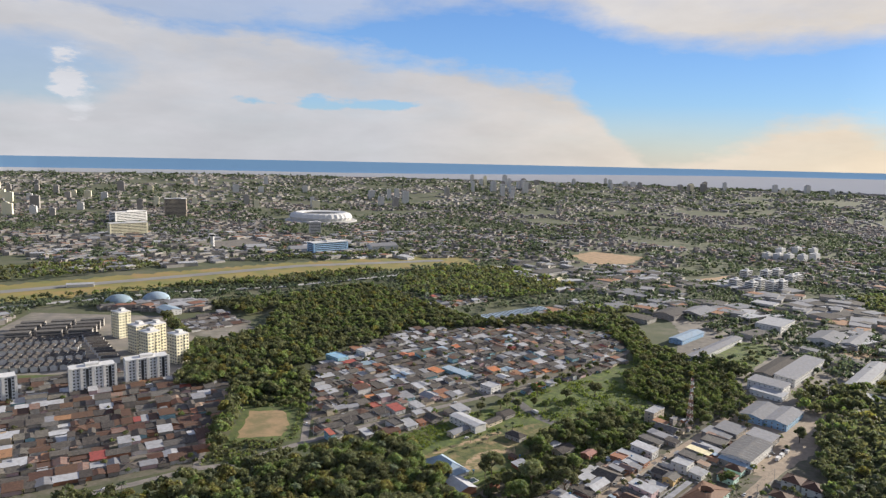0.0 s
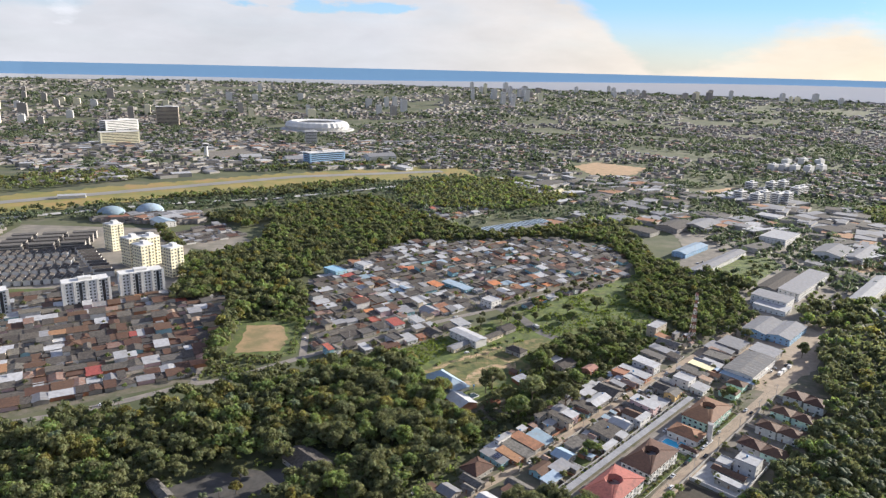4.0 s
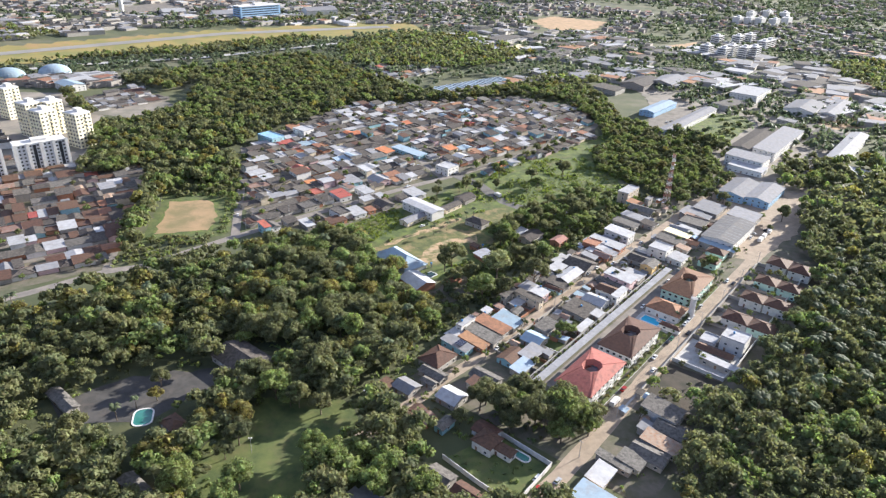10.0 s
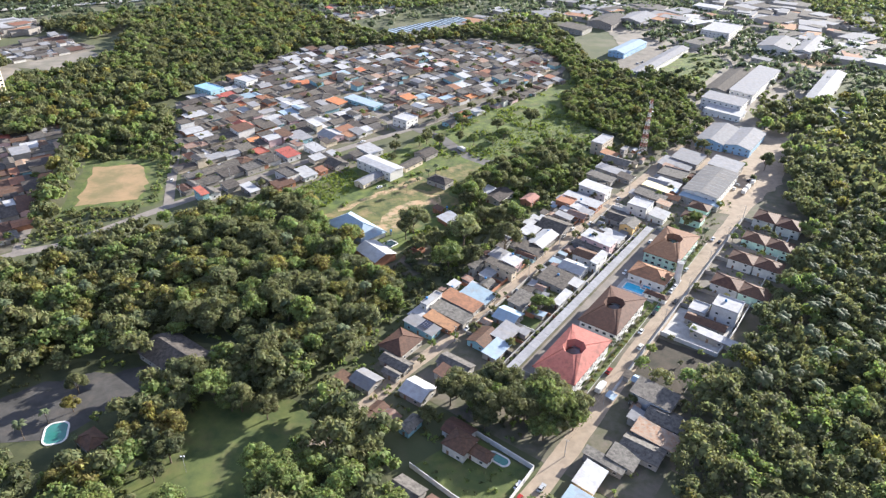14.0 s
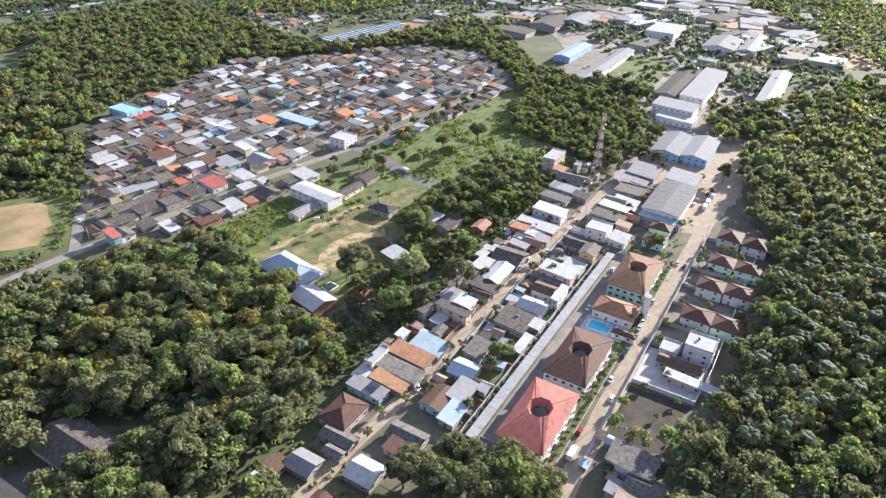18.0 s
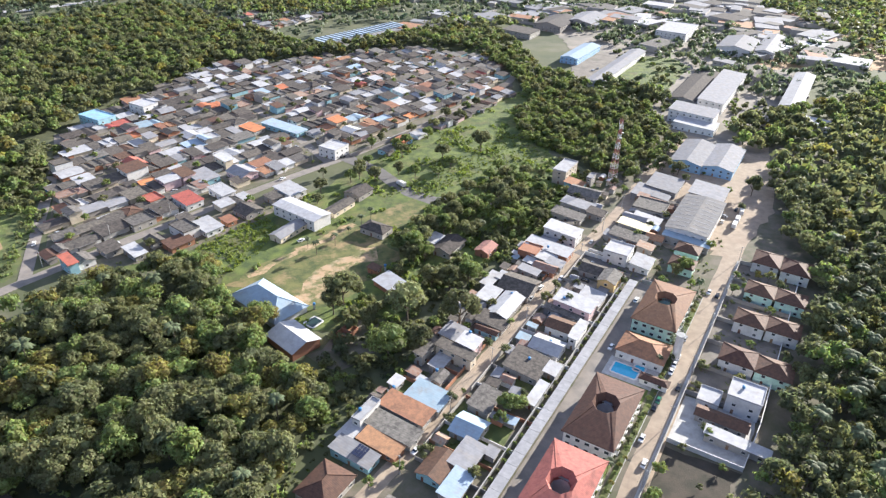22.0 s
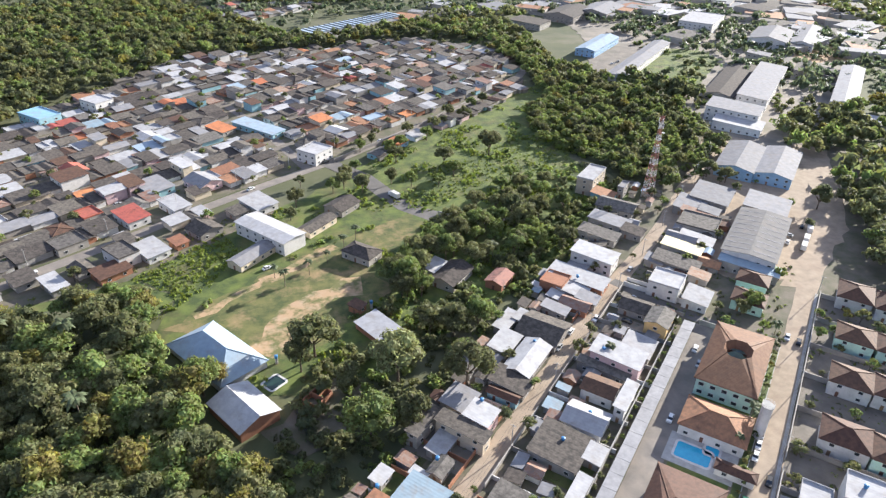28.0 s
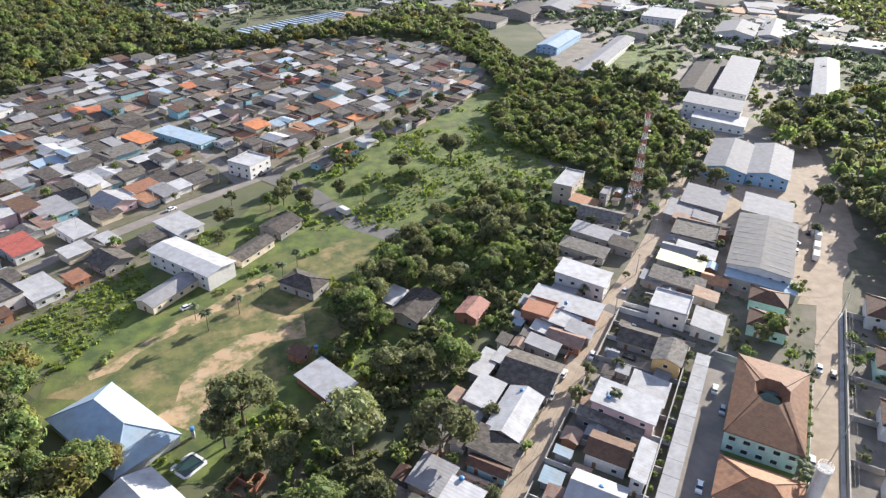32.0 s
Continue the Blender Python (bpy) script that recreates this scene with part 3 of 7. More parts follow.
# ---------------------------------------------------------------- houses
def roof_solid(kind, l, w, z, rise=None, over=0.45, t=0.14):
    """The roof over a plan of l by w: gable, shed, hip or flat, with its thickness."""
    s = Solid()
    if kind == "f":
        s.box(0, 0, z + 0.1, l, w, 0.2)
        for cx, cy, sx, sy in ((0, w / 2 - 0.1, l, 0.2), (0, -w / 2 + 0.1, l, 0.2), (l / 2 - 0.1, 0, 0.2, w - 0.4), (-l / 2 + 0.1, 0, 0.2, w - 0.4)):
            s.box(cx, cy, z + 0.45, sx, sy, 0.5)
        return s, 0.2
    L2, W2 = l / 2 + over, w / 2 + over
    if kind == "s":
        rise = rise or min(1.2, 0.09 * w + 0.2)
        s.prism([(-W2, z), (W2, z + rise), (W2, z + rise + t), (-W2, z + t)], -L2, L2)
        return s, rise
    if kind == "g":
        rise = rise or 0.16 * min(l, w) + 0.2
        if l >= w:
            s.prism([(-W2, z - 0.08), (0, z + rise), (W2, z - 0.08), (W2, z + t - 0.08), (0, z + rise + t), (-W2, z + t - 0.08)], -L2, L2)
        else:
            s.prism([(-L2, z - 0.08), (0, z + rise), (L2, z - 0.08), (L2, z + t - 0.08), (0, z + rise + t), (-L2, z + t - 0.08)], -W2, W2, axis="y")
        return s, rise
    rise = rise or 0.22 * min(l, w)
    h = max(0.3, abs(L2 - W2))
    ridge = [(-h, 0), (h, 0)] if L2 >= W2 else [(0, -h), (0, h)]
    vs = [(x, y, z + k) for k in (0, t) for x, y in ((-L2, -W2), (L2, -W2), (L2, W2), (-L2, W2))] + [(x, y, z + rise + t) for x, y in ridge]
    fs = [(3, 2, 1, 0), (0, 1, 5, 4), (1, 2, 6, 5), (2, 3, 7, 6), (3, 0, 4, 7)]
    fs += [(4, 5, 9, 8), (5, 6, 9), (6, 7, 8, 9), (7, 4, 8)] if L2 >= W2 else [(5, 6, 9, 8), (6, 7, 9), (7, 4, 8, 9), (4, 5, 8)]
    s.add(vs, fs)
    # ridge caps
    for a, b in ((8, 9), (4, 8), (5, 9 if L2 >= W2 else 8), (6, 9), (7, 8 if L2 >= W2 else 9)):
        s.beam(Vector(vs[a]) + Vector((0, 0, 0.03)), Vector(vs[b]) + Vector((0, 0, 0.03)), 0.22)
    return s, rise


WIN_CACHE = {}
PANE = bpy.data.meshes.new("pane")
PANE.from_pydata([(x * 0.36, y, z * 0.6) for y in (-0.015, 0.015) for x, z in ((-1, -1), (1, -1), (1, 1), (-1, 1))], [], [(0, 1, 2, 3), (7, 6, 5, 4), (0, 4, 5, 1), (1, 5, 6, 2), (2, 6, 7, 3), (3, 7, 4, 0)])
PANE.materials.append(GLASS)


def window_mesh(w, h):
    key = (round(w, 1), round(h, 1))
    if key not in WIN_CACHE:
        s = Solid()
        ring = lambda k, y: [(x * (w / 2 - k), y, z * (h / 2 - k)) for x, z in ((-1, -1), (1, -1), (1, 1), (-1, 1))]
        vs = ring(-0.08, 0.03) + ring(-0.08, -0.07) + ring(0, -0.07) + ring(0, -0.01)
        quad = lambda a: [(a + i, a + (i + 1) % 4, a + 4 + (i + 1) % 4, a + 4 + i) for i in range(4)]
        s.add(vs, quad(0) + quad(4) + quad(8), 1)
        n = len(s.f)
        s.f.append((12, 13, 14, 15))
        s.s.append(0)
        me = bpy.data.meshes.new("window")
        me.from_pydata(s.v, [], s.f)
        me.materials.append(GLASS)
        me.materials.append(FRAME)
        me.polygons.foreach_set("material_index", s.s)
        WIN_CACHE[key] = me
    return WIN_CACHE[key]


def add_window(parent, x, y, z, turn, w=1.3, h=1.1, pane=False):
    ob = new("window", window_mesh(w, h))
    if pane:
        # the sliding pane, a little before the fixed one
        p = new("pane", PANE)
        p.parent, p.location = ob, (w * 0.24, -0.03, 0)
    ob.parent = parent
    ob.matrix_basis = pose(x, y, z, 0, 0, turn)
    return ob


NICE = {"grey": "grey fibre-cement", "dark": "blackened fibre-cement", "white": "white sheet-metal", "metal": "grey sheet-metal", "blue": "pale blue sheet-metal", "terra": "terracotta tile",
        "orange": "bright orange tile", "brown": "brown tile", "redtile": "red", "rust": "rusty patched", "rustpink": "faded pink-red", "brick": "unfinished flat brick", "cyan": "blue", "metalrib": "ribbed grey metal",
        "yellowroof": "yellowed metal", "unpainted": "weathered grey"}
WALLS = {"plaster": "grey plastered", "white": "white", "brick": "bare brick", "cyan": "turquoise", "pink": "pink", "beige": "beige", "yellow": "yellow", "mint": "mint green", "blueband": "blue and white",
         "unfinished": "unfinished concrete", "cream": "cream", "concrete": "concrete"}
KINDS = {"g": "gabled", "s": "single-slope", "h": "hipped", "f": "flat"}


STUFF = {}
STUFF_MATS = []


def slot_of(mt):
    if mt not in STUFF_MATS:
        STUFF_MATS.append(mt)
    return STUFF_MATS.index(mt)


def house(x, y, l, w, z, kind, roof, wall, turn=46.2, windows=2, group="", category="house", name="house", joined=None, pitch=None):
    """A house: plan l by w, eaves at z. joined: the far ones go into one mesh."""
    rmat = W["brick"] if roof == "brick" else M[roof]
    if not joined:
        e = empty(name, pose(x, y, 0, 0, 0, turn), "%s %s with a %s %s roof" % (WALLS[wall], category, KINDS[kind], NICE[roof]), category, group)
    rs, rise = roof_solid(kind, l, w, z, pitch and pitch * min(l, w) + 0.15)
    a, b = l - 0.3, w - 0.3
    s = Solid()
    if kind == "g":
        if l >= w:
            s.prism([(-b / 2, -0.3), (b / 2, -0.3), (b / 2, z), (0, z + rise - 0.02), (-b / 2, z)], -a / 2, a / 2)
        else:
            s.prism([(-a / 2, -0.3), (a / 2, -0.3), (a / 2, z), (0, z + rise - 0.02), (-a / 2, z)], -b / 2, b / 2, axis="y")
    elif kind == "s":
        s.prism([(-b / 2, -0.3), (b / 2, -0.3), (b / 2, z + rise * 0.93), (-b / 2, z + rise * 0.07)], -a / 2, a / 2)
    else:
        s.box(0, 0, z / 2 - 0.15, a, b, z + 0.3)
    if joined:
        for part_, mt in ((s, W[wall]), (rs, rmat)):
            m = pose(x, y, 0, 0, 0, turn)
            STUFF.setdefault(joined, Solid()).add([m @ Vector(v) for v in part_.v], part_.f, slot_of(mt))
        return None
    s.done("wall", W[wall], e)
    rs.done("roof", rmat, e)
    if windows:
        floors = max(1, int((z + 0.3) / 2.9))
        for fl in range(floors):
            zz = 1.6 + fl * 2.9
            n = max(1, int(b / 4.4))
            for i in range(n):
                yy = -b / 2 + b * (i + 0.5) / n
                if fl == 0 and i == n // 2 and windows > 1:
                    d = Solid().box(0, 0, 0, 0.06, 1.0, 2.1).done("door", DOOR, e, m=pose(-a / 2 - 0.03, yy, 1.05))
                    continue
                add_window(e, -a / 2 - 0.03, yy, zz, -90)
            if windows > 1:
                n = max(1, int(a / 4.8))
                for i in range(n):
                    add_window(e, -a / 2 + a * (i + 0.5) / n, -b / 2 - 0.03, zz, 0)
    return e

ROAD_WEST = [
    (160.0, 497.6, 10.5, 18.2, 6.5, 's', 'white', 'white'),
    (147.5, 485.3, 9.9, 23.7, 4.0, 's', 'white', 'brick'),
    (136.8, 483.8, 9.9, 9.9, 5.0, 'f', 'brick', 'brick'),
    (142.1, 477.3, 8.0, 11.0, 3.5, 's', 'white', 'plaster'),
    (145.7, 471.0, 6.7, 8.0, 3.2, 's', 'metal', 'plaster'),
    (134.1, 475.4, 5.4, 5.8, 3.0, 's', 'white', 'plaster'),
    (139.6, 468.8, 7.5, 11.2, 3.0, 'g', 'rust', 'brick'),
    (130.7, 467.1, 5.4, 9.9, 3.0, 's', 'metal', 'plaster'),
    (116.5, 464.6, 7.0, 4.6, 3.0, 's', 'white', 'plaster'),
    (121.4, 455.4, 15.6, 15.9, 3.5, 'g', 'dark', 'plaster'),
    (105.3, 450.5, 12.2, 7.6, 3.5, 's', 'white', 'plaster'),
    (110.3, 440.8, 19.1, 9.7, 3.5, 'g', 'white', 'plaster'),
    (101.3, 430.8, 8.9, 12.8, 3.2, 's', 'dark', 'plaster'),
]
ROAD_WEST_NEAR = [
    (97.0, 425.4, 3.5, 10.5, 3.0, 'g', 'brown', 'cyan'),
    (82.5, 425.6, 10.2, 8.8, 3.5, 's', 'metal', 'plaster'),
    (86.6, 415.4, 8.1, 8.2, 6.0, 's', 'white', 'pink'),
    (79.9, 411.4, 5.2, 16.5, 5.5, 's', 'dark', 'beige'),
    (64.3, 390.2, 10.6, 14.6, 3.2, 's', 'blue', 'plaster'),
    (55.0, 385.0, 8.8, 19.0, 3.5, 's', 'terra', 'plaster'),
    (47.8, 377.5, 8.1, 21.9, 3.2, 's', 'grey', 'plaster'),
    (43.4, 370.6, 6.6, 15.6, 3.0, 's', 'terra', 'brick'),
    (34.1, 368.1, 6.8, 16.1, 3.2, 's', 'metal', 'cyan'),
    (23.4, 356.6, 15.3, 12.5, 3.6, 'h', 'brown', 'plaster'),
    (40.2, 384.5, 12.5, 3.9, 6.2, 'f', 'white', 'white'),
    (34.5, 379.1, 11.6, 5.4, 3.0, 's', 'white', 'plaster'),
    (20.4, 344.4, 6.6, 13.5, 3.0, 'g', 'grey', 'plaster'),
]
SHANTY = [
    (7.3, 334.6, 9.1, 10.4, 3.0, 'g', 'metal', 'plaster'),
    (-2.5, 335.9, 7.5, 5.9, 3.0, 's', 'brown', 'plaster'),
    (23.1, 308.1, 8.7, 4.9, 3.0, 'g', 'grey', 'cyan'),
    (14.9, 312.3, 6.8, 6.8, 2.8, 'g', 'rust', 'brick'),
    (6.1, 311.8, 7.6, 5.7, 2.8, 'g', 'brown', 'plaster'),
    (18.5, 277.0, 9.8, 10.7, 3.0, 'g', 'grey', 'plaster'),
    (29.8, 267.0, 7.2, 14.1, 3.2, 'g', 'brown', 'plaster'),
    (-6.2, 265.9, 5.8, 15.0, 3.0, 's', 'metal', 'plaster'),
    (-11.7, 264.2, 7.2, 12.9, 3.5, 's', 'metal', 'plaster'),
    (-19.8, 349.2, 3.5, 10.4, 3.0, 's', 'white', 'plaster'),
    (-9.0, 330.3, 3.5, 5.0, 3.0, 's', 'white', 'plaster'),
    (-96.9, 277.3, 6.0, 14.9, 3.0, 'g', 'grey', 'brick'),
    (-145.0, 329.8, 5.7, 19.6, 3.0, 'g', 'grey', 'plaster'),
]
ROAD_EAST_FAR = [
    (180.8, 473.5, 12.5, 12.5, 6.5, 'f', 'white', 'white'),
    (189.2, 463.6, 12.0, 9.5, 3.6, 's', 'white', 'white'),
    (194.5, 489.5, 9.5, 19.0, 3.5, 's', 'grey', 'plaster'),
    (186.5, 493.5, 7.0, 7.5, 3.0, 's', 'metal', 'plaster'),
    (208.5, 486.5, 7.5, 9.0, 3.0, 'g', 'terra', 'plaster'),
    (199.0, 478.5, 6.5, 8.0, 3.0, 's', 'rust', 'plaster'),
    (203.5, 500.5, 8.0, 17.0, 3.4, 's', 'yellowroof', 'plaster'),
    (207.5, 508.0, 9.5, 13.0, 3.5, 'g', 'metal', 'white'),
    (214.0, 506.0, 8.5, 15.0, 3.4, 's', 'white', 'plaster'),
    (218.5, 470.0, 10.0, 12.0, 4.5, 'h', 'brown', 'mint'),
    (208.2, 457.8, 10.5, 12.0, 4.5, 'h', 'brown', 'mint'),
    (162.5, 462.9, 9.9, 11.5, 3.2, 'g', 'dark', 'plaster'),
    (165.0, 450.2, 11.3, 8.4, 6.0, 'g', 'grey', 'yellow'),
    (151.4, 439.4, 11.3, 10.3, 3.4, 's', 'white', 'plaster'),
    (140.7, 434.0, 10.2, 17.3, 6.0, 's', 'white', 'pink'),
    (133.9, 430.6, 3.5, 17.7, 3.0, 's', 'grey', 'plaster'),
]
ROAD_EAST_NEAR = [
    (128.6, 421.2, 8.6, 10.6, 4.5, 'g', 'brown', 'white'),
    (133.9, 414.1, 14.1, 3.5, 6.0, 's', 'white', 'white'),
    (118.6, 409.4, 10.3, 12.6, 4.0, 'g', 'white', 'white'),
    (106.8, 400.6, 14.7, 14.8, 3.5, 's', 'dark', 'plaster'),
    (115.7, 395.9, 7.2, 4.9, 3.0, 's', 'white', 'plaster'),
    (105.0, 383.9, 13.9, 3.5, 3.0, 's', 'white', 'plaster'),
    (84.6, 384.3, 12.6, 8.4, 3.2, 's', 'grey', 'plaster'),
    (75.3, 372.0, 10.6, 10.8, 3.2, 'g', 'blue', 'plaster'),
    (71.4, 359.4, 13.0, 8.0, 3.2, 's', 'metal', 'plaster'),
    (60.6, 357.2, 12.7, 9.6, 3.0, 'g', 'brown', 'cyan'),
    (64.6, 348.3, 12.2, 6.8, 3.0, 's', 'blue', 'plaster'),
    (45.4, 340.5, 7.9, 14.4, 3.0, 'g', 'grey', 'plaster'),
    (41.1, 334.9, 6.8, 9.3, 2.8, 's', 'brown', 'plaster'),
    (27.8, 326.2, 10.4, 11.0, 3.4, 'g', 'white', 'plaster'),
]
TOWNHOUSES = [
    (192.0, 386.0, 12.0, 13.5, 5.6, 'h', 'brown', 'white'),
    (201.6, 376.0, 12.0, 13.5, 5.6, 'h', 'brown', 'mint'),
    (212.6, 407.8, 11.6, 12.6, 5.6, 'h', 'brown', 'white'),
    (222.8, 399.2, 12.0, 13.2, 5.6, 'h', 'brown', 'white'),
    (231.2, 427.6, 11.8, 12.4, 5.6, 'h', 'brown', 'mint'),
    (240.8, 418.2, 11.8, 12.6, 5.6, 'h', 'brown', 'mint'),
    (252.0, 451.6, 14.5, 12.4, 5.6, 'h', 'brown', 'white'),
    (261.2, 441.2, 14.5, 13.0, 5.6, 'h', 'brown', 'white'),
]
LOWER_EAST = [
    (180.4, 364.2, 11.5, 12.4, 8.0, 'f', 'white', 'white'),
    (169.4, 369.7, 9.3, 8.1, 3.0, 'f', 'white', 'white'),
    (167.0, 357.7, 5.8, 18.3, 3.2, 'g', 'brown', 'plaster'),
    (165.8, 346.3, 4.6, 21.9, 3.0, 's', 'white', 'plaster'),
    (121.5, 311.0, 11.0, 16.5, 5.4, 's', 'grey', 'white'),
    (122.0, 299.5, 9.5, 15.0, 3.4, 'g', 'grey', 'plaster'),
    (114.5, 291.6, 8.5, 17.0, 3.2, 's', 'rust', 'plaster'),
    (112.0, 301.5, 7.0, 8.0, 3.2, 's', 'metal', 'plaster'),
    (106.5, 286.0, 9.0, 15.0, 3.2, 'g', 'grey', 'plaster'),
    (98.2, 283.0, 8.0, 10.0, 3.0, 's', 'grey', 'plaster'),
    (90.6, 282.4, 3.9, 15.1, 3.0, 's', 'grey', 'plaster'),
    (83.2, 275.9, 11.8, 7.6, 3.0, 's', 'white', 'plaster'),
    (40.1, 295.8, 9.3, 9.5, 4.5, 'h', 'brown', 'white'),
    (46.5, 291.0, 5.0, 9.6, 3.2, 'h', 'brown', 'white'),
]
FACTORY = [
    (240.5, 500.0, 48.0, 22.3, 7.0, 'g', 'metalrib', 'white'),
    (265.7, 527.9, 20.5, 20.0, 6.0, 's', 'metal', 'plaster'),
    (223.6, 480.2, 8.7, 24.2, 4.0, 's', 'blue', 'plaster'),
    (247.4, 546.8, 22.6, 18.5, 4.0, 's', 'metal', 'plaster'),
    (230.1, 538.9, 17.6, 13.4, 3.5, 's', 'metal', 'plaster'),
    (223.5, 520.0, 16.0, 18.0, 4.2, 'f', 'grey', 'plaster'),
    (229.0, 529.5, 6.0, 16.0, 3.2, 's', 'rust', 'brick'),
    (236.0, 531.0, 8.0, 9.5, 3.2, 's', 'metal', 'plaster'),
    (289.5, 585.6, 44.9, 20.6, 6.0, 'g', 'metal', 'blueband'),
    (305.8, 573.9, 46.3, 19.2, 6.0, 'g', 'metal', 'blueband'),
    (190.3, 571.7, 20.0, 9.0, 9.0, 'f', 'white', 'unfinished'),
    (203.4, 560.4, 8.5, 3.5, 6.0, 'f', 'metal', 'plaster'),
    (192.1, 558.7, 8.8, 11.3, 3.0, 's', 'terra', 'cyan'),
]
TERRACE_FAR = [
    (193.0, 544.6, 11.9, 18.4, 3.5, 'g', 'grey', 'plaster'),
    (182.3, 529.9, 9.7, 18.5, 3.5, 's', 'metal', 'plaster'),
    (171.8, 519.1, 8.6, 17.8, 3.5, 's', 'grey', 'plaster'),
    (188.9, 518.8, 8.4, 9.7, 3.2, 's', 'dark', 'plaster'),
]
SCHOOL = [
    (46.0, 551.6, 19.0, 7.4, 3.2, 'g', 'dark', 'beige'),
    (58.8, 568.9, 13.9, 11.2, 3.4, 'g', 'dark', 'plaster'),
    (62.9, 522.2, 9.6, 14.8, 3.6, 'h', 'dark', 'plaster'),
    (18.4, 530.6, 25.0, 8.2, 3.2, 'g', 'metal', 'beige'),
    (97.1, 498.1, 17.0, 11.1, 3.4, 'g', 'dark', 'plaster'),
    (91.6, 505.1, 10.2, 6.2, 3.4, 's', 'white', 'plaster'),
    (115.6, 491.5, 10.7, 7.7, 3.4, 'g', 'rustpink', 'brick'),
    (56.6, 483.5, 4.7, 5.3, 2.8, 's', 'brown', 'brick'),
]
VILLAGE_MARKED = [
    (49.8, 633.7, 15.0, 14.0, 6.6, 'f', 'white', 'white'),
    (-84.9, 740.9, 13.5, 16.9, 6.5, 'f', 'white', 'white'),
    (-113.0, 717.6, 14.5, 22.3, 6.5, 'f', 'cyan', 'cyan'),
    (-4.2, 684.7, 10.8, 15.0, 3.2, 's', 'orange', 'plaster'),
    (18.4, 683.5, 11.2, 33.9, 3.2, 's', 'blue', 'cyan'),
    (98.2, 646.2, 11.6, 10.6, 3.2, 'g', 'orange', 'blueband'),
]
INDUSTRY = [
    (332.2, 658.0, 24.0, 34, 9.0, 's', 'metal', 'white'),
    (391.9, 711.5, 104.8, 20.5, 9.0, 's', 'metal', 'white'),
    (380.7, 734.4, 103.2, 21.6, 4.0, 'g', 'dark', 'concrete'),
    (324.5, 640.5, 19.5, 30.0, 5.0, 's', 'white', 'white'),
    (318.0, 850.0, 66.0, 18.0, 6.0, 'g', 'blue', 'blueband'),
    (333.0, 797.0, 137.0, 15.0, 6.0, 'g', 'metal', 'white'),
    (455.9, 696.8, 115.2, 16.6, 8.0, 'g', 'white', 'white'),
    (467.4, 747.5, 29.3, 29.9, 4.0, 's', 'grey', 'plaster'),
    (420.7, 631.9, 18.9, 24.6, 4.0, 's', 'white', 'white'),
    (470.1, 662.5, 21.5, 5.8, 3.0, 's', 'blue', 'plaster'),
    (500.9, 853.0, 60, 34, 8.0, 'g', 'metal', 'white'),
    (540.0, 852.0, 90.0, 20.0, 7.0, 'g', 'metal', 'white'),
    (342.9, 982.2, 60, 34, 7.0, 'g', 'grey', 'plaster'),
    (385.9, 994.7, 60, 34, 7.0, 'g', 'metal', 'plaster'),
]
INDUSTRY_FAR = [
    (286.1, 945.6, 27.7, 34, 6.0, 's', 'dark', 'plaster'),
    (466.2, 921.3, 60, 34, 10.0, 'f', 'white', 'white'),
    (518.4, 1062.9, 30.1, 34, 8.0, 'f', 'white', 'white'),
    (203.2, 1314.2, 60, 34, 8.0, 's', 'grey', 'concrete'),
    (-379.2, 918.9, 21.7, 34, 7.0, 'g', 'blue', 'white'),
    (218.5, 1043.2, 24.1, 34, 5.0, 's', 'white', 'plaster'),
    (321.0, 1133.1, 47.5, 34, 6.0, 's', 'metal', 'plaster'),
    (447.2, 795.5, 13.9, 19.0, 6.0, 's', 'metal', 'plaster'),
    (432.1, 1017.9, 22.9, 29.9, 6.0, 's', 'metal', 'plaster'),
    (-82.4, 1481.5, 21.0, 34, 6.0, 's', 'white', 'white'),
    (221.6, 1236.3, 38.6, 34, 5.0, 's', 'yellowroof', 'plaster'),
]
SOUTH = [
    (76.7, 259.3, 13.2, 18.9, 5.0, 's', 'blue', 'yellow'),
    (40.9, 302.7, 7.7, 10.7, 3.4, 'g', 'brown', 'white'),
    (-92.4, 312.3, 7.2, 9.4, 3.4, 'h', 'brown', 'plaster'),
    (-72.0, 358.0, 18.0, 26.0, 4.0, 'g', 'dark', 'plaster'),
    (18.0, 337.7, 3.5, 7.4, 3.0, 'g', 'grey', 'plaster'),
    (11.5, 317.8, 5.7, 5.7, 2.8, 'g', 'brown', 'brick'),
]
INFILL = [
    (68.2, 415.9, 11.4, 4.1, 5.5, 's', 'grey', 'plaster'),
    (72.8, 408.8, 9.0, 5.5, 3.0, 's', 'white', 'plaster'),
    (70.6, 400.3, 7.0, 4.8, 3.0, 'g', 'grey', 'plaster'),
    (53.8, 400.7, 5.7, 3.9, 3.0, 's', 'white', 'plaster'),
    (110.0, 463.2, 12.6, 5.1, 3.0, 's', 'white', 'plaster'),
]


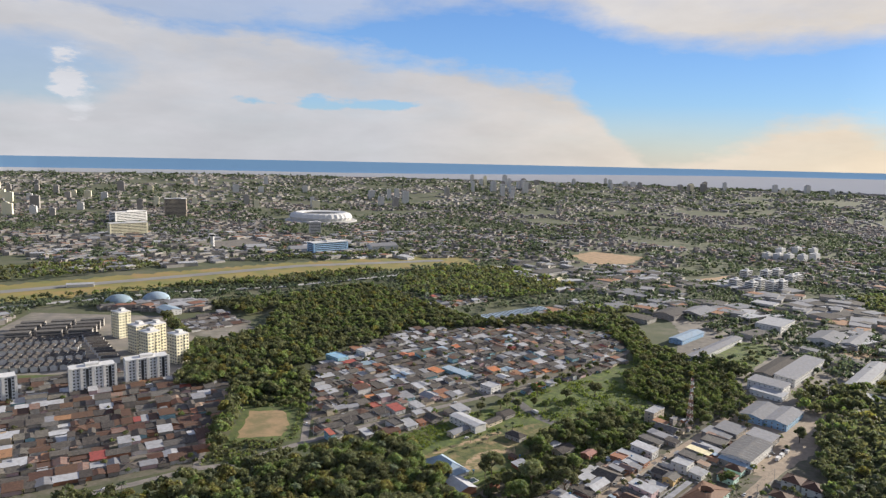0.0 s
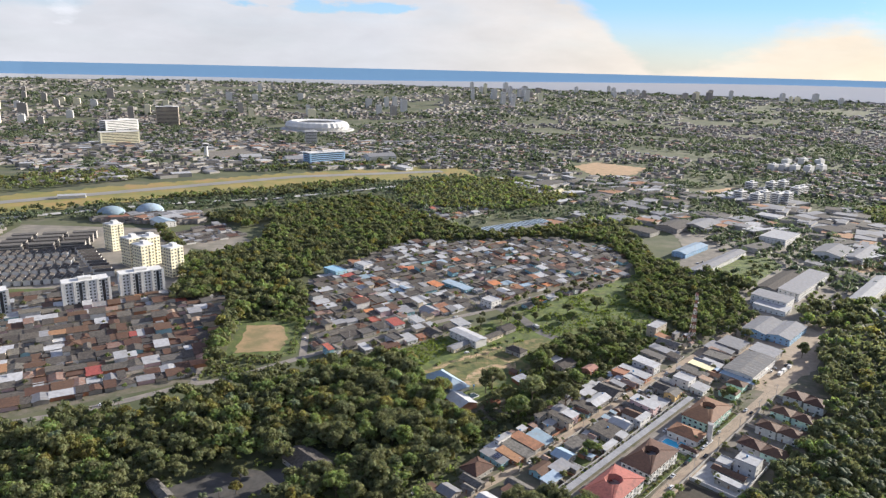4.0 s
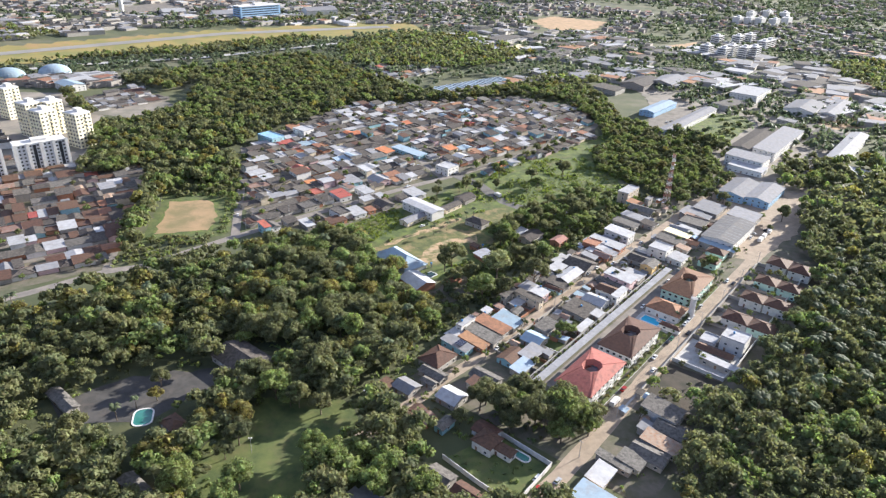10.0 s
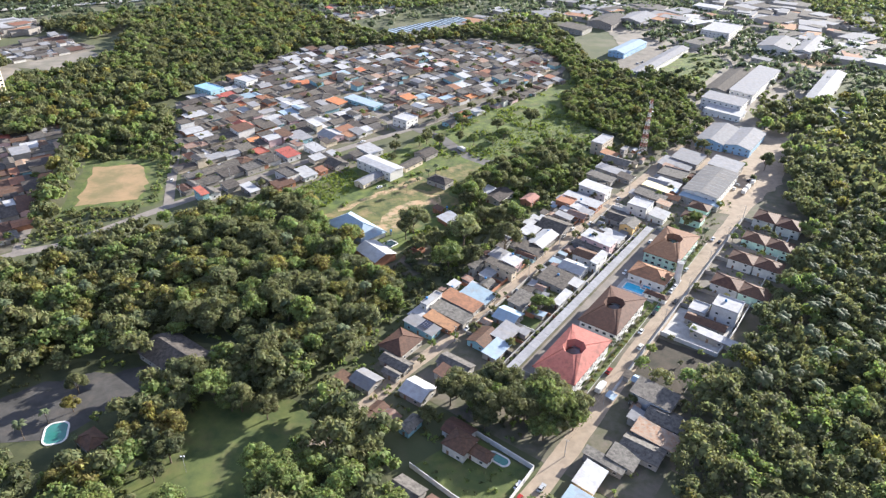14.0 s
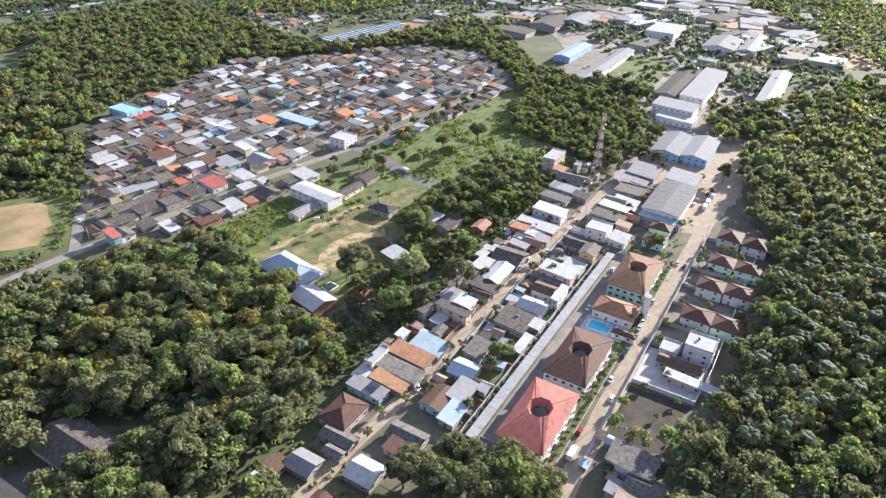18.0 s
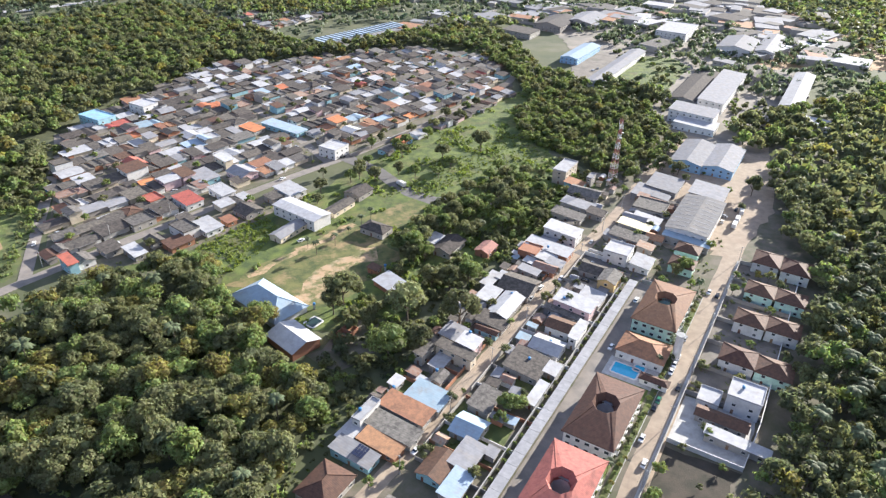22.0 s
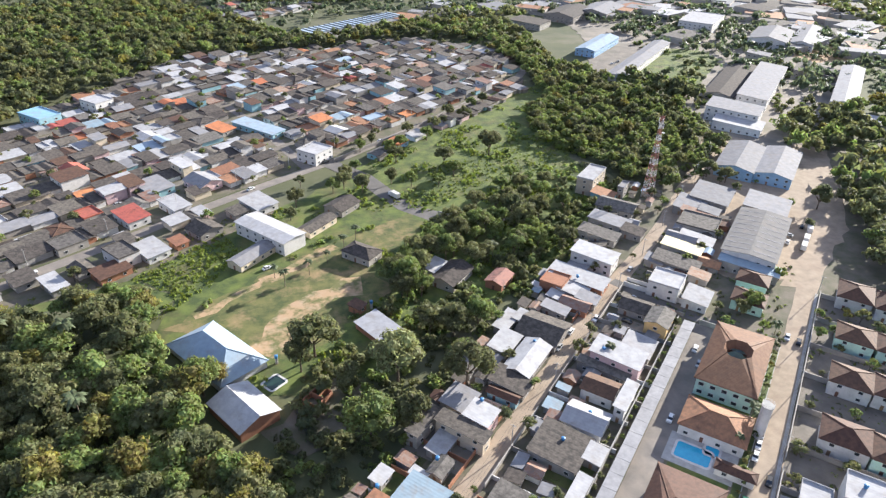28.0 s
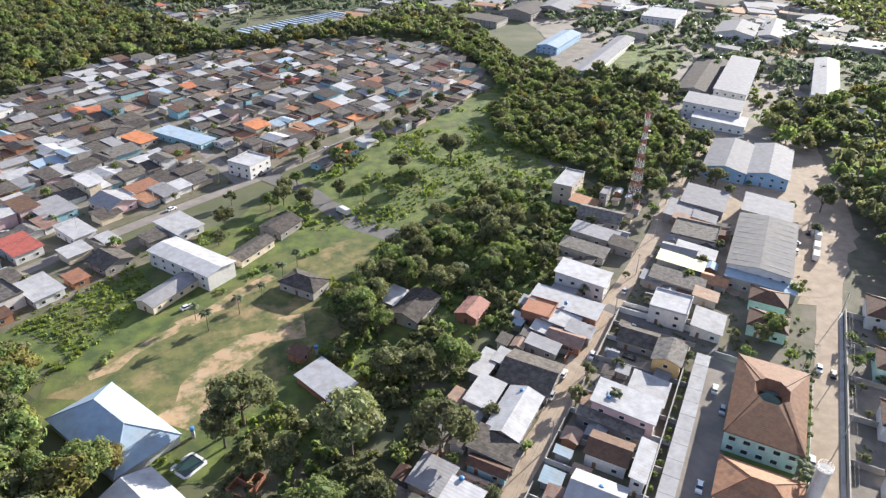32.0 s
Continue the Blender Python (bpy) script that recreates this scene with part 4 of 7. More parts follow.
PLACED = []
for table, group in ((ROAD_WEST, "houses along the dirt street"), (ROAD_WEST_NEAR, "houses along the dirt street"), (SHANTY, "small houses among the trees"), (ROAD_EAST_FAR, "houses along the dirt street"),
                     (ROAD_EAST_NEAR, "houses along the dirt street"), (TOWNHOUSES, "brown-roofed town houses"), (LOWER_EAST, "houses east of the paved street"), (FACTORY, "halls and sheds of the factory"),
                     (TERRACE_FAR, "houses by the lattice mast"), (SCHOOL, "houses on the school ground"), (VILLAGE_MARKED, "village houses"), (INDUSTRY, "industrial halls"),
                     (INDUSTRY_FAR, "industrial halls"), (SOUTH, "houses of the estate"), (INFILL, "houses along the dirt street")):
    for x, y, l, w, z, kind, roof, wall in table:
        hall = "halls" in group and min(l, w) > 9
        made_house = house(x, y, l, w, z, kind, roof, wall, group=group, name="hall" if hall else "house", category="hall" if hall else "house", pitch=(0.04 if roof == "metalrib" else 0.10) if hall and kind == "g" else None)
        if roof == "metalrib":
            great_hall = made_house
        n = max(1, round(max(l, w) / min(l, w)))
        for i in range(n):
            d = ((i + 0.5) / n - 0.5) * max(l, w)
            ax = US if l > w else RS
            PLACED.append((x + ax[0] * d, y + ax[1] * d, max(l, w) / n / 2))


def yard_sheds(region, gap, seed, group):
    """Small sheds, awnings and washhouses crowded into the yards."""
    rnd_s = random.Random(seed)
    (s0, r0), (s1, r1) = region
    a = s0
    while a < s1:
        b = r0
        while b < r1:
            l, w = rnd_s.uniform(2.4, 5.5), rnd_s.uniform(2.6, 5.0)
            x, y = lot(a + rnd_s.uniform(-1.5, 1.5), b + rnd_s.uniform(-1.5, 1.5))
            roof, wall = rnd_s.choice(("grey", "metal", "white", "rust", "dark", "brown", "metal", "unpainted", "blue")), rnd_s.choice(("plaster", "brick", "white", "plaster", "concrete", "beige"))
            if rnd_s.random() < 0.62 and all(math.hypot(x - q[0], y - q[1]) > q[2] * 0.95 + 2.0 for q in PLACED):
                house(x, y, l, w, rnd_s.uniform(2.2, 3.0), rnd_s.choice("sssg"), roof, wall, turn=46.2 + rnd_s.choice((0, 180)) + rnd_s.uniform(-4, 4), windows=0, group=group, name="yard_shed", category="shed")
                PLACED.append((x, y, max(l, w) * 0.5))
            b += gap
        a += gap


yard_sheds(((300, -241), (500, -226)), 5.2, 3, "sheds in the yards")
yard_sheds(((300, -208), (452, -190)), 5.2, 4, "sheds in the yards")
yard_sheds(((464, -204), (545, -186)), 5.2, 5, "sheds in the yards")
yard_sheds(((505, -242), (560, -226)), 5.2, 6, "sheds in the yards")
yard_sheds(((300, -141), (320, -118)), 5.2, 7, "sheds in the yards")


# the three gated blocks, each with a hipped roof round an eight-sided court
def block(x, y, l, w, z, roof, wall, label):
    e = empty("apartment_block", pose(x, y, 0, 0, 0, 46.2), label, "apartment block", "gated blocks")
    a, b = l - 1.6, w - 1.6
    s = Solid()
    hole = 3.6
    # four wings round the court
    s.box(0, (b / 2 + hole) / 2, z / 2, a, b / 2 - hole, z)
    s.box(0, -(b / 2 + hole) / 2, z / 2, a, b / 2 - hole, z)
    s.box((a / 2 + hole) / 2, 0, z / 2, a / 2 - hole, 2 * hole, z)
    s.box(-(a / 2 + hole) / 2, 0, z / 2, a / 2 - hole, 2 * hole, z)
    s.done("wall", W[wall], e)
    L2, W2, t = l / 2, w / 2, 0.25
    top = z + 3.7
    o = [(-L2, -W2), (L2, -W2), (L2, W2), (-L2, W2)]
    n = 8
    rim = [(4.9 * math.cos(math.pi * (i + 0.5) / 4) * 1.15, 4.9 * math.sin(math.pi * (i + 0.5) / 4)) for i in range(n)]
    low = [(3.3 * math.cos(math.pi * (i + 0.5) / 4) * 1.15, 3.3 * math.sin(math.pi * (i + 0.5) / 4)) for i in range(n)]
    s = Solid()
    vs = [(px, py, z) for px, py in o] + [(px, py, z + t) for px, py in o] + [(px, py, top) for px, py in rim] + [(px, py, z + 1.1) for px, py in low]
    fs = [(0, 1, 5, 4), (1, 2, 6, 5), (2, 3, 7, 6), (3, 0, 4, 7)]
    # rim i at angle 22.5 + 45 i: 0,7 face +x; 1,2 face +y; 3,4 face -x; 5,6 face -y
    fs += [(4, 5, 8 + 6, 8 + 5), (5, 8 + 7, 8 + 6), (5, 6, 8 + 0, 8 + 7), (6, 8 + 1, 8 + 0), (6, 7, 8 + 2, 8 + 1), (7, 8 + 3, 8 + 2), (7, 4, 8 + 4, 8 + 3), (4, 8 + 5, 8 + 4)]
    fs += [(8 + i, 8 + (i + 1) % n, 16 + (i + 1) % n, 16 + i) for i in range(n)]
    s.add(vs, fs)
    s.add([(px, py, z - 0.02) for px, py in o] + [(px * 0.98, py * 0.98, z - 0.02) for px, py in low], [(1, 0, 4 + 5, 4 + 6), (1, 4 + 6, 4 + 7), (2, 1, 4 + 7, 4 + 0), (2, 4 + 0, 4 + 1), (3, 2, 4 + 1, 4 + 2), (3, 4 + 2, 4 + 3), (0, 3, 4 + 3, 4 + 4), (0, 4 + 4, 4 + 5)])
    s.done("roof", M[roof], e, "hipped tile roof with an open eight-sided court")
    caps = Solid()
    for c, r1, r2 in ((4, 4, 5), (5, 6, 7), (6, 0, 1), (7, 2, 3)):
        caps.beam(Vector(vs[c]) + Vector((0, 0, 0.05)), (Vector(vs[8 + r1]) + Vector(vs[8 + r2])) / 2 + Vector((0, 0, 0.05)), 0.3)
    caps.done("ridge_cap", M[roof], e)
    Solid().box(0, 0, 0.1, 2 * hole, 2 * hole, 0.2).done("court_floor", CONCRETE, e)
    for fl in range(2):
        zz = 1.8 + fl * 3.2
        for i in range(5):
            yy = -b / 2 + b * (i + 0.5) / 5
            add_window(e, -a / 2 - 0.03, yy, zz, -90, 1.6, 1.3, True)
        for i in range(9):
            xx = -a / 2 + a * (i + 0.5) / 9
            add_window(e, xx, -b / 2 - 0.03, zz, 0, 1.5, 1.3, True)
            if i % 2:
                bal = Solid().box(0, -0.6, -0.9, 2.2, 1.2, 0.15).box(0, -1.15, -0.4, 2.2, 0.1, 1.0).done("balcony", W["white"], e, m=pose(xx, -b / 2, zz))
    return e


block(178.6, 423.0, 36.5, 19.7, 7.0, "blockterra", "mint", "mint green two-storey apartment block with a terracotta court roof")
block(124.2, 366.8, 36.1, 19.0, 7.0, "blockbrown", "white", "white two-storey apartment block with a dark brown court roof")
block(95.6, 337.4, 36.8, 19.3, 7.0, "blockred", "white", "white two-storey apartment block with a faded red court roof")
house(157.3, 399.8, 14.3, 19.4, 4.2, "h", "terra", "white", group="gated blocks", category="pool hall", name="pool_hall")
house(152.9, 382.2, 3.8, 11.0, 2.8, "h", "brown", "white", windows=1, group="gated blocks", category="gatehouse", name="gatehouse")
for bx, by in ((178.6, 423.0), (124.2, 366.8), (95.6, 337.4)):
    for d in (-10, 0, 10):
        PLACED.append((bx + US[0] * d, by + US[1] * d, 11))
for bx, by, br in ((157, 400, 11), (147, 389, 9), (6, 464, 15), (16, 434, 10), (62, 468, 9), (15, 552, 10), (31, 538, 10), (153, 382, 5)):
    PLACED.append((bx, by, br))
VILLAGE_EDGE = [
    (-25.1, 540.4, 10.4, 13.8, 3.4, 's', 'white', 'white'), (-36.4, 537.9, 9.6, 14.0, 5.2, 'f', 'grey', 'white'), (-61.1, 553.3, 13.2, 12.0, 3.4, 'f', 'grey', 'plaster'),
    (-4.4, 556.2, 12.0, 12.2, 3.1, 'g', 'dark', 'plaster'), (19.2, 577.8, 12.0, 15.4, 3.4, 's', 'white', 'white'), (-38.4, 526.0, 13.4, 9.0, 3.0, 's', 'brown', 'brick'),
    (-58.3, 519.8, 6.5, 12.0, 3.1, 's', 'white', 'plaster'), (9.6, 570.8, 8.2, 7.8, 3.0, 's', 'dark', 'plaster'), (-37.9, 573.3, 10.8, 14.6, 4.0, 's', 'redtile', 'white'),
    (-57.6, 579.0, 9.2, 10.6, 3.6, 'f', 'redtile', 'plaster'), (-19.9, 582.5, 9.0, 14.4, 3.6, 's', 'white', 'white'), (-75.1, 632.4, 9.6, 13.2, 3.8, 'g', 'redtile', 'plaster'),
    (-32.1, 605.0, 13.4, 16.0, 3.6, 's', 'metal', 'cyan'), (-8.8, 607.2, 12.8, 15.6, 3.8, 'g', 'metal', 'pink'), (-50.0, 530.0, 8.0, 9.0, 3.0, 'g', 'dark', 'plaster'),
    (-71.0, 525.5, 9.0, 10.0, 3.1, 's', 'dark', 'plaster'), (-14.5, 546.0, 6.0, 7.0, 2.8, 's', 'terra', 'brick'), (-82.0, 516.0, 9.0, 10.0, 3.1, 'g', 'grey', 'white'),
]
patch("yard", [(-90, 505), (-66, 510), (-38, 517), (-20, 532), (2, 548), (14, 562), (24, 566), (28, 584), (2, 576), (-30, 552), (-70, 526)], YARD, "trodden yards of the houses above the weeds", ragged=1.0, z=0.1)
for x, y, l, w, z, kind, roof, wall in VILLAGE_EDGE:
    house(x, y, l, w, z, kind, roof, wall, turn=38.5, windows=2, group="village houses", name="village_house")
    PLACED.append((x, y, max(l, w) / 2 - 0.5))
# ribs and roof lights on the great hall
for i in range(9):
    for sy in (-1, 1):
        Solid().box(0, 0, 0, 0.7, 9.6, 0.05).done("roof_light", M["metal"], great_hall, m=pose(-20 + i * 5, sy * 5.6, 7.68, -sy * 5.2, 0, 0))
# the two open sheds, the school hall
house(6.3, 464.0, 32, 18.0, 3.0, "h", "blue", "white", pitch=0.30, windows=0, turn=36.6 - 90, group="sheds on the school ground", category="hall", name="metal_hall")
house(16.1, 434.4, 18.0, 14.0, 4.0, "g", "white", "brick", windows=0, turn=-56, group="sheds on the school ground", category="shed", name="metal_shed")
house(62.6, 468.0, 16.0, 9.5, 3.0, "s", "white", "brick", windows=1, turn=-60, group="sheds on the school ground", category="shed", name="metal_shed")
house(24.7, 545.0, 32.0, 12.6, 6.4, "g", "white", "white", pitch=0.05, windows=2, turn=-49, group="school", category="school", name="school_building")


# ---------------------------------------------------------------- the village, row by row
def fill_rows(poly, turn, origin, depth, street, wmin, wmax, seed, palette, walls, marks=(), clear=(), group="village houses", windows=1, name="village_house", single=lambda x, y: True, joined="village"):
    rnd = random.Random(seed)
    c, s = math.cos(radians(turn)), math.sin(radians(turn))
    loc = [((x - origin[0]) * c + (y - origin[1]) * s, -(x - origin[0]) * s + (y - origin[1]) * c) for x, y in poly]
    b, row, made = 4.5, 0, 0
    while b < max(q[1] for q in loc):
        mid = b + depth / 2
        a = min(q[0] for q in loc) + rnd.uniform(0, 4)
        while a < max(q[0] for q in loc):
            w = rnd.uniform(wmin, wmax) * rnd.choice((0.7, 1.0, 1.1, 1.5))
            px, py = origin[0] + (a + w / 2) * c - mid * s, origin[1] + (a + w / 2) * s + mid * c
            if inside(px, py, poly) and not any(math.hypot(px - q[0], py - q[1]) < q[2] * 0.85 + w * 0.42 for q in PLACED) and not any(inside(px, py, q) for q in clear) and rnd.random() > 0.05:
                roof = rnd.choices([q[0] for q in palette], [q[1] for q in palette])[0]
                for mx, my, colour in marks:
                    if math.hypot(px - mx, py - my) < 7.5:
                        roof = colour
                z = rnd.uniform(5.0, 6.2) if rnd.random() < 0.10 else rnd.uniform(2.3, 3.3)
                kind = rnd.choices("gsfh", [4, 6, 1.6, 0.6])[0]
                dd = depth * rnd.uniform(0.65, 1.12)
                house(px + rnd.uniform(-0.6, 0.6), py + rnd.uniform(-0.6, 0.6), w - rnd.uniform(-0.2, 0.7), dd, z, kind, roof, rnd.choice(walls), turn=turn + rnd.uniform(-2, 2), windows=windows if z > 5 or made % 5 == 0 else 0, group=group, name=name, joined=None if single(px, py) else joined, pitch=rnd.uniform(0.06, 0.12) if kind in "gh" else None)
                if rnd.random() < 0.45 and z < 5:
                    # a lean-to of its own sheet against the side
                    aw, ad = w * rnd.uniform(0.35, 0.6), dd * rnd.uniform(0.3, 0.5)
                    ka, kb = rnd.uniform(-0.3, 0.3) * w, rnd.choice((-1, 1)) * (dd + ad) * 0.42
                    house(px + ka * c - kb * s, py + ka * s + kb * c, aw, ad, z - rnd.uniform(0.3, 0.8), "s", rnd.choice(("grey", "white", "dark", "metal", "unpainted", "rust")), "plaster", turn=turn + rnd.choice((0, 180)), windows=0, joined="lean_tos")
                made += 1
            a += w
        row += 1
        b += depth + (street if row % 2 == 0 else 0.6)
    return made


PALETTE = (("grey", 3.5), ("dark", 12), ("white", 4.6), ("metal", 3.0), ("terra", 1.3), ("brown", 3.0), ("rust", 1.2), ("unpainted", 6), ("redtile", 0.2), ("blue", 0.3), ("orange", 0.15))
WEST_PALETTE = (("dark", 8), ("brown", 6), ("terra", 0.8), ("rust", 1.0), ("grey", 2.2), ("white", 3.0), ("redtile", 0.2), ("unpainted", 4), ("metal", 1.2), ("orange", 0.15))
WALL_MIX = ("plaster", "plaster", "plaster", "concrete", "white", "white", "white", "beige", "beige", "brick", "pink", "cyan")
MARKS = [
    (-5, 686, 'orange'), (-75, 634, 'redtile'), (-64, 700, 'terra'), (-36, 738, 'orange'),
    (-58, 584, 'redtile'), (-39, 575, 'redtile'), (-39, 658, 'blue'), (-20, 584, 'white'),
    (21, 781, 'orange'), (-77, 703, 'blue'), (-57, 645, 'white'), (-7, 620, 'white'),
    (-94, 670, 'white'), (33, 561, 'metal'), (65, 719, 'metal'), (82, 716, 'terra'),
    (59, 681, 'orange'), (82, 684, 'terra'), (110, 625, 'white'), (73, 692, 'blue'),
    (97, 692, 'blue'), (16, 763, 'grey'), (46, 763, 'rust'), (-71, 577, 'metal'),
    (-47, 695, 'white'), (31, 713, 'white'), (-17, 683, 'metal'), (-50, 601, 'white'),
    (19, 604, 'redtile'), (-23, 609, 'blue'), (-112, 705, 'white'), (-103, 710, 'redtile'),
    (1, 770, 'blue'), (114, 753, 'white'), (128, 742, 'white'), (135, 700, 'white'),
    (102, 805, 'rust'), (121, 836, 'redtile'), (138, 828, 'white'), (51, 828, 'white'),
]

CROSS = [(50, 618), (34, 667), (14, 712), (-14, 772), (-26, 768), (2, 708), (22, 665), (38, 616)]
NEAR_ROW = [(-92, 508), (-64, 530), (-38, 550), (-12, 572), (4, 584), (12, 572), (-26, 536), (-52, 518), (-84, 500)]
NEAR_ROW_B = [(74, 634), (126, 676), (184, 734), (214, 764), (224, 750), (196, 720), (136, 662), (92, 626)]
fill_rows(NEAR_ROW, 38, (-88, 498), 10.0, 0, 6.5, 11.0, 15, PALETTE, WALL_MIX)
fill_rows(NEAR_ROW_B, 42, (80, 614), 10.0, 0, 6.5, 11.0, 16, PALETTE, WALL_MIX)
print("village", fill_rows(VILLAGE, 38.5, (-100, 512), 11.0, 6.0, 6.5, 11.0, 5, PALETTE, WALL_MIX, MARKS, [CROSS], single=lambda x, y: y - 0.35 * x < 692))
print("west", fill_rows(WEST_VILLAGE, 30, (-360, 355), 11.5, 6.0, 7.0, 11.5, 8, WEST_PALETTE, WALL_MIX, (), group="red-roofed village houses", windows=0, name="cottage", single=lambda x, y: x > -295 and y < 585, joined="west_village"))


def lanes(poly, turn, origin, first, period, label):
    """Narrow streets between the rows."""
    c, s = math.cos(radians(turn)), math.sin(radians(turn))
    for k in range(14):
        b, run = first + period * k, []
        for i in range(90):
            a = -60 + i * 6
            p = (origin[0] + a * c - b * s, origin[1] + a * s + b * c)
            if inside(*p, poly):
                run.append(p)
        if len(run) > 3:
            ribbon("road", run, 4.6, WORN, label, z=0.16 + 0.002 * k, wobble=0.35, seed=k)


lanes(VILLAGE, 38.5, (-100, 512), 30.1, 28.6, "narrow pale concrete lane between the village houses")
lanes(WEST_VILLAGE, 30, (-360, 355), 31.1, 29.6, "narrow pale concrete lane between the cottages")


# ---------------------------------------------------------------- trees
def crown_data(seed, radius, height, lumps, leaves, leaf, core_sub=1, lump=(0.26, 0.46)):
    """A crown of many leaf sprays over uneven inner masses; returns vertices and faces (quads and triangles)."""
    rs = np.random.RandomState(seed)
    cs = []
    for i in range(lumps):
        a, d = rs.uniform(0, 2 * np.pi), np.sqrt(rs.uniform(0.02, 1)) * radius * 0.72
        h = (1 - (d / radius) ** 2) * height * rs.uniform(0.35, 0.8) + height * 0.12
        cs.append((d * np.cos(a), d * np.sin(a), h, radius * rs.uniform(*lump)))
    vs, fs = [], []
    ico = [(0, 0, 1)] + [(0.894 * np.cos(k * 1.2566), 0.894 * np.sin(k * 1.2566), 0.447) for k in range(5)] + \
          [(0.894 * np.cos((k + 0.5) * 1.2566), 0.894 * np.sin((k + 0.5) * 1.2566), -0.447) for k in range(5)] + [(0, 0, -1)]
    ifs = [(0, 1 + k, 1 + (k + 1) % 5) for k in range(5)] + [(1 + k, 6 + k, 1 + (k + 1) % 5) for k in range(5)] + \
          [(1 + (k + 1) % 5, 6 + k, 6 + (k + 1) % 5) for k in range(5)] + [(11, 6 + (k + 1) % 5, 6 + k) for k in range(5)]
    for ci, (x, y, z, r) in enumerate(sorted(cs, key=lambda q: -q[3])):
        if ci < core_sub:
            n = len(vs)
            vs += [(x + q[0] * r * 0.85 * rs.uniform(0.8, 1.1), y + q[1] * r * 0.85 * rs.uniform(0.8, 1.1), z + q[2] * r * 0.7) for q in ico]
            fs += [tuple(i + n for i in q) for q in ifs]
    total = sum(c[3] ** 2 for c in cs)
    for x, y, z, r in cs:
        for _ in range(int(leaves * r * r / total) + 1):
            d = rs.normal(size=3)
            d[2] = abs(d[2]) * 1.1 - 0.25
            d /= np.linalg.norm(d)
            p = np.array((x, y, z)) + d * r * np.array((1, 1, 0.85)) * rs.uniform(0.85, 1.12)
            nrm = d + rs.normal(size=3) * 0.36
            nrm /= np.linalg.norm(nrm)
            u = np.cross(nrm, rs.normal(size=3))
            u /= np.linalg.norm(u)
            v = np.cross(nrm, u)
            s = leaf * rs.uniform(0.6, 1.3)
            n = len(vs)
            vs += [p - u * s * 0.5 - v * s * 0.3, p - u * s * 0.35 + v * s * 0.45, p + u * s * 0.6 - nrm * s * 0.15]
            fs.append((n, n + 1, n + 2))
    return np.array([tuple(q) for q in vs]), fs


def palm_data(seed, height, fronds=15, length=3.2, trunk=True):
    rs = random.Random(seed)
    s = Solid()
    if trunk:
        s.tube(0, 0, -0.3, height, 0.16, 0.10, 6)
    nt = len(s.f)
    for i in range(fronds):
        a = 2.39996 * i
        lift = rs.uniform(-0.15, 0.9)
        pts, ln = [], length * rs.uniform(0.8, 1.1)
        for k in range(6):
            t = k / 5
            rr = ln * t * (1 - 0.18 * t)
            zz = height + ln * (lift * t - (0.55 + 0.35 * lift) * t * t)
            pts.append(Vector((math.cos(a) * rr, math.sin(a) * rr, zz)))
        side = Vector((-math.sin(a), math.cos(a), 0))
        for k in range(5):
            w0, w1 = (0.12, 0.55, 0.62, 0.5, 0.32, 0.05)[k], (0.12, 0.55, 0.62, 0.5, 0.32, 0.05)[k + 1]
            d = Vector((0, 0, -0.28))
            for sg in (1, -1):
                s.add([pts[k], pts[k + 1], pts[k + 1] + side * sg * w1 + d * w1, pts[k] + side * sg * w0 + d * w0], [(0, 1, 2, 3) if sg < 0 else (3, 2, 1, 0)])
    return s, nt


def trunk_solid(h, r, seed, limbs=5, spread=2.0):
    rs = random.Random(seed)
    s = Solid()
    s.tube(0, 0, -0.4, h * 0.7, r, r * 0.6, 8)
    for i in range(limbs):
        a = 2 * math.pi * (i + rs.random() * 0.6) / limbs
        z0 = h * rs.uniform(0.45, 0.68)
        s.beam((0, 0, z0), (math.cos(a) * spread, math.sin(a) * spread, z0 + h * 0.4), r * 0.7)
    return s


def mesh_data(name, verts, faces, mats, slots=None):
    me = bpy.data.meshes.new(name)
    me.from_pydata([tuple(map(float, v)) for v in verts], [], faces)
    for mt in mats:
        me.materials.append(mt)
    if slots:
        me.polygons.foreach_set("material_index", slots)
    return me


BIG = [crown_data(10 + i, 4.8, 6.2, 22 + 4 * (i % 3), 820, 0.70, 14, (0.2, 0.36)) for i in range(5)]
FINE = [crown_data(70 + i, 4.7, 5.8, 18, 270, 0.98, 7, (0.2, 0.36)) for i in range(4)]
MID = [crown_data(30 + i, 4.6, 5.8, 9, 120, 1.6, 4) for i in range(4)]
FAR = [crown_data(50 + i, 5.0, 5.0, 4, 15, 2.6, 1) for i in range(3)]


def big_mesh(name, verts, tris, quads, mt, slots=None):
    """One mesh from arrays."""
    me = bpy.data.meshes.new(name)
    nt, nq = len(tris), len(quads)
    me.vertices.add(len(verts))
    me.vertices.foreach_set("co", np.asarray(verts, dtype=np.float32).ravel())
    me.loops.add(nt * 3 + nq * 4)
    me.loops.foreach_set("vertex_index", np.concatenate([np.asarray(tris, dtype=np.int32).ravel(), np.asarray(quads, dtype=np.int32).ravel()]))
    me.polygons.add(nt + nq)
    me.polygons.foreach_set("loop_start", np.concatenate([np.arange(nt) * 3, nt * 3 + np.arange(nq) * 4]).astype(np.int32))
    for q in (mt if isinstance(mt, (list, tuple)) else [mt]):
        me.materials.append(q)
    if slots is not None:
        me.polygons.foreach_set("material_index", np.asarray(slots, dtype=np.int32))
    me.polygons.foreach_set("use_smooth", np.zeros(nt + nq, dtype=bool))
    me.update(calc_edges=True)
    return me


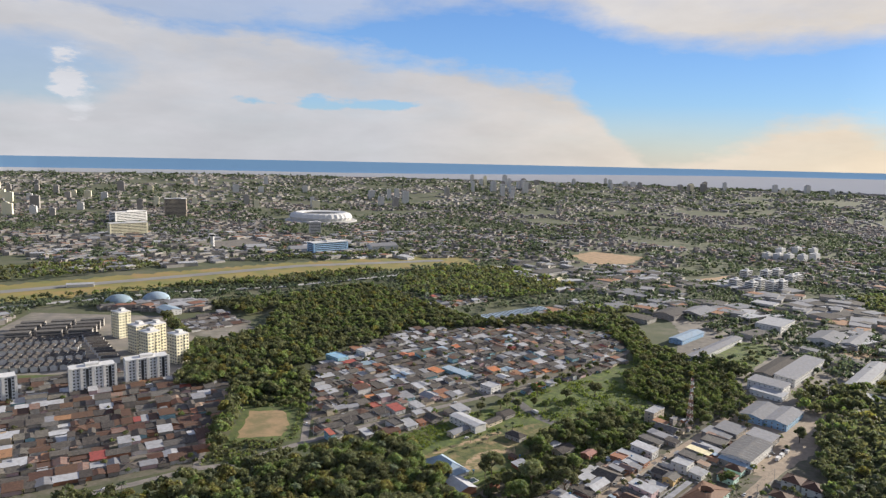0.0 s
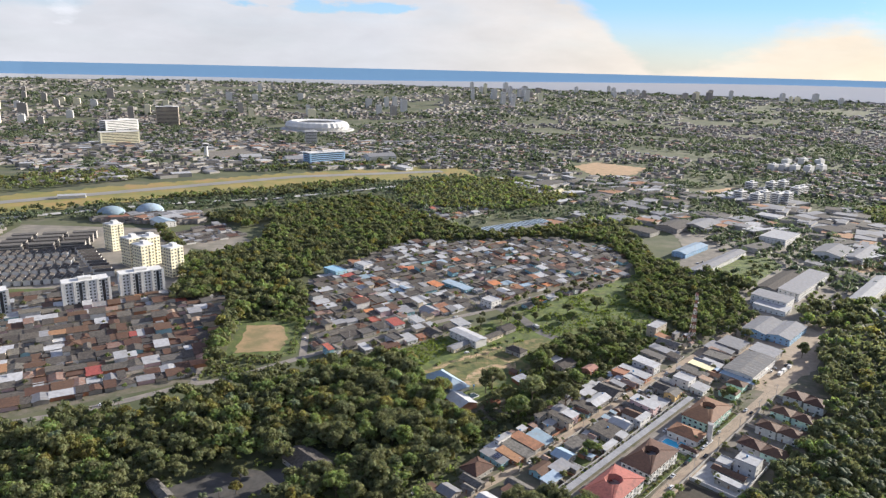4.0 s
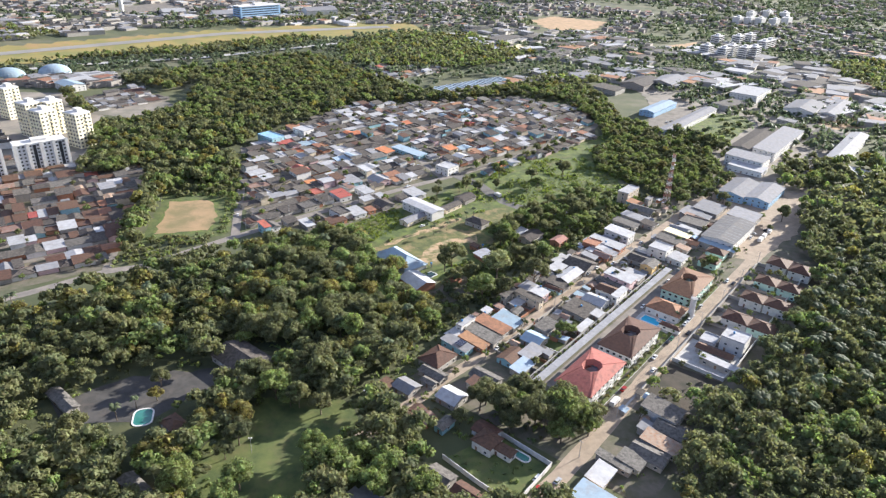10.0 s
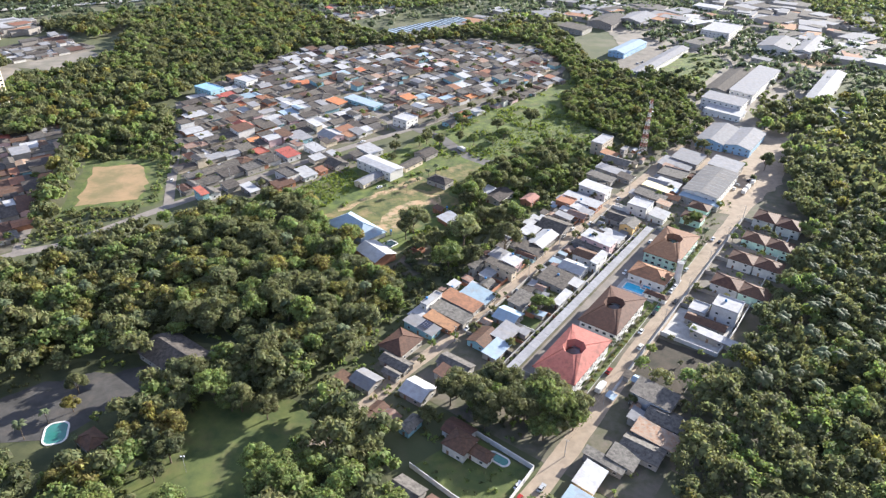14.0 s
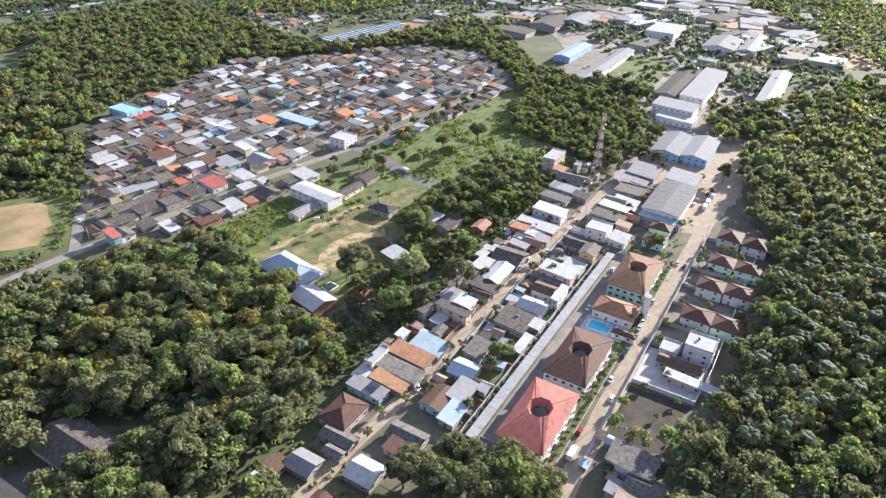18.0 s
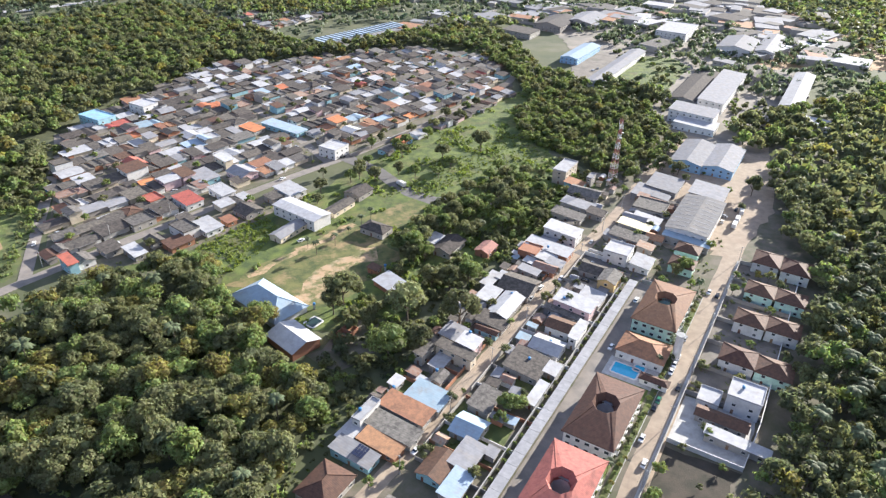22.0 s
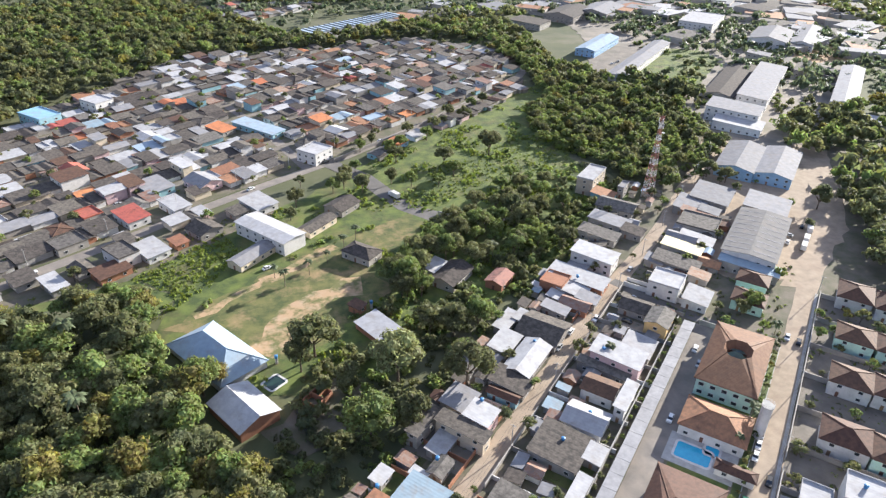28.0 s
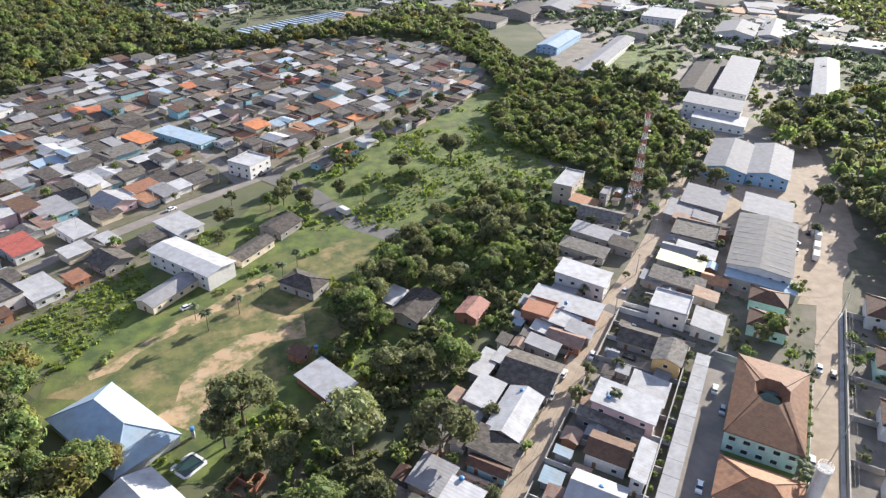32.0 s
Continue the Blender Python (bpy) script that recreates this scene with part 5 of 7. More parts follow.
def split(data):
    v, f = data
    return v, np.array([q for q in f if len(q) == 3], dtype=np.int32).reshape(-1, 3), np.array([q for q in f if len(q) == 4], dtype=np.int32).reshape(-1, 4)


BIG_S, FINE_S, MID_S, FAR_S = ([split(q) for q in k] for k in (BIG, FINE, MID, FAR))


def woods(name, spots, pool, mats, label, seed, z_of=None, weights=None):
    """Many crowns joined into one mesh. spots: x, y, height of the crown's base, size."""
    rs = np.random.RandomState(seed)
    vs, ts, qs, sl_t, sl_q, n = [], [], [], [], [], 0
    for x, y, z, size in spots:
        v, t, q = pool[rs.randint(len(pool))]
        a = rs.uniform(0, 2 * np.pi)
        c, s = np.cos(a), np.sin(a)
        k = size * np.array((rs.uniform(0.85, 1.15), rs.uniform(0.85, 1.15), rs.uniform(0.8, 1.2)))
        p = v * k
        vs.append(np.stack([p[:, 0] * c - p[:, 1] * s + x, p[:, 0] * s + p[:, 1] * c + y, p[:, 2] + z], 1))
        ts.append(t + n)
        qs.append(q + n)
        m = rs.choice(len(mats), p=weights) if len(mats) > 1 else 0
        sl_t += [m] * len(t)
        sl_q += [m] * len(q)
        n += len(v)
    if not vs:
        return None
    ob = new(name, big_mesh(name, np.concatenate(vs), np.concatenate(ts), np.concatenate(qs), mats, sl_t + sl_q))
    return tagged(ob, label, "woods", kind="stuff")


def scatter(poly, gap, seed, keep=lambda x, y: True):
    rnd = random.Random(seed)
    x0, x1 = min(p[0] for p in poly), max(p[0] for p in poly)
    y0, y1 = min(p[1] for p in poly), max(p[1] for p in poly)
    out, y, row = [], y0, 0
    while y < y1:
        x = x0 + (gap / 2 if row % 2 else 0)
        while x < x1:
            px, py = x + rnd.uniform(-gap, gap) * 0.42, y + rnd.uniform(-gap, gap) * 0.42
            if inside(px, py, poly) and keep(px, py):
                out.append((px, py))
            x += gap
        y += gap * 0.87
        row += 1
    return out


def clear_of_houses(x, y, d=2.5):
    return all(abs(x - q[0]) > q[2] + d or abs(y - q[1]) > q[2] + d or math.hypot(x - q[0], y - q[1]) > q[2] + d for q in PLACED)


rnd = random.Random(77)
WOOD_MIX = [LEAF, LEAF_GOLD, LEAF_BRIGHT]


def wood(poly, gap, seed, pool, label, weights, size=(0.6, 1.75), base=(2.5, 6.5), keep=None):
    spots = [(x, y, rnd.uniform(*base), rnd.uniform(*size)) for x, y in scatter(poly, gap, seed, keep or clear_of_houses)]
    woods("woods", spots, pool, WOOD_MIX, label, seed, weights=weights)
    return len(spots)


LAWN_CLEAR = [(-74, 292), (-55, 330), (-22, 332), (-14, 310), (-34, 264), (-66, 260)]
COURT_CLEAR = [(-152, 326), (-123, 353), (-90, 358), (-60, 372), (-44, 366), (-60, 346), (-84, 336), (-92, 304), (-108, 296), (-124, 300), (-142, 310)]
NEAR_MIX = [0.60, 0.16, 0.24]
print("near wood", wood(NEAR_WOOD, 6.8, 1, BIG_S, "dense tropical woodland canopy with golden-tipped crowns", NEAR_MIX, keep=lambda x, y: x > -80 and clear_of_houses(x, y)))
print("near wood west", wood(NEAR_WOOD, 6.8, 6, FINE_S, "dense tropical woodland canopy with golden-tipped crowns", NEAR_MIX, keep=lambda x, y: x <= -80))
print("east wood", wood(EAST_WOOD, 6.8, 2, FINE_S, "dense dark green tropical canopy beside the town houses", [0.80, 0.06, 0.14], size=(0.6, 1.6), keep=lambda x, y: x < 330 and clear_of_houses(x, y)))
print("east wood far", wood(EAST_WOOD, 8.2, 7, FAR_S, "dense dark green tropical canopy far from the street", [0.82, 0.06, 0.12], size=(0.8, 2.0), keep=lambda x, y: x >= 330 and clear_of_houses(x, y)))
print("back wood", wood(BACK_WOOD, 8.0, 3, MID_S, "dense green woodland behind the village", [0.6, 0.1, 0.3], size=(0.7, 1.5), base=(1, 4.5)))
print("ravine wood", wood(RAVINE_WOOD, 6.6, 4, FINE_S, "bright green trees in the hollow behind the mast", [0.38, 0.05, 0.57], size=(0.5, 1.4), base=(0, 3)))
print("south wood", wood(SOUTH_WOOD, 7.4, 5, FINE_S, "tall trees round the estate lawn", [0.7, 0.08, 0.22],
      keep=lambda x, y: clear_of_houses(x, y) and not inside(x, y, LAWN_CLEAR) and not inside(x, y, COURT_CLEAR)))

for poly, gap, seed in (([(-255, 610), (-206, 632), (-200, 655), (-262, 660)], 8.0, 61), ([(-262, 905), (-240, 960), (-245, 1030), (-300, 1000), (-335, 960)], 9.5, 62),
                        ([(-440, 1080), (-270, 1150), (-110, 1290), (-150, 1315), (-300, 1195), (-445, 1110)], 9, 63), ([(-60, 1085), (60, 1065), (150, 1085), (240, 1200), (150, 1370), (20, 1370), (-80, 1250)], 9.5, 64),
                        ([(176, 996), (222, 990), (300, 960), (290, 1010), (230, 1020)], 10, 65), ([(600, 660), (900, 760), (900, 1200), (700, 1150), (660, 900)], 12, 66),
                        ([(-190, 650), (-172, 668), (-138, 664), (-126, 615), (-136, 600), (-173, 594), (-192, 620)], 8, 67),
                        ([(-376, 900), (-307, 797), (-313, 789), (-368, 871)], 6, 68), ([(283, 757), (323, 685), (338, 709), (298, 752)], 6, 69),
                        ([(-820, 1030), (-640, 1170), (-540, 1290), (-640, 1360), (-900, 1150)], 13, 70), ([(-380, 1400), (-200, 1495), (-20, 1565), (60, 1590), (50, 1606), (-220, 1520), (-390, 1425)], 11, 71),
                        ([(-640, 930), (-560, 985), (-430, 1075), (-270, 1150), (-110, 1260), (-115, 1275), (-280, 1170), (-440, 1095), (-645, 950)], 13, 72),
                        ([(330, 600), (352, 640), (440, 660), (560, 700), (600, 660), (500, 640), (350, 585)], 9, 73),
                        ([(-196, 612), (-182, 520), (-168, 472), (-162, 480), (-166, 500), (-172, 575), (-180, 612)], 6.5, 91)):
    wood(poly, gap, seed, FAR_S if seed in (63, 64, 65, 66, 70, 71, 72) else MID_S, "belts of green trees between the houses", [0.62, 0.06, 0.32], size=(0.8, 1.8), base=(1.5, 4.5))

# single trees
HERO = [crown_data(110 + i, 4.8, 6.4, 26 + 4 * (i % 3), 2000, 0.50, 18, (0.2, 0.36)) for i in range(5)]
CROWNS, SMALL_CROWNS = {}, {}
for i, data in enumerate(HERO):
    for j, mt in enumerate(WOOD_MIX):
        CROWNS[i, j] = mesh_data("crown", data[0], data[1], [mt])
        SMALL_CROWNS[i, j] = mesh_data("crown", *FINE[i % 4], [mt])
TRUNKS = [trunk_solid(5.5, 0.28, i) for i in range(3)]
TRUNK_ME = [mesh_data("trunk", t.v, t.f, [BARK]) for t in TRUNKS]


def tree(x, y, size=1.0, tone=0, group="garden trees", label=None, name="tree"):
    """A broad tree; size 1 is about nine metres high and wide."""
    i = rnd.randrange(5)
    e = empty(name, pose(x, y, 0, 0, 0, rnd.uniform(0, 360)) @ Matrix.Diagonal((size, size, size * rnd.uniform(0.9, 1.15), 1)),
              label or ("round dark green tree with a dense crown", "spreading tree with golden green leaves", "bright green leafy tree")[tone], "tree", group)
    for nm, me in (("trunk", TRUNK_ME[i % 3]), ("crown", (CROWNS if size > 0.75 else SMALL_CROWNS)[i, tone])):
        ob = new(nm, me)
        ob.parent = e
        if nm == "crown":
            ob.location = (0, 0, 3.2)
    return e


VILLAGE_FRONT = [(64, 606, 0.9), (70, 612, 0.8), (76, 640, 0.9), (84, 650, 0.8), (92, 634, 1.0), (100, 640, 0.9), (108, 662, 0.9), (118, 652, 1.0), (126, 668, 1.1), (134, 676, 0.8), (140, 690, 1.0), (150, 684, 1.1), (160, 706, 0.9), (170, 712, 1.0), (56, 588, 0.9), (40, 598, 0.7), (-4, 566, 0.7), (-30, 546, 0.6), (-52, 524, 0.7)]
SINGLE = [
    (39, 459, 1.6, 0), (34, 452, 1.1, 0), (87, 434, 1.6, 0), (89, 461, 1.2, 0), (99, 464, 1.1, 2), (53, 416, 1.6, 2), (48, 439, 1.1, 0),
    (66, 418, 1.2, 0), (81, 464, 1.2, 0), (75, 490, 1.0, 0), (72, 498, 1.0, 2), (85, 503, 1.0, 0), (109, 508, 1.0, 0), (3, 446, 1.3, 2), (6, 450, 0.9, 1),
]
SINGLE_B = [
    (62, 592, 1.0, 0), (71, 586, 1.1, 0), (37, 575, 1.0, 0), (34, 562, 0.7, 0), (87, 594, 0.9, 0), (94, 621, 1.0, 0), (97, 589, 0.8, 2), (120, 613, 1.2, 0),
    (149, 623, 1.5, 0), (122, 598, 1.0, 2), (153, 515, 1.1, 0), (151, 543, 1.3, 0), (140, 535, 1.3, 0), (294, 612, 1.1, 0), (261, 574, 1.0, 0), (267, 565, 1.0, 0),
    (296, 528, 1.2, 0), (208, 455, 0.9, 2), (202, 453, 0.8, 0), (111, 586, 0.8, 2), (140, 551, 1.2, 0), (119, 534, 1.1, 0),
]
SINGLE_C = [
    (40, 319, 1.3, 0), (49, 315, 1.5, 0), (60, 324, 1.5, 0), (51, 304, 1.0, 0), (63, 308, 1.6, 0), (74, 311, 1.6, 2), (80, 305, 1.5, 0), (87, 304, 1.4, 0),
    (72, 297, 1.3, 2), (64, 321, 1.4, 0), (5, 291, 1.2, 0), (-2, 280, 1.5, 2), (-8, 312, 1.1, 0), (-4, 318, 1.0, 2), (12, 267, 1.4, 2), (11, 303, 0.8, 2), (30, 310, 0.9, 0),
]
SINGLE_D = [
    (-63, 301, 1.3, 0), (-31, 319, 1.1, 0), (-45, 325, 1.2, 2), (-106, 341, 0.9, 0), (-105, 331, 0.8, 1), (-94, 324, 0.5, 2), (-67, 293, 0.9, 0),
    (-79, 311, 1.1, 1), (-95, 291, 1.2, 1), (-58, 276, 1.4, 2), (-23, 282, 1.4, 2), (-32, 293, 1.2, 2), (-82, 280, 1.3, 2),
]
SINGLE_E = [(-52, 330, 1.5, 2), (-64, 312, 1.3, 1), (-62, 341, 1.4, 0), (-35, 349, 1.6, 0), (-28, 328, 1.2, 0), (-12, 289, 1.3, 2), (2, 309, 1.2, 0), (-29, 280, 1.4, 2), (-21, 289, 1.3, 2), (-81, 274, 1.4, 2), (-130, 306, 1.3, 0), (-114, 293, 1.2, 2), (-7, 270, 1.4, 2), (-61, 267, 1.3, 2), (-41, 324, 1.2, 0)]
for spots, group in ((SINGLE_E, "trees round the estate lawn"), (SINGLE, "trees on the school ground"), (SINGLE_B, "trees round the meadow"), (SINGLE_C, "trees by the walled garden"), (SINGLE_D, "trees round the estate lawn")):
    for x, y, size, tone in spots:
        tree(x, y, size * (1.2 if group == "trees on the school ground" else 1.08), tone, group)
for x, y in scatter([(38, 322), (60, 328), (92, 308), (84, 296), (72, 292), (58, 306), (46, 310)], 8.0, 22, clear_of_houses):
    tree(x, y, rnd.uniform(1.1, 1.7), rnd.choice((0, 0, 2)), "trees by the walled garden")
big = tree(65, 440, 2.1, 2, "trees on the school ground", "huge round pale green tree in full leaf")
for q in big.children:
    if q.name.startswith("crown"):
        q.data = mesh_data("crown", *HERO[1], [LEAF_PALE])
YARD_TREES = [(92, 379, 0.95, 2), (87, 373, 0.7, 2), (96, 379, 0.8, 2), (95, 417, 0.6, 0), (98, 400, 0.35, 2), (106, 398, 0.35, 2), (78, 392, 0.3, 2), (48, 360, 0.5, 2), (37, 355, 0.5, 2), (72, 352, 0.6, 0), (31, 345, 0.5, 0), (241, 442, 0.5, 1), (229, 435, 0.5, 2), (182, 385, 0.4, 0), (158, 353, 0.55, 2), (192, 447, 0.6, 2), (204, 442, 0.5, 2), (194, 457, 0.5, 0)]
for x, y, size, tone in YARD_TREES:
    tree(x, y, size, tone, "yard trees", name="garden_tree")
for x, y, size in VILLAGE_FRONT:
    tree(x, y, size, rnd.choice((0, 0, 2)), "trees along the village street")
for x, y in scatter(PARK_WOOD, 9.5, 21, clear_of_houses):
    tree(x, y, rnd.uniform(0.7, 1.2), rnd.choice((0, 0, 2, 2)), "trees round the meadow")
# garden trees in the yards, small ones along the drive and the verge
for poly, gap, seed, group in ((VILLAGE, 22, 31, "village trees"), ([lot(s, r) for s, r in ((290, -250), (640, -250), (640, -186), (290, -186))], 17, 32, "yard trees"),
                               ([lot(s, r) for s, r in ((300, -142), (500, -142), (500, -112), (300, -112))], 15, 33, "yard trees"), (WEST_VILLAGE, 34, 34, "village trees"),
                               ([lot(s, r) for s, r in ((500, -212), (640, -212), (600, -150), (470, -160))], 24, 35, "factory trees")):
    for x, y in scatter(poly, gap, seed, lambda x, y: clear_of_houses(x, y, 0.3)):
        tree(x, y, rnd.uniform(0.3, 0.72), rnd.choice((0, 0, 2)), group, name="garden_tree")
for i in range(34):
    x, y = lot(296 + i * 4.6, -186.6 + rnd.uniform(-0.5, 0.5))
    tree(x, y, rnd.uniform(0.16, 0.3), rnd.choice((0, 2)), "shrubs beside the carport", "small clipped green shrub beside the carport", "shrub")
for i in range(40):
    x, y = lot(292 + i * 4.2, -152.6 + rnd.uniform(-0.8, 0.8))
    tree(x, y, rnd.uniform(0.18, 0.36), rnd.choice((0, 2, 1)), "shrubs on the verge", "low green shrub on the grass verge", "shrub")

# palms
PALMS = []
for i in range(4):
    s, nt_ = palm_data(i, 7.5, 16, 3.0)
    s.s = [0] * nt_ + [1] * (len(s.f) - nt_)
    tk = [j for j, q in enumerate(s.s) if q == 0]
    trunk_f = [s.f[j] for j in tk]
    nv = max(max(q) for q in trunk_f) + 1
    PALMS.append((mesh_data("trunk", s.v[:nv], trunk_f, [BARK]), mesh_data("fronds", s.v[nv:], [tuple(k - nv for k in q) for j, q in enumerate(s.f) if s.s[j] == 1], [PALM])))


def palm(x, y, size, group, lift=0.0):
    e = empty("palm_tree", pose(x, y, lift, 0, 0, rnd.uniform(0, 360)) @ Matrix.Diagonal((size, size, size, 1)), "slender palm with drooping grey-green fronds", "palm", group)
    for nm, me in zip(("trunk", "fronds"), PALMS[rnd.randrange(4)]):
        new(nm, me).parent = e


PALM_SPOTS = scatter([(150, 300), (330, 300), (330, 520), (290, 500), (276, 446), (240, 395), (200, 350), (165, 322)], 17, 41, clear_of_houses)
for x, y in PALM_SPOTS[:70]:
    palm(x, y, rnd.uniform(1.2, 1.7), "palms in the east wood", 3.6)
for x, y in ((-112, 325), (-118, 318), (-98, 312), (-88, 300), (-72, 296), (-60, 345), (-20, 300), (26, 512), (40, 512), (48, 520), (56, 530), (62, 538), (30, 505), (139, 437), (128, 512), (119, 513), (170, 398), (172, 402),
             (160, 392), (-66, 330), (200, 432), (206, 438), (116, 345)):
    palm(x, y, rnd.uniform(0.7, 1.1), "garden palms")
for x, y in scatter(NEAR_WOOD, 42, 43):
    palm(x, y, rnd.uniform(1.3, 1.7), "palms in the near wood", 3.5)

# bushes and undergrowth
MEADOW = [(-20, 478), (-10, 506), (-30, 520), (0, 552), (40, 583), (110, 652), (190, 735), (220, 750), (195, 610), (205, 560), (150, 500), (110, 480), (60, 445), (20, 445), (8, 462)]
OPEN_STRIP = [(-10, 482), (2, 499), (40, 530), (76, 550), (84, 545), (58, 514), (62, 496), (44, 472), (30, 460)]


def meadow_bush(x, y):
    if inside(x, y, OPEN_STRIP) or not clear_of_houses(x, y, 0.5):
        return False
    return noise.noise(Vector((x * 0.055, y * 0.055, 4))) > 0.08


def bushes(poly, gap, seed, mats, weights, size, label, keep):
    spots = [(x, y, -0.5, rnd.uniform(*size)) for x, y in scatter(poly, gap, seed, keep)]
    ob = woods("bushes", spots, MID_S if size[1] > 0.85 else FAR_S, mats, label, seed, weights=weights)
    if ob:
        ob["category"] = "bushes"


bushes(MEADOW, 3.2, 51, [WEED, LEAF_BRIGHT], [0.5, 0.5], (0.14, 0.55), "bright green bushes and tall weeds on the meadow", meadow_bush)
bushes([(140, 560), (172, 592), (198, 606), (202, 585), (178, 568)], 7.0, 52, [LEAF_BRIGHT, LEAF], [0.6, 0.4], (0.3, 0.75), "dense green thicket below the mast", lambda x, y: clear_of_houses(x, y, 0.5))
bushes([(-24, 482), (-12, 506), (-30, 522), (0, 550), (14, 545), (0, 510)], 2.2, 53, [WEED], None, (0.14, 0.4), "bright green weeds beside the school", lambda x, y: clear_of_houses(x, y, 0.5))
bushes([lot(s, r) for s, r in ((290, -262), (560, -262), (560, -236), (290, -236))], 5.5, 54, [LEAF, LEAF_BRIGHT], [0.7, 0.3], (0.3, 0.9), "tangled green growth behind the houses", clear_of_houses)
bushes([(24, 404), (60, 440), (92, 470), (128, 505), (118, 515), (80, 500), (60, 478), (34, 450), (20, 425)], 6.5, 55, [LEAF, LEAF_BRIGHT], [0.75, 0.25], (0.3, 1.0), "shady growth between the sheds and the street", clear_of_houses)
bushes([(-128, 668), (-112, 560), (-122, 560), (-168, 580), (-175, 640), (-150, 690)], 6.5, 56, [LEAF, LEAF_BRIGHT], [0.6, 0.4], (0.35, 1.0), "trees and bushes round the pitch", lambda x, y: math.hypot(x + 145, y - 540) > 40)
bushes([(-160, 505), (-178, 460), (-150, 468), (-122, 495), (-120, 508)], 4.5, 57, [LEAF, LEAF_BRIGHT], [0.6, 0.4], (0.3, 0.8), "bushes between the road and the pitch", lambda x, y: True)

UNDER = lambda x, y: clear_of_houses(x, y, 1.0) and not inside(x, y, LAWN_CLEAR) and not inside(x, y, COURT_CLEAR)
bushes(NEAR_WOOD, 6.4, 58, [LEAF, LEAF_BRIGHT], [0.6, 0.4], (0.3, 0.62), "shady undergrowth below the trees", UNDER)
bushes(SOUTH_WOOD, 6.2, 59, [LEAF, LEAF_BRIGHT], [0.6, 0.4], (0.3, 0.62), "shady undergrowth below the trees", UNDER)
bushes([(-84, 500), (-24, 550), (8, 570), (26, 562), (0, 548), (-30, 522), (-40, 512)], 2.6, 60, [WEED, LEAF_BRIGHT], [0.7, 0.3], (0.06, 0.3), "weeds and bushes beside the village street", UNDER)
bushes([(24, 288), (34, 278), (46, 267), (62, 283), (48, 299), (34, 298)], 4.0, 74, [LEAF, LEAF_BRIGHT], [0.5, 0.5], (0.1, 0.32), "low bushes in the walled garden", UNDER)
bushes([(-8, 345), (16, 372), (28, 398), (40, 392), (14, 350), (30, 318), (60, 318), (74, 296), (30, 300), (10, 322)], 5.0, 75, [LEAF, LEAF_BRIGHT], [0.5, 0.5], (0.2, 0.5), "bushes between the small houses", UNDER)
bushes([(88, 268), (100, 276), (126, 300), (134, 312), (124, 320), (108, 300), (96, 288)], 5.0, 76, [LEAF, LEAF_BRIGHT], [0.6, 0.4], (0.2, 0.55), "bushes between the sheds and the wood", UNDER)
bushes([(-135, 702), (-96, 786), (-46, 872), (50, 884), (140, 908), (230, 880), (245, 835), (238, 870), (140, 900), (50, 874), (-42, 862), (-92, 780), (-130, 706)], 6.0, 77, [LEAF, LEAF_BRIGHT], [0.6, 0.4], (0.3, 0.8), "bushes along the back of the village", lambda x, y: True)
bushes([(-176, 588), (-126, 594), (-114, 580), (-112, 506), (-118, 506), (-124, 574), (-168, 578)], 4.0, 78, [LEAF, LEAF_BRIGHT], [0.6, 0.4], (0.25, 0.6), "bushes along the edge of the pitch", lambda x, y: True)
bushes(OPEN_STRIP, 2.0, 79, [WEED, LEAF_GOLD], [0.5, 0.5], (0.03, 0.11), "tufts of dry grass and weeds", lambda x, y: noise.noise(Vector((x * 0.09, y * 0.09, 7))) > -0.05)
bushes([(-82, 292), (-60, 328), (-20, 328), (-12, 310), (-32, 270), (-80, 264)], 2.6, 80, [WEED, LEAF_BRIGHT], [0.5, 0.5], (0.03, 0.10), "tufts and weeds on the estate lawn", lambda x, y: noise.noise(Vector((x * 0.06, y * 0.06, 3))) > 0.0)
bushes([(-166, 573), (-129, 571), (-122, 512), (-162, 507)], 2.4, 81, [WEED, LEAF_BRIGHT], [0.5, 0.5], (0.03, 0.10), "tufts of grass on the pitch", lambda x, y: math.hypot((x + 145) / 17, (y - 540) / 27) > 0.95)
bushes([(105, 595), (110, 570), (168, 582), (198, 612), (190, 640), (158, 638), (130, 620)], 2.8, 82, [WEED, LEAF_BRIGHT], [0.7, 0.3], (0.08, 0.32), "bright weeds and bushes in the clearing", lambda x, y: clear_of_houses(x, y, 0.5))
bushes([(297, 758), (383, 846), (412, 832), (413, 801), (343, 723)], 5.5, 83, [LEAF_BRIGHT], None, (0.06, 0.2), "weeds on the green field", lambda x, y: noise.noise(Vector((x * 0.04, y * 0.04, 5))) > 0.05)

def plot_green(x, y):
    return clear_of_houses(x, y, 0.0) and noise.noise(Vector((x * 0.08, y * 0.08, 9))) > -0.02


bushes([lot(s, r) for s, r in ((384, -142), (500, -142), (500, -115), (384, -115))], 3.0, 84, [LEAF, LEAF_BRIGHT], [0.5, 0.5], (0.08, 0.3), "hedges and bushes in the town house gardens", plot_green)
bushes([lot(s, r) for s, r in ((296, -240), (500, -240), (500, -222), (296, -222))], 3.4, 85, [LEAF, LEAF_BRIGHT], [0.5, 0.5], (0.08, 0.3), "bushes in the back yards", plot_green)
bushes([lot(s, r) for s, r in ((296, -212), (458, -212), (458, -189), (296, -189))], 3.4, 86, [LEAF, LEAF_BRIGHT], [0.5, 0.5], (0.08, 0.3), "bushes in the back yards", plot_green)
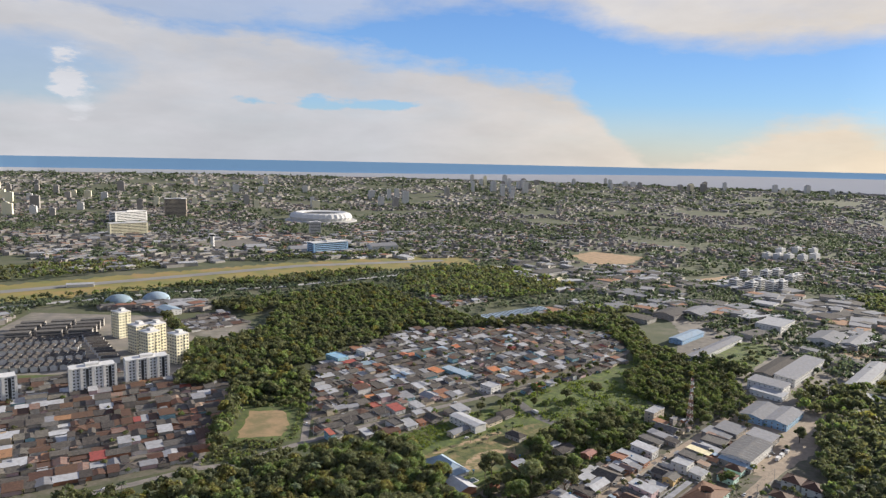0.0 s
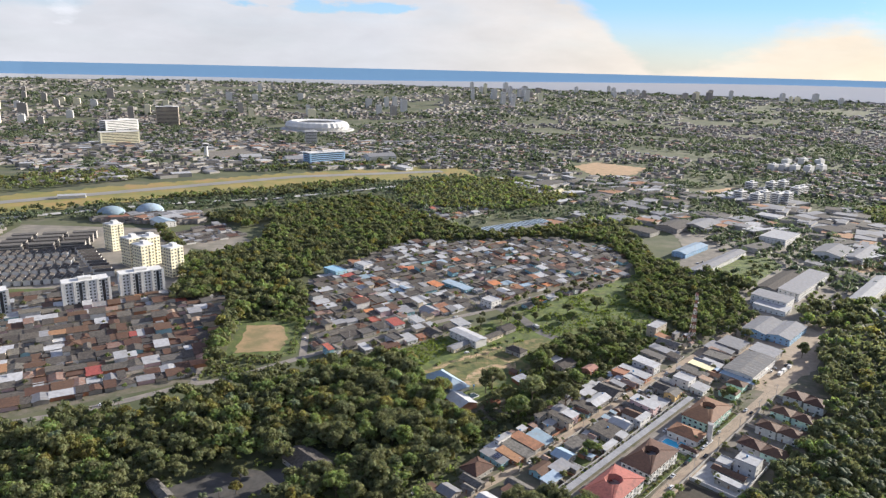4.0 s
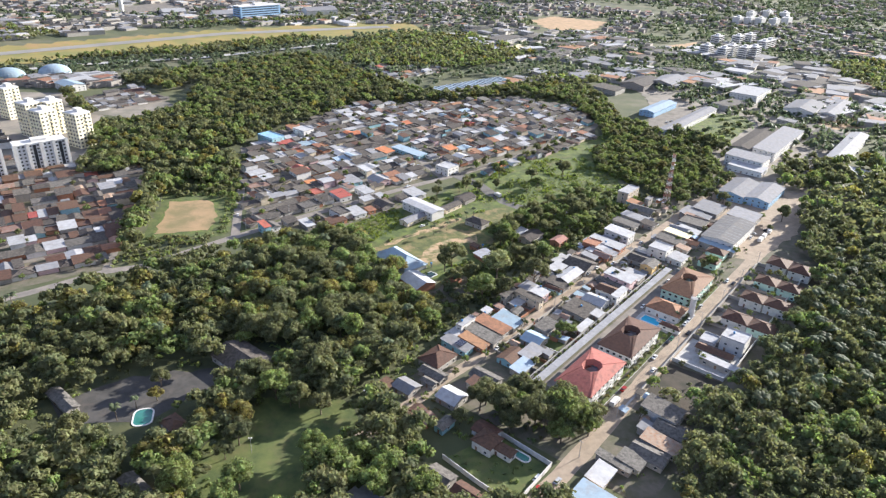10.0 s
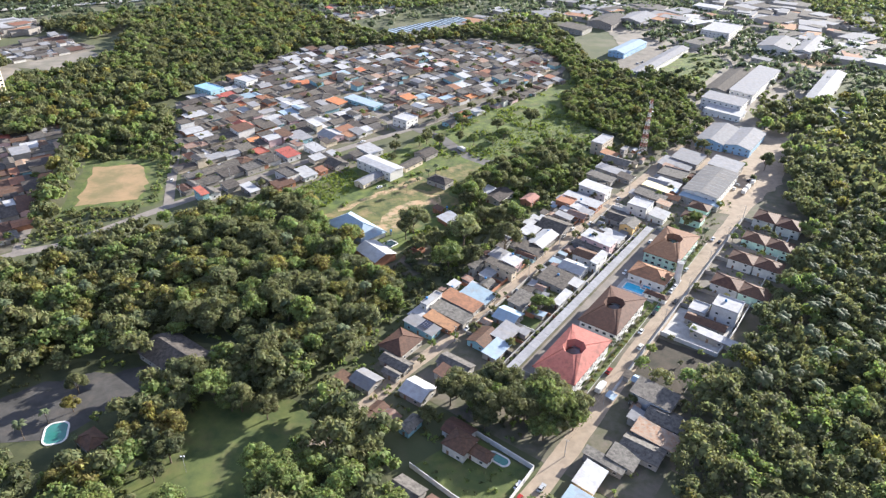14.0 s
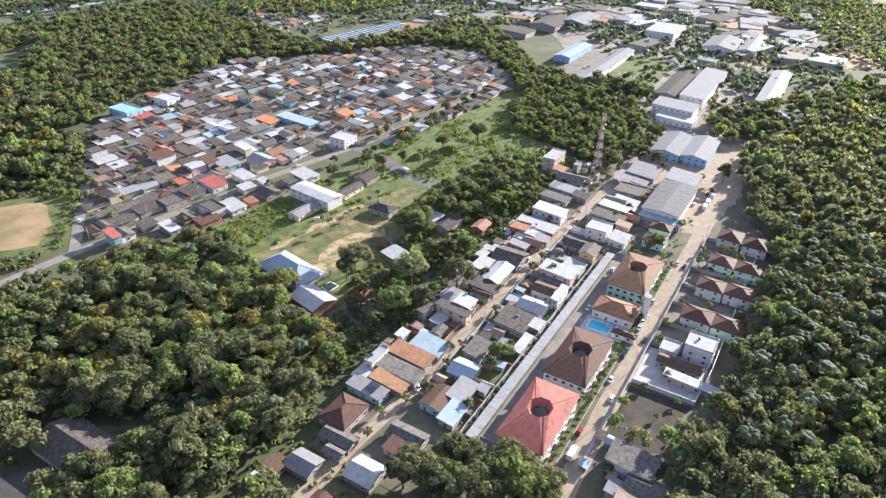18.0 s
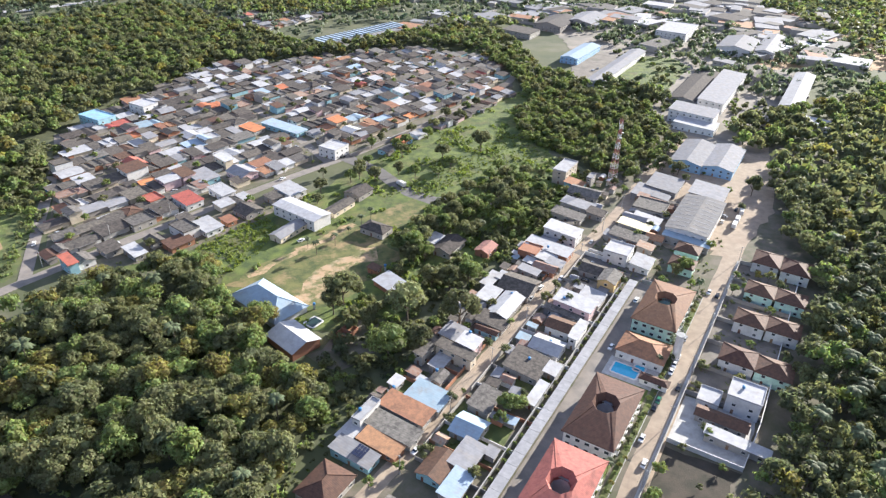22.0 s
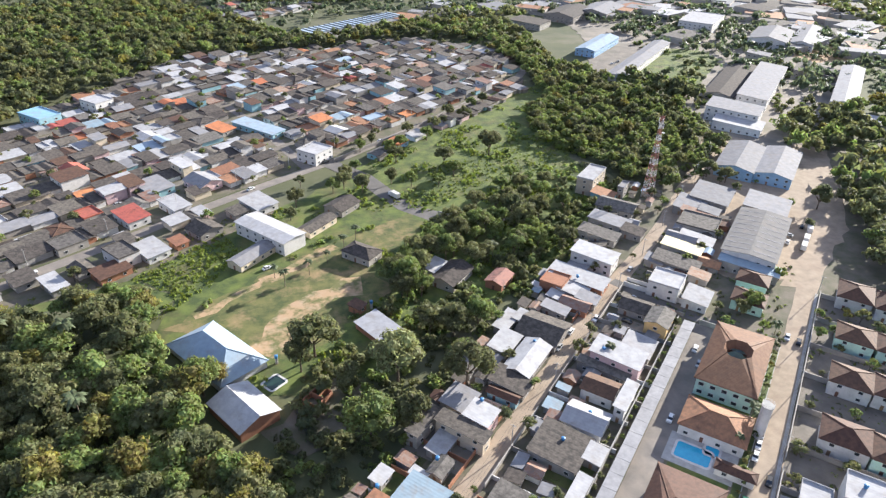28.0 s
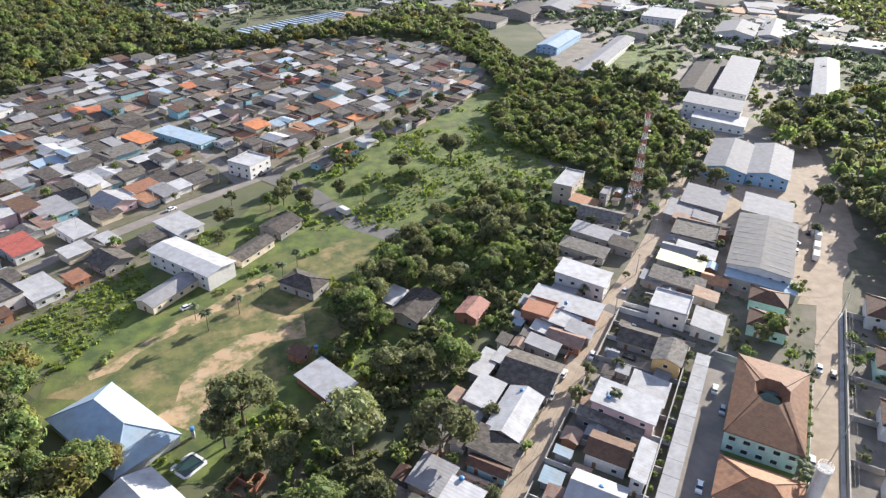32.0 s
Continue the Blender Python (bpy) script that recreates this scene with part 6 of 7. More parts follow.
bushes([lot(s, r) for s, r in ((455, -212), (520, -212), (520, -153), (455, -153))], 3.6, 87, [LEAF, LEAF_BRIGHT], [0.5, 0.5], (0.08, 0.36), "bushes between the houses and the factory", plot_green)
bushes(VILLAGE, 7.5, 88, [LEAF, LEAF_BRIGHT], [0.6, 0.4], (0.1, 0.36), "small bushes in the village yards", lambda x, y: noise.noise(Vector((x * 0.06, y * 0.06, 2))) > 0.0)
bushes(WEST_VILLAGE, 8.5, 89, [LEAF, LEAF_BRIGHT], [0.6, 0.4], (0.1, 0.36), "small bushes between the cottages", lambda x, y: noise.noise(Vector((x * 0.06, y * 0.06, 2))) > 0.0)
bushes([(330, 600), (470, 700), (640, 900), (520, 1050), (330, 960), (320, 880), (380, 800), (320, 720), (300, 650)], 9.0, 90, [LEAF, LEAF_BRIGHT], [0.6, 0.4], (0.2, 0.9), "bushes and trees between the halls", lambda x, y: clear_of_houses(x, y, 3) and noise.noise(Vector((x * 0.02, y * 0.02, 6))) > 0.08)
bushes([(203, 606), (188, 640), (190, 680), (212, 706), (236, 700), (232, 655), (222, 622)], 4.6, 93, [WEED, LEAF_BRIGHT], [0.6, 0.4], (0.4, 0.9), "bright green thicket at the edge of the hollow", lambda x, y: True)

# hedgerow of shade trees along the meadow's eastern side
for x, y in scatter([(72, 500), (90, 524), (112, 545), (120, 536), (104, 512), (90, 492), (76, 480)], 8.5, 95, clear_of_houses):
    tree(x, y, rnd.uniform(0.9, 1.4), rnd.choice((0, 0, 2)), "trees round the meadow")


# ---------------------------------------------------------------- far town, airfield, river
def far_houses(name, n, seed, region, size, mats, label, weights, mask=0.5, scale=0.004):
    """Thousands of small far roofs and walls in one mesh."""
    rs = np.random.RandomState(seed)
    vs, qs, sl, k = [], [], [], 0
    tries = 0
    while k < n and tries < n * 12:
        tries += 1
        a, d = np.arctan2(rs.uniform(region[0], region[1]), 1.0), np.sqrt(rs.uniform(region[2] ** 2, region[3] ** 2))
        x, y = d * np.sin(a), d * np.cos(a)
        if noise.noise(Vector((x * scale, y * scale, seed))) < mask or not open_land(x, y):
            continue
        w, l, h = rs.uniform(*size), rs.uniform(*size) * 1.2, rs.uniform(3, 8)
        t = rs.choice((0.8, 0.5, 1.0)) + rs.uniform(-0.1, 0.1)
        c, s = np.cos(t), np.sin(t)
        z = land(x, y)
        o = [(-l / 2, -w / 2), (l / 2, -w / 2), (l / 2, w / 2), (-l / 2, w / 2)]
        ring = [(x + p * c - q * s, y + p * s + q * c) for p, q in o]
        b = len(vs)
        vs += [(p, q, z - 1) for p, q in ring] + [(p, q, z + h) for p, q in ring]
        qs += [(b, b + 1, b + 5, b + 4), (b + 1, b + 2, b + 6, b + 5), (b + 2, b + 3, b + 7, b + 6), (b + 3, b, b + 4, b + 7), (b + 4, b + 5, b + 6, b + 7)]
        m = rs.choice(len(mats) - 1, p=weights) + 1
        sl += [0, 0, 0, 0, m]
        k += 1
    ob = new(name, big_mesh(name, np.array(vs), np.zeros((0, 3), dtype=np.int32), np.array(qs), mats, sl))
    return tagged(ob, label, "town", kind="stuff")


AIRFIELD = [(-1000, 760), (-640, 940), (-430, 1080), (-230, 1200), (-60, 1370), (80, 1440), (60, 1520), (-180, 1470), (-390, 1370), (-560, 1270), (-700, 1140), (-1000, 980)]
CLEAR_FAR = [[(300, 1440), (300, 1640), (390, 1700), (510, 1640), (430, 1470)], [(455, 1275), (480, 1330), (605, 1385), (600, 1350), (530, 1270)],
             [(-610, 1640), (-508, 1790), (-430, 1670), (-515, 1540)], AIRFIELD, BACK_WOOD, RAVINE_WOOD, VILLAGE, WEST_VILLAGE, NEAR_WOOD, EAST_WOOD]


def open_land(x, y):
    if any(inside(x, y, p) for p in CLEAR_FAR):
        return False
    if -560 < x < -225 and 600 < y < 935:
        return False
    if math.hypot(x + 425, y - 2330) < 150:
        return False
    if y < 960 and x > -230 and x < 330:
        return False
    return True


CITY_MATS = [W["plaster"], M["white"], M["metal"], M["grey"], M["dark"], M["terra"]]
far_houses("far_town", 7600, 3, (-0.75, 0.75, 1450, 3000), (7, 13), CITY_MATS, "far town of low pale houses among trees", [0.15, 0.20, 0.27, 0.24, 0.14], mask=-0.14)
far_houses("far_town", 5600, 4, (-0.75, 0.75, 3000, 4650), (9, 20), CITY_MATS, "hazy far quarter of low houses", [0.20, 0.22, 0.24, 0.2, 0.14], mask=-0.2)
far_houses("industrial_town", 330, 6, (0.10, 0.75, 960, 1500), (9, 36), CITY_MATS, "industrial sheds and houses on the flat", [0.16, 0.32, 0.24, 0.18, 0.10], mask=-0.1, scale=0.006)
far_houses("airport_town", 480, 9, (-0.62, 0.0, 1380, 2000), (9, 30), CITY_MATS, "sheds and houses behind the airfield", [0.18, 0.32, 0.22, 0.16, 0.12], mask=-0.1, scale=0.006)
far_houses("town_west", 420, 12, (-0.75, -0.36, 700, 1050), (10, 22), CITY_MATS, "houses beside the airfield", [0.22, 0.2, 0.2, 0.2, 0.18], mask=-0.05, scale=0.01)


def far_woods():
    rs = np.random.RandomState(17)
    for lo, hi, n, mask, size in ((820, 1500, 3000, -0.2, (0.8, 1.6)), (1500, 2600, 4600, -0.1, (1.1, 2.1)), (2600, 4650, 3600, -0.05, (1.6, 3.2))):
        spots, tries = [], 0
        while len(spots) < n and tries < n * 15:
            tries += 1
            a, d = np.arctan(rs.uniform(-0.78, 0.78)), np.sqrt(rs.uniform(lo * lo, hi * hi))
            x, y = d * np.sin(a), d * np.cos(a)
            if not open_land(x, y) or noise.noise(Vector((x * 0.004 + 9, y * 0.004, 2.2))) < mask:
                continue
            spots.append((x, y, land(x, y) + 1.5, rs.uniform(*size)))
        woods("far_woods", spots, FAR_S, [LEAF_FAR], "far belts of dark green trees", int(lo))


far_woods()


def tower_block(x, y, l, w, h, wall, turn, label, floors, cols, group, roofbox=True):
    e = empty("apartment_tower", pose(x, y, land(x, y), 0, 0, turn), label, "apartment tower", group)
    s = Solid().box(0, 0, h / 2, l, w, h)
    s.done("wall", W[wall], e)
    r = Solid().box(0, 0, h + 0.4, l + 0.3, w + 0.3, 0.8)
    if roofbox:
        r.box(l * 0.1, 0, h + 2.2, l * 0.35, w * 0.4, 3)
    r.done("roof", W["white"] if roofbox else M["grey"], e)
    if roofbox and cols:
        for k in range(1, floors):
            Solid().box(-l / 2 - 0.55, w * 0.22, h * k / floors + 0.5, 1.1, w * 0.3, 1.0).done("balcony", W[wall], e)
            Solid().box(l * 0.24, -w / 2 - 0.55, h * k / floors + 0.5, l * 0.3, 1.1, 1.0).done("balcony", W[wall], e)
    if floors:
        # one band of windows to a floor and side, each a row of panes set proud
        for k in range(floors):
            z = h * (k + 0.55) / floors
            if cols == 0:
                Solid().box(0, -w / 2 - 0.02, z, l * 0.92, 0.08, h / floors * 0.42).done("window_band", GLASS, e)
                Solid().box(-l / 2 - 0.02, 0, z, 0.08, w * 0.8, h / floors * 0.42).done("window_band", GLASS, e)
                continue
            for i in range(cols):
                xx = -l / 2 + l * (i + 0.5) / cols
                add_window(e, xx, -w / 2 - 0.03, z, 0, l / cols * 0.5, h / floors * 0.45)
                yy = -w / 2 + w * (i + 0.5) / cols
                add_window(e, -l / 2 - 0.03, yy, z, -90, w / cols * 0.5, h / floors * 0.45)
    return e


def slab_block(x, y, l, w, h, turn):
    """A long block: grey fields with windows between white piers and glazed stairwells."""
    e = empty("slab_block", pose(x, y, 0, 0, 0, turn), "white and grey slab block with glazed stairwells", "apartment block", "white slabs")
    Solid().box(0, 0, h / 2, l, w, h).done("wall", W["slab"], e)
    Solid().box(0, 0, h + 0.3, l + 0.3, w + 0.3, 0.6).box(0, 0, h + 1.6, l * 0.3, w * 0.5, 2.4).done("roof", W["white"], e)
    bays = 4
    for i in range(bays + 1):
        xx = -l / 2 + l * i / bays
        Solid().box(xx, -w / 2 - 0.5, h / 2 + 0.6, 2.2, 1.4, h + 1.2).done("pier", W["white"], e)
    for i in range(bays):
        xx = -l / 2 + l * (i + 0.5) / bays
        if i % 2:
            Solid().box(xx, -w / 2 - 0.15, h / 2, 2.4, 0.3, h * 0.94).done("stairwell_glazing", GLASS, e)
        for k in range(8):
            for d in ((-2.6, 2.6) if i % 2 else (-1.6, 1.6)):
                add_window(e, xx + d, -w / 2 - 0.03, h * (k + 0.55) / 8, 0, 1.5, 1.4)
    for k in range(8):
        for d in (-0.25, 0.25):
            add_window(e, -l / 2 - 0.03, d * w, h * (k + 0.55) / 8, -90, 1.6, 1.4)


for tx, ty in ((-386, 794), (-322, 742), (-338, 734), (-314, 708), (-281, 702)):
    tower_block(tx, ty, 15, 17, 31, "cream", 56, "cream-white apartment tower with rows of balconies", 9, 4, "cream towers")
for tx, ty in ((-324.5, 607.7), (-287.5, 638.7), (-392, 566)):
    slab_block(tx, ty, 38, 14, 24, 36)
for i in range(4):
    for j in range(3):
        tower_block(-494 + j * 31 + i * 2 - 6 * i, 766 + j * 11 + i * 17, 26, 10, 9, "plaster", 21, "pale three-storey terrace with shaded balconies", 3, 0, "white terraces", False)
for i in range(4):
    for j in range(9):
        house(-434 + j * 8.2 - i * 19.5, 650 + j * 2.9 + i * 29, 6.5, 9, 5, "g", "dark", "white", turn=20, windows=0, group="dark-roofed row houses", name="row_house", category="row house")
        house(-437 + j * 8.2 - i * 19.5, 661 + j * 2.9 + i * 29, 6.5, 9, 5, "g", "dark", "white", turn=20, windows=0, group="dark-roofed row houses", name="row_house", category="row house")
for i in range(10):
    house(-417 + i * 7.6, 782 - i * 10, 18, 7.5, 6, "g", "dark", "white", turn=20, windows=0, group="dark-roofed row houses", name="row_house", category="row house")
for tx, ty in ((540, 1226), (607, 1333), (559, 1202), (587, 1232), (602, 1215), (623, 1223), (671, 1283), (690, 1300), (650, 1339), (682, 1359)):
    tower_block(tx, ty, 20, 16, 17, "white", 40, "white five-storey apartment block with a dark roof box", 5, 0, "white apartment blocks")
for tx, ty in ((788, 1625), (812, 1620), (835, 1615), (864, 1607), (909, 1636), (868, 1723), (928, 1758), (960, 1738)):
    tower_block(tx, ty, 24, 16, 16, "white", 40, "hazy white five-storey apartment block", 0, 3, "white apartment blocks")


# buildings round the airfield
tower_block(-266, 1545, 90, 30, 26, "blueband", 40, "blue glazed office building behind the airfield", 6, 0, "office buildings")
tower_block(-367, 1915, 32, 24, 34, "white", 15, "white office tower near the stadium", 8, 0, "office buildings")
tower_block(-840, 1785, 95, 26, 32, "cream", 40, "cream and orange hospital slab behind trees", 8, 0, "office buildings")
tower_block(-980, 2090, 110, 30, 34, "white", 60, "white long office building on a rise", 7, 0, "office buildings")
tower_block(-920, 2310, 70, 30, 62, "unfinished", 18, "brown unfinished high-rise with open floors", 14, 0, "office buildings")
house(-590, 1082, 40, 12, 5, "g", "white", "white", turn=24, windows=0, group="industrial halls", category="hall", name="hall")
house(-330, 1560, 60, 34, 8, "g", "metal", "white", turn=30, windows=0, group="industrial halls", category="hall", name="hall")
house(-440, 1570, 46, 30, 8, "g", "white", "white", turn=30, windows=0, group="industrial halls", category="hall", name="hall")
house(-150, 1640, 70, 36, 9, "g", "metal", "white", turn=30, windows=0, group="industrial halls", category="hall", name="hall")
e = empty("control_tower", pose(-544, 1578, 0), "slim white control tower of the airfield", "control tower")
Solid().tube(0, 0, 0, 28, 4.5, 4.0, 16).done("shaft", W["white"], e)
Solid().tube(0, 0, 28, 32, 6.0, 6.6, 16).done("cab", GLASS, e)
Solid().tube(0, 0, 32, 32.8, 7.0, 7.0, 16).done("roof", W["white"], e)


def dome_hall(x, y, r, h):
    """A shell that is round at both ends, on a low ring wall."""
    e = empty("dome_hall", pose(x, y, 0, 0, 0, 25), "pale blue domed metal hall beside the airfield", "hall", "domed halls")
    n, rings, vs, fs = 28, 7, [], []
    for k in range(rings + 1):
        b = math.pi / 2 * k / rings * 0.98
        for i in range(n):
            a = 2 * math.pi * i / n
            vs.append((r * 1.15 * math.cos(a) * math.cos(b), r * 0.9 * math.sin(a) * math.cos(b), 2 + h * math.sin(b)))
    for k in range(rings):
        fs += [(k * n + i, k * n + (i + 1) % n, (k + 1) * n + (i + 1) % n, (k + 1) * n + i) for i in range(n)]
    fs.append(tuple(rings * n + i for i in range(n)))
    mesh("shell", vs, fs, M["blue"], e)
    vs = [(r * 1.15 * math.cos(2 * math.pi * i / n), r * 0.9 * math.sin(2 * math.pi * i / n), z) for z in (-0.3, 2) for i in range(n)]
    mesh("ring_wall", vs, [(i, (i + 1) % n, n + (i + 1) % n, n + i) for i in range(n)], W["white"], e)


dome_hall(-473, 968, 17, 12)
dome_hall(-429, 994, 17, 12)
def sawtooth_hall(x, y, l, w, turn, bays):
    """A long factory hall under a row of saw-toothed sheet roofs with glazed steep sides."""
    e = empty("sawtooth_hall", pose(x, y, 0, 0, 0, turn), "long hall with a saw-toothed pale blue metal roof", "hall", "industrial halls")
    Solid().box(0, 0, 2.6, l - 0.4, w - 0.4, 5.2).done("wall", W["white"], e)
    step = l / bays
    for i in range(bays):
        a = -l / 2 + i * step
        Solid().prism([(-(a + step), 5.2), (-a, 5.2), (-a, 6.5), (-(a + step), 5.4)], -w / 2, w / 2, axis="y").done("roof_bay", M["blue"], e)
        Solid().box(a - 0.02, 0, 5.9, 0.08, w * 0.96, 1.0).done("roof_light", M["white"], e)
    Solid().box(0, -w / 2 - 3.4, 4.1, l * 0.98, 6.6, 0.2).done("side_roof", M["metal"], e)
    Solid().box(0, -w / 2 - 3.4, 1.9, l * 0.96, 6.0, 4.0).done("side_wing", W["white"], e)


sawtooth_hall(107, 957, 122, 22, 36.5, 19)
for d in range(-5, 6):
    PLACED.append((107 + 11.5 * d * 0.804, 957 + 11.5 * d * 0.595, 16))
fill_rows([(-58, 1043), (-8, 1090), (59, 1090), (90, 1050), (60, 980), (20, 950), (-14, 950), (-44, 960)], 41, (-60, 930), 11, 5, 7, 11, 12, PALETTE, WALL_MIX, group="houses behind the wood", windows=0, name="cottage")

fill_rows([(-349, 864), (-304, 932), (-240, 849), (-264, 794), (-320, 813)], 41, (-350, 780), 10, 6, 7, 11, 13, (("dark", 5), ("grey", 3), ("metal", 2), ("white", 1), ("brown", 2)), ("plaster", "white"), group="houses of the walled compound", windows=0, name="cottage")

for q, nm in (("village", "village_houses"), ("west_village", "village_houses"), ("lean_tos", "lean_tos")):
    if q in STUFF:
        tagged(STUFF[q].done(nm, STUFF_MATS), "sheet-roofed lean-tos patched onto the village houses" if q == "lean_tos" else "crowd of small village houses with grey, white and rusty roofs", "houses", kind="stuff")



def far_tower(x, y, l, h, wall):
    e = empty("far_tower", pose(x, y, land(x, y), 0, 0, 20), "far pale high-rise block in the haze", "high-rise", "far high-rises")
    Solid().box(0, 0, h / 2, l, l * 0.7, h).done("wall", W[wall], e)
    Solid().box(0, 0, h + 1.5, l * 0.4, l * 0.4, 3).done("roof", W["concrete"], e)
    return e


rs_t = random.Random(4)
for n, a0, a1, d0, d1, h0, h1 in ((26, -0.60, -0.38, 2500, 3600, 35, 75), (10, -0.36, -0.18, 2600, 3900, 35, 60), (20, 0.0, 0.14, 3400, 4300, 45, 85), (10, 0.10, 0.3, 4000, 4600, 40, 60),
                                  (12, 0.33, 0.55, 4100, 4600, 45, 70), (6, -0.12, -0.04, 2900, 3300, 50, 80)):
    for _ in range(n):
        a, d = rs_t.uniform(a0, a1), rs_t.uniform(d0, d1)
        far_tower(d * math.sin(a), d * math.cos(a), rs_t.uniform(16, 30), rs_t.uniform(h0, h1) * 0.72, rs_t.choice(("white", "cream", "plaster", "white")))


def stadium(x, y, r, h):
    e = empty("stadium", pose(x, y, land(x, y)), "large white oval stadium with a ribbed shell roof", "stadium")
    n = 64
    vs, fs = [], []
    rings = ((1.0, 0.0), (1.07, 0.45), (1.0, 0.85), (0.86, 1.0), (0.66, 0.86), (0.66, 0.80), (0.9, 0.2))
    for k, (q, z) in enumerate(rings):
        for i in range(n):
            a = 2 * math.pi * i / n
            bulge = 1 + (0.012 if i % 2 else -0.012) * (1 if 0 < k < 4 else 0)
            vs.append((math.cos(a) * r * q * bulge, math.sin(a) * r * 0.86 * q * bulge, z * h))
    for k in range(len(rings) - 1):
        for i in range(n):
            fs.append((k * n + i, k * n + (i + 1) % n, (k + 1) * n + (i + 1) % n, (k + 1) * n + i))
    mesh("shell", vs, fs, W["white"], e)
    Solid().tube(0, 0, 0, 1.0, r * 0.62, r * 0.62, 32).done("pitch", LAWN, e)
    Solid().tube(0, 0, 0, h * 0.12, r * 1.25, r * 1.2, 40).done("podium", CONCRETE, e)


stadium(-425, 2330, 100, 29)


def backdrop():
    """River and far bank as upright glowing bands, beyond the last houses."""
    def band(name, r, lo, hi, mt, label, category):
        vs, fs, n = [], [], 60
        for i in range(n + 1):
            a = radians(-62 + 124 * i / n)
            for z in (lo(math.degrees(a)), hi(math.degrees(a))):
                vs.append((r * math.sin(a), r * math.cos(a), z))
        for i in range(n):
            fs.append((2 * i, 2 * i + 2, 2 * i + 3, 2 * i + 1))
        tagged(mesh(name, vs, fs, mt), label, category, kind="structure")

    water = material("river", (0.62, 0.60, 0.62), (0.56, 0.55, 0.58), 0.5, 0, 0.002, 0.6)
    bank = material("far_bank_glow", (0.10, 0.17, 0.26), (0.12, 0.20, 0.28), 0.9, 0, 0.002, 0.8)
    # both bands emit their own brightness; the bank's blue is distance haze in its colour
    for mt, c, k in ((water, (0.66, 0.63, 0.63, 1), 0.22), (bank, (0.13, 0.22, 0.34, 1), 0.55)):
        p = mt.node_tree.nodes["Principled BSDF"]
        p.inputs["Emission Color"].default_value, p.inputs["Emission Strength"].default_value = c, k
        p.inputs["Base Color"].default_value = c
    band("water", 4830, lambda a: 40.0, lambda a: 103 + 62 * smooth_step(-12, 34, a), water, "broad pale river far off, faintly glowing", "river")
    band("backdrop", 4840, lambda a: 90.0, lambda a: 187 + 0.46 * a, bank, "wooded far bank of the river, haze blue and faintly glowing", "far bank")


backdrop()


# ---------------------------------------------------------------- small things: carport, pools, walls, cars, mast, poles
def carport():
    e = empty("carport", pose(*lot(368.5, -183.0), 0, 0, 0, 46.2), "long grey flat-roofed carport on slim posts", "carport")
    n = 26
    step = 159 / n
    for i in range(n):
        x = -79.5 + (i + 0.5) * step
        Solid().box(x, 0, 2.62 + (0.012 if i % 2 else 0), step - 0.10, 4.2, 0.12).done("roof_panel", CARPORT, e)
    for i in range(n + 1):
        x = -79.5 + i * step * 0.999
        Solid().box(x, 1.9, 1.28, 0.14, 0.14, 2.56).done("post", STEEL, e)


CARPORT = material("carport_sheet", (0.31, 0.31, 0.32), (0.22, 0.22, 0.235), 0.75, 0.0, 0.5, 0.7, rnd=0.08, stain_amount=0.4, stain=(0.25, 0.25, 0.26), stain_scale=0.6)
carport()


def pool(x, y, l, w, turn, water, label, corner=0.3):
    e = empty("swimming_pool", pose(x, y, 0, 0, 0, turn), label, "pool", "pools")

    def ring(k, z):
        pts, a, b, c = [], l / 2 + k, w / 2 + k, min(l, w) * corner + max(k, 0)
        for q, (sx, sy) in enumerate(((1, 1), (-1, 1), (-1, -1), (1, -1))):
            for j in range(5):
                t = math.pi / 2 * (q + j / 4)
                pts.append((sx * (a - c) + c * math.cos(t), sy * (b - c) + c * math.sin(t), z))
        return pts
    o, i, lo = ring(0.7, 0.28), ring(0, 0.28), ring(0, 0.12)
    n = len(o)
    s = Solid().add(ring(0.7, -0.1) + o + i + lo, [(k * n + j, k * n + (j + 1) % n, (k + 1) * n + (j + 1) % n, (k + 1) * n + j) for k in range(3) for j in range(n)])
    s.done("coping", W["white"], e)
    Solid().add(ring(0.02, 0.17), [tuple(range(n))]).done("water", water, e)


pool(145.9, 392.5, 6.7, 10.1, 46.5, WATER, "bright blue rectangular swimming pool beside the pool hall", 0.12)
pool(152.1, 392.2, 3.7, 3.9, 46.5, WATER, "small bright blue paddling pool", 0.15)
pool(-107.8, 320.0, 7.5, 10.5, 10, GREENWATER, "turquoise garden pool with a white edge", 0.35)
pool(53.5, 290.0, 3.4, 8.0, 46, GREENWATER, "green oval pool in a walled garden", 0.45)
pool(25.0, 448.0, 6, 5, 40, material("tank_water", (0.02, 0.05, 0.04), (0.015, 0.035, 0.028), 0.15, spec=0.5), "empty square garden tank with greenish water", 0.1)


def wall_line(line, h, mt, label, t=0.2):
    for i in range(len(line) - 1):
        a, b = Vector(line[i]), Vector(line[i + 1])
        d = b - a
        ob = Solid().box(0, 0, h / 2 - 0.1, d.length, t, h + 0.2).box(0, 0, h + 0.03, d.length + 0.1, t + 0.12, 0.08).done("boundary_wall", mt, m=pose((a.x + b.x) / 2, (a.y + b.y) / 2, 0, 0, 0, math.degrees(math.atan2(d.y, d.x))))
        tagged(ob, label, "wall", kind="structure")


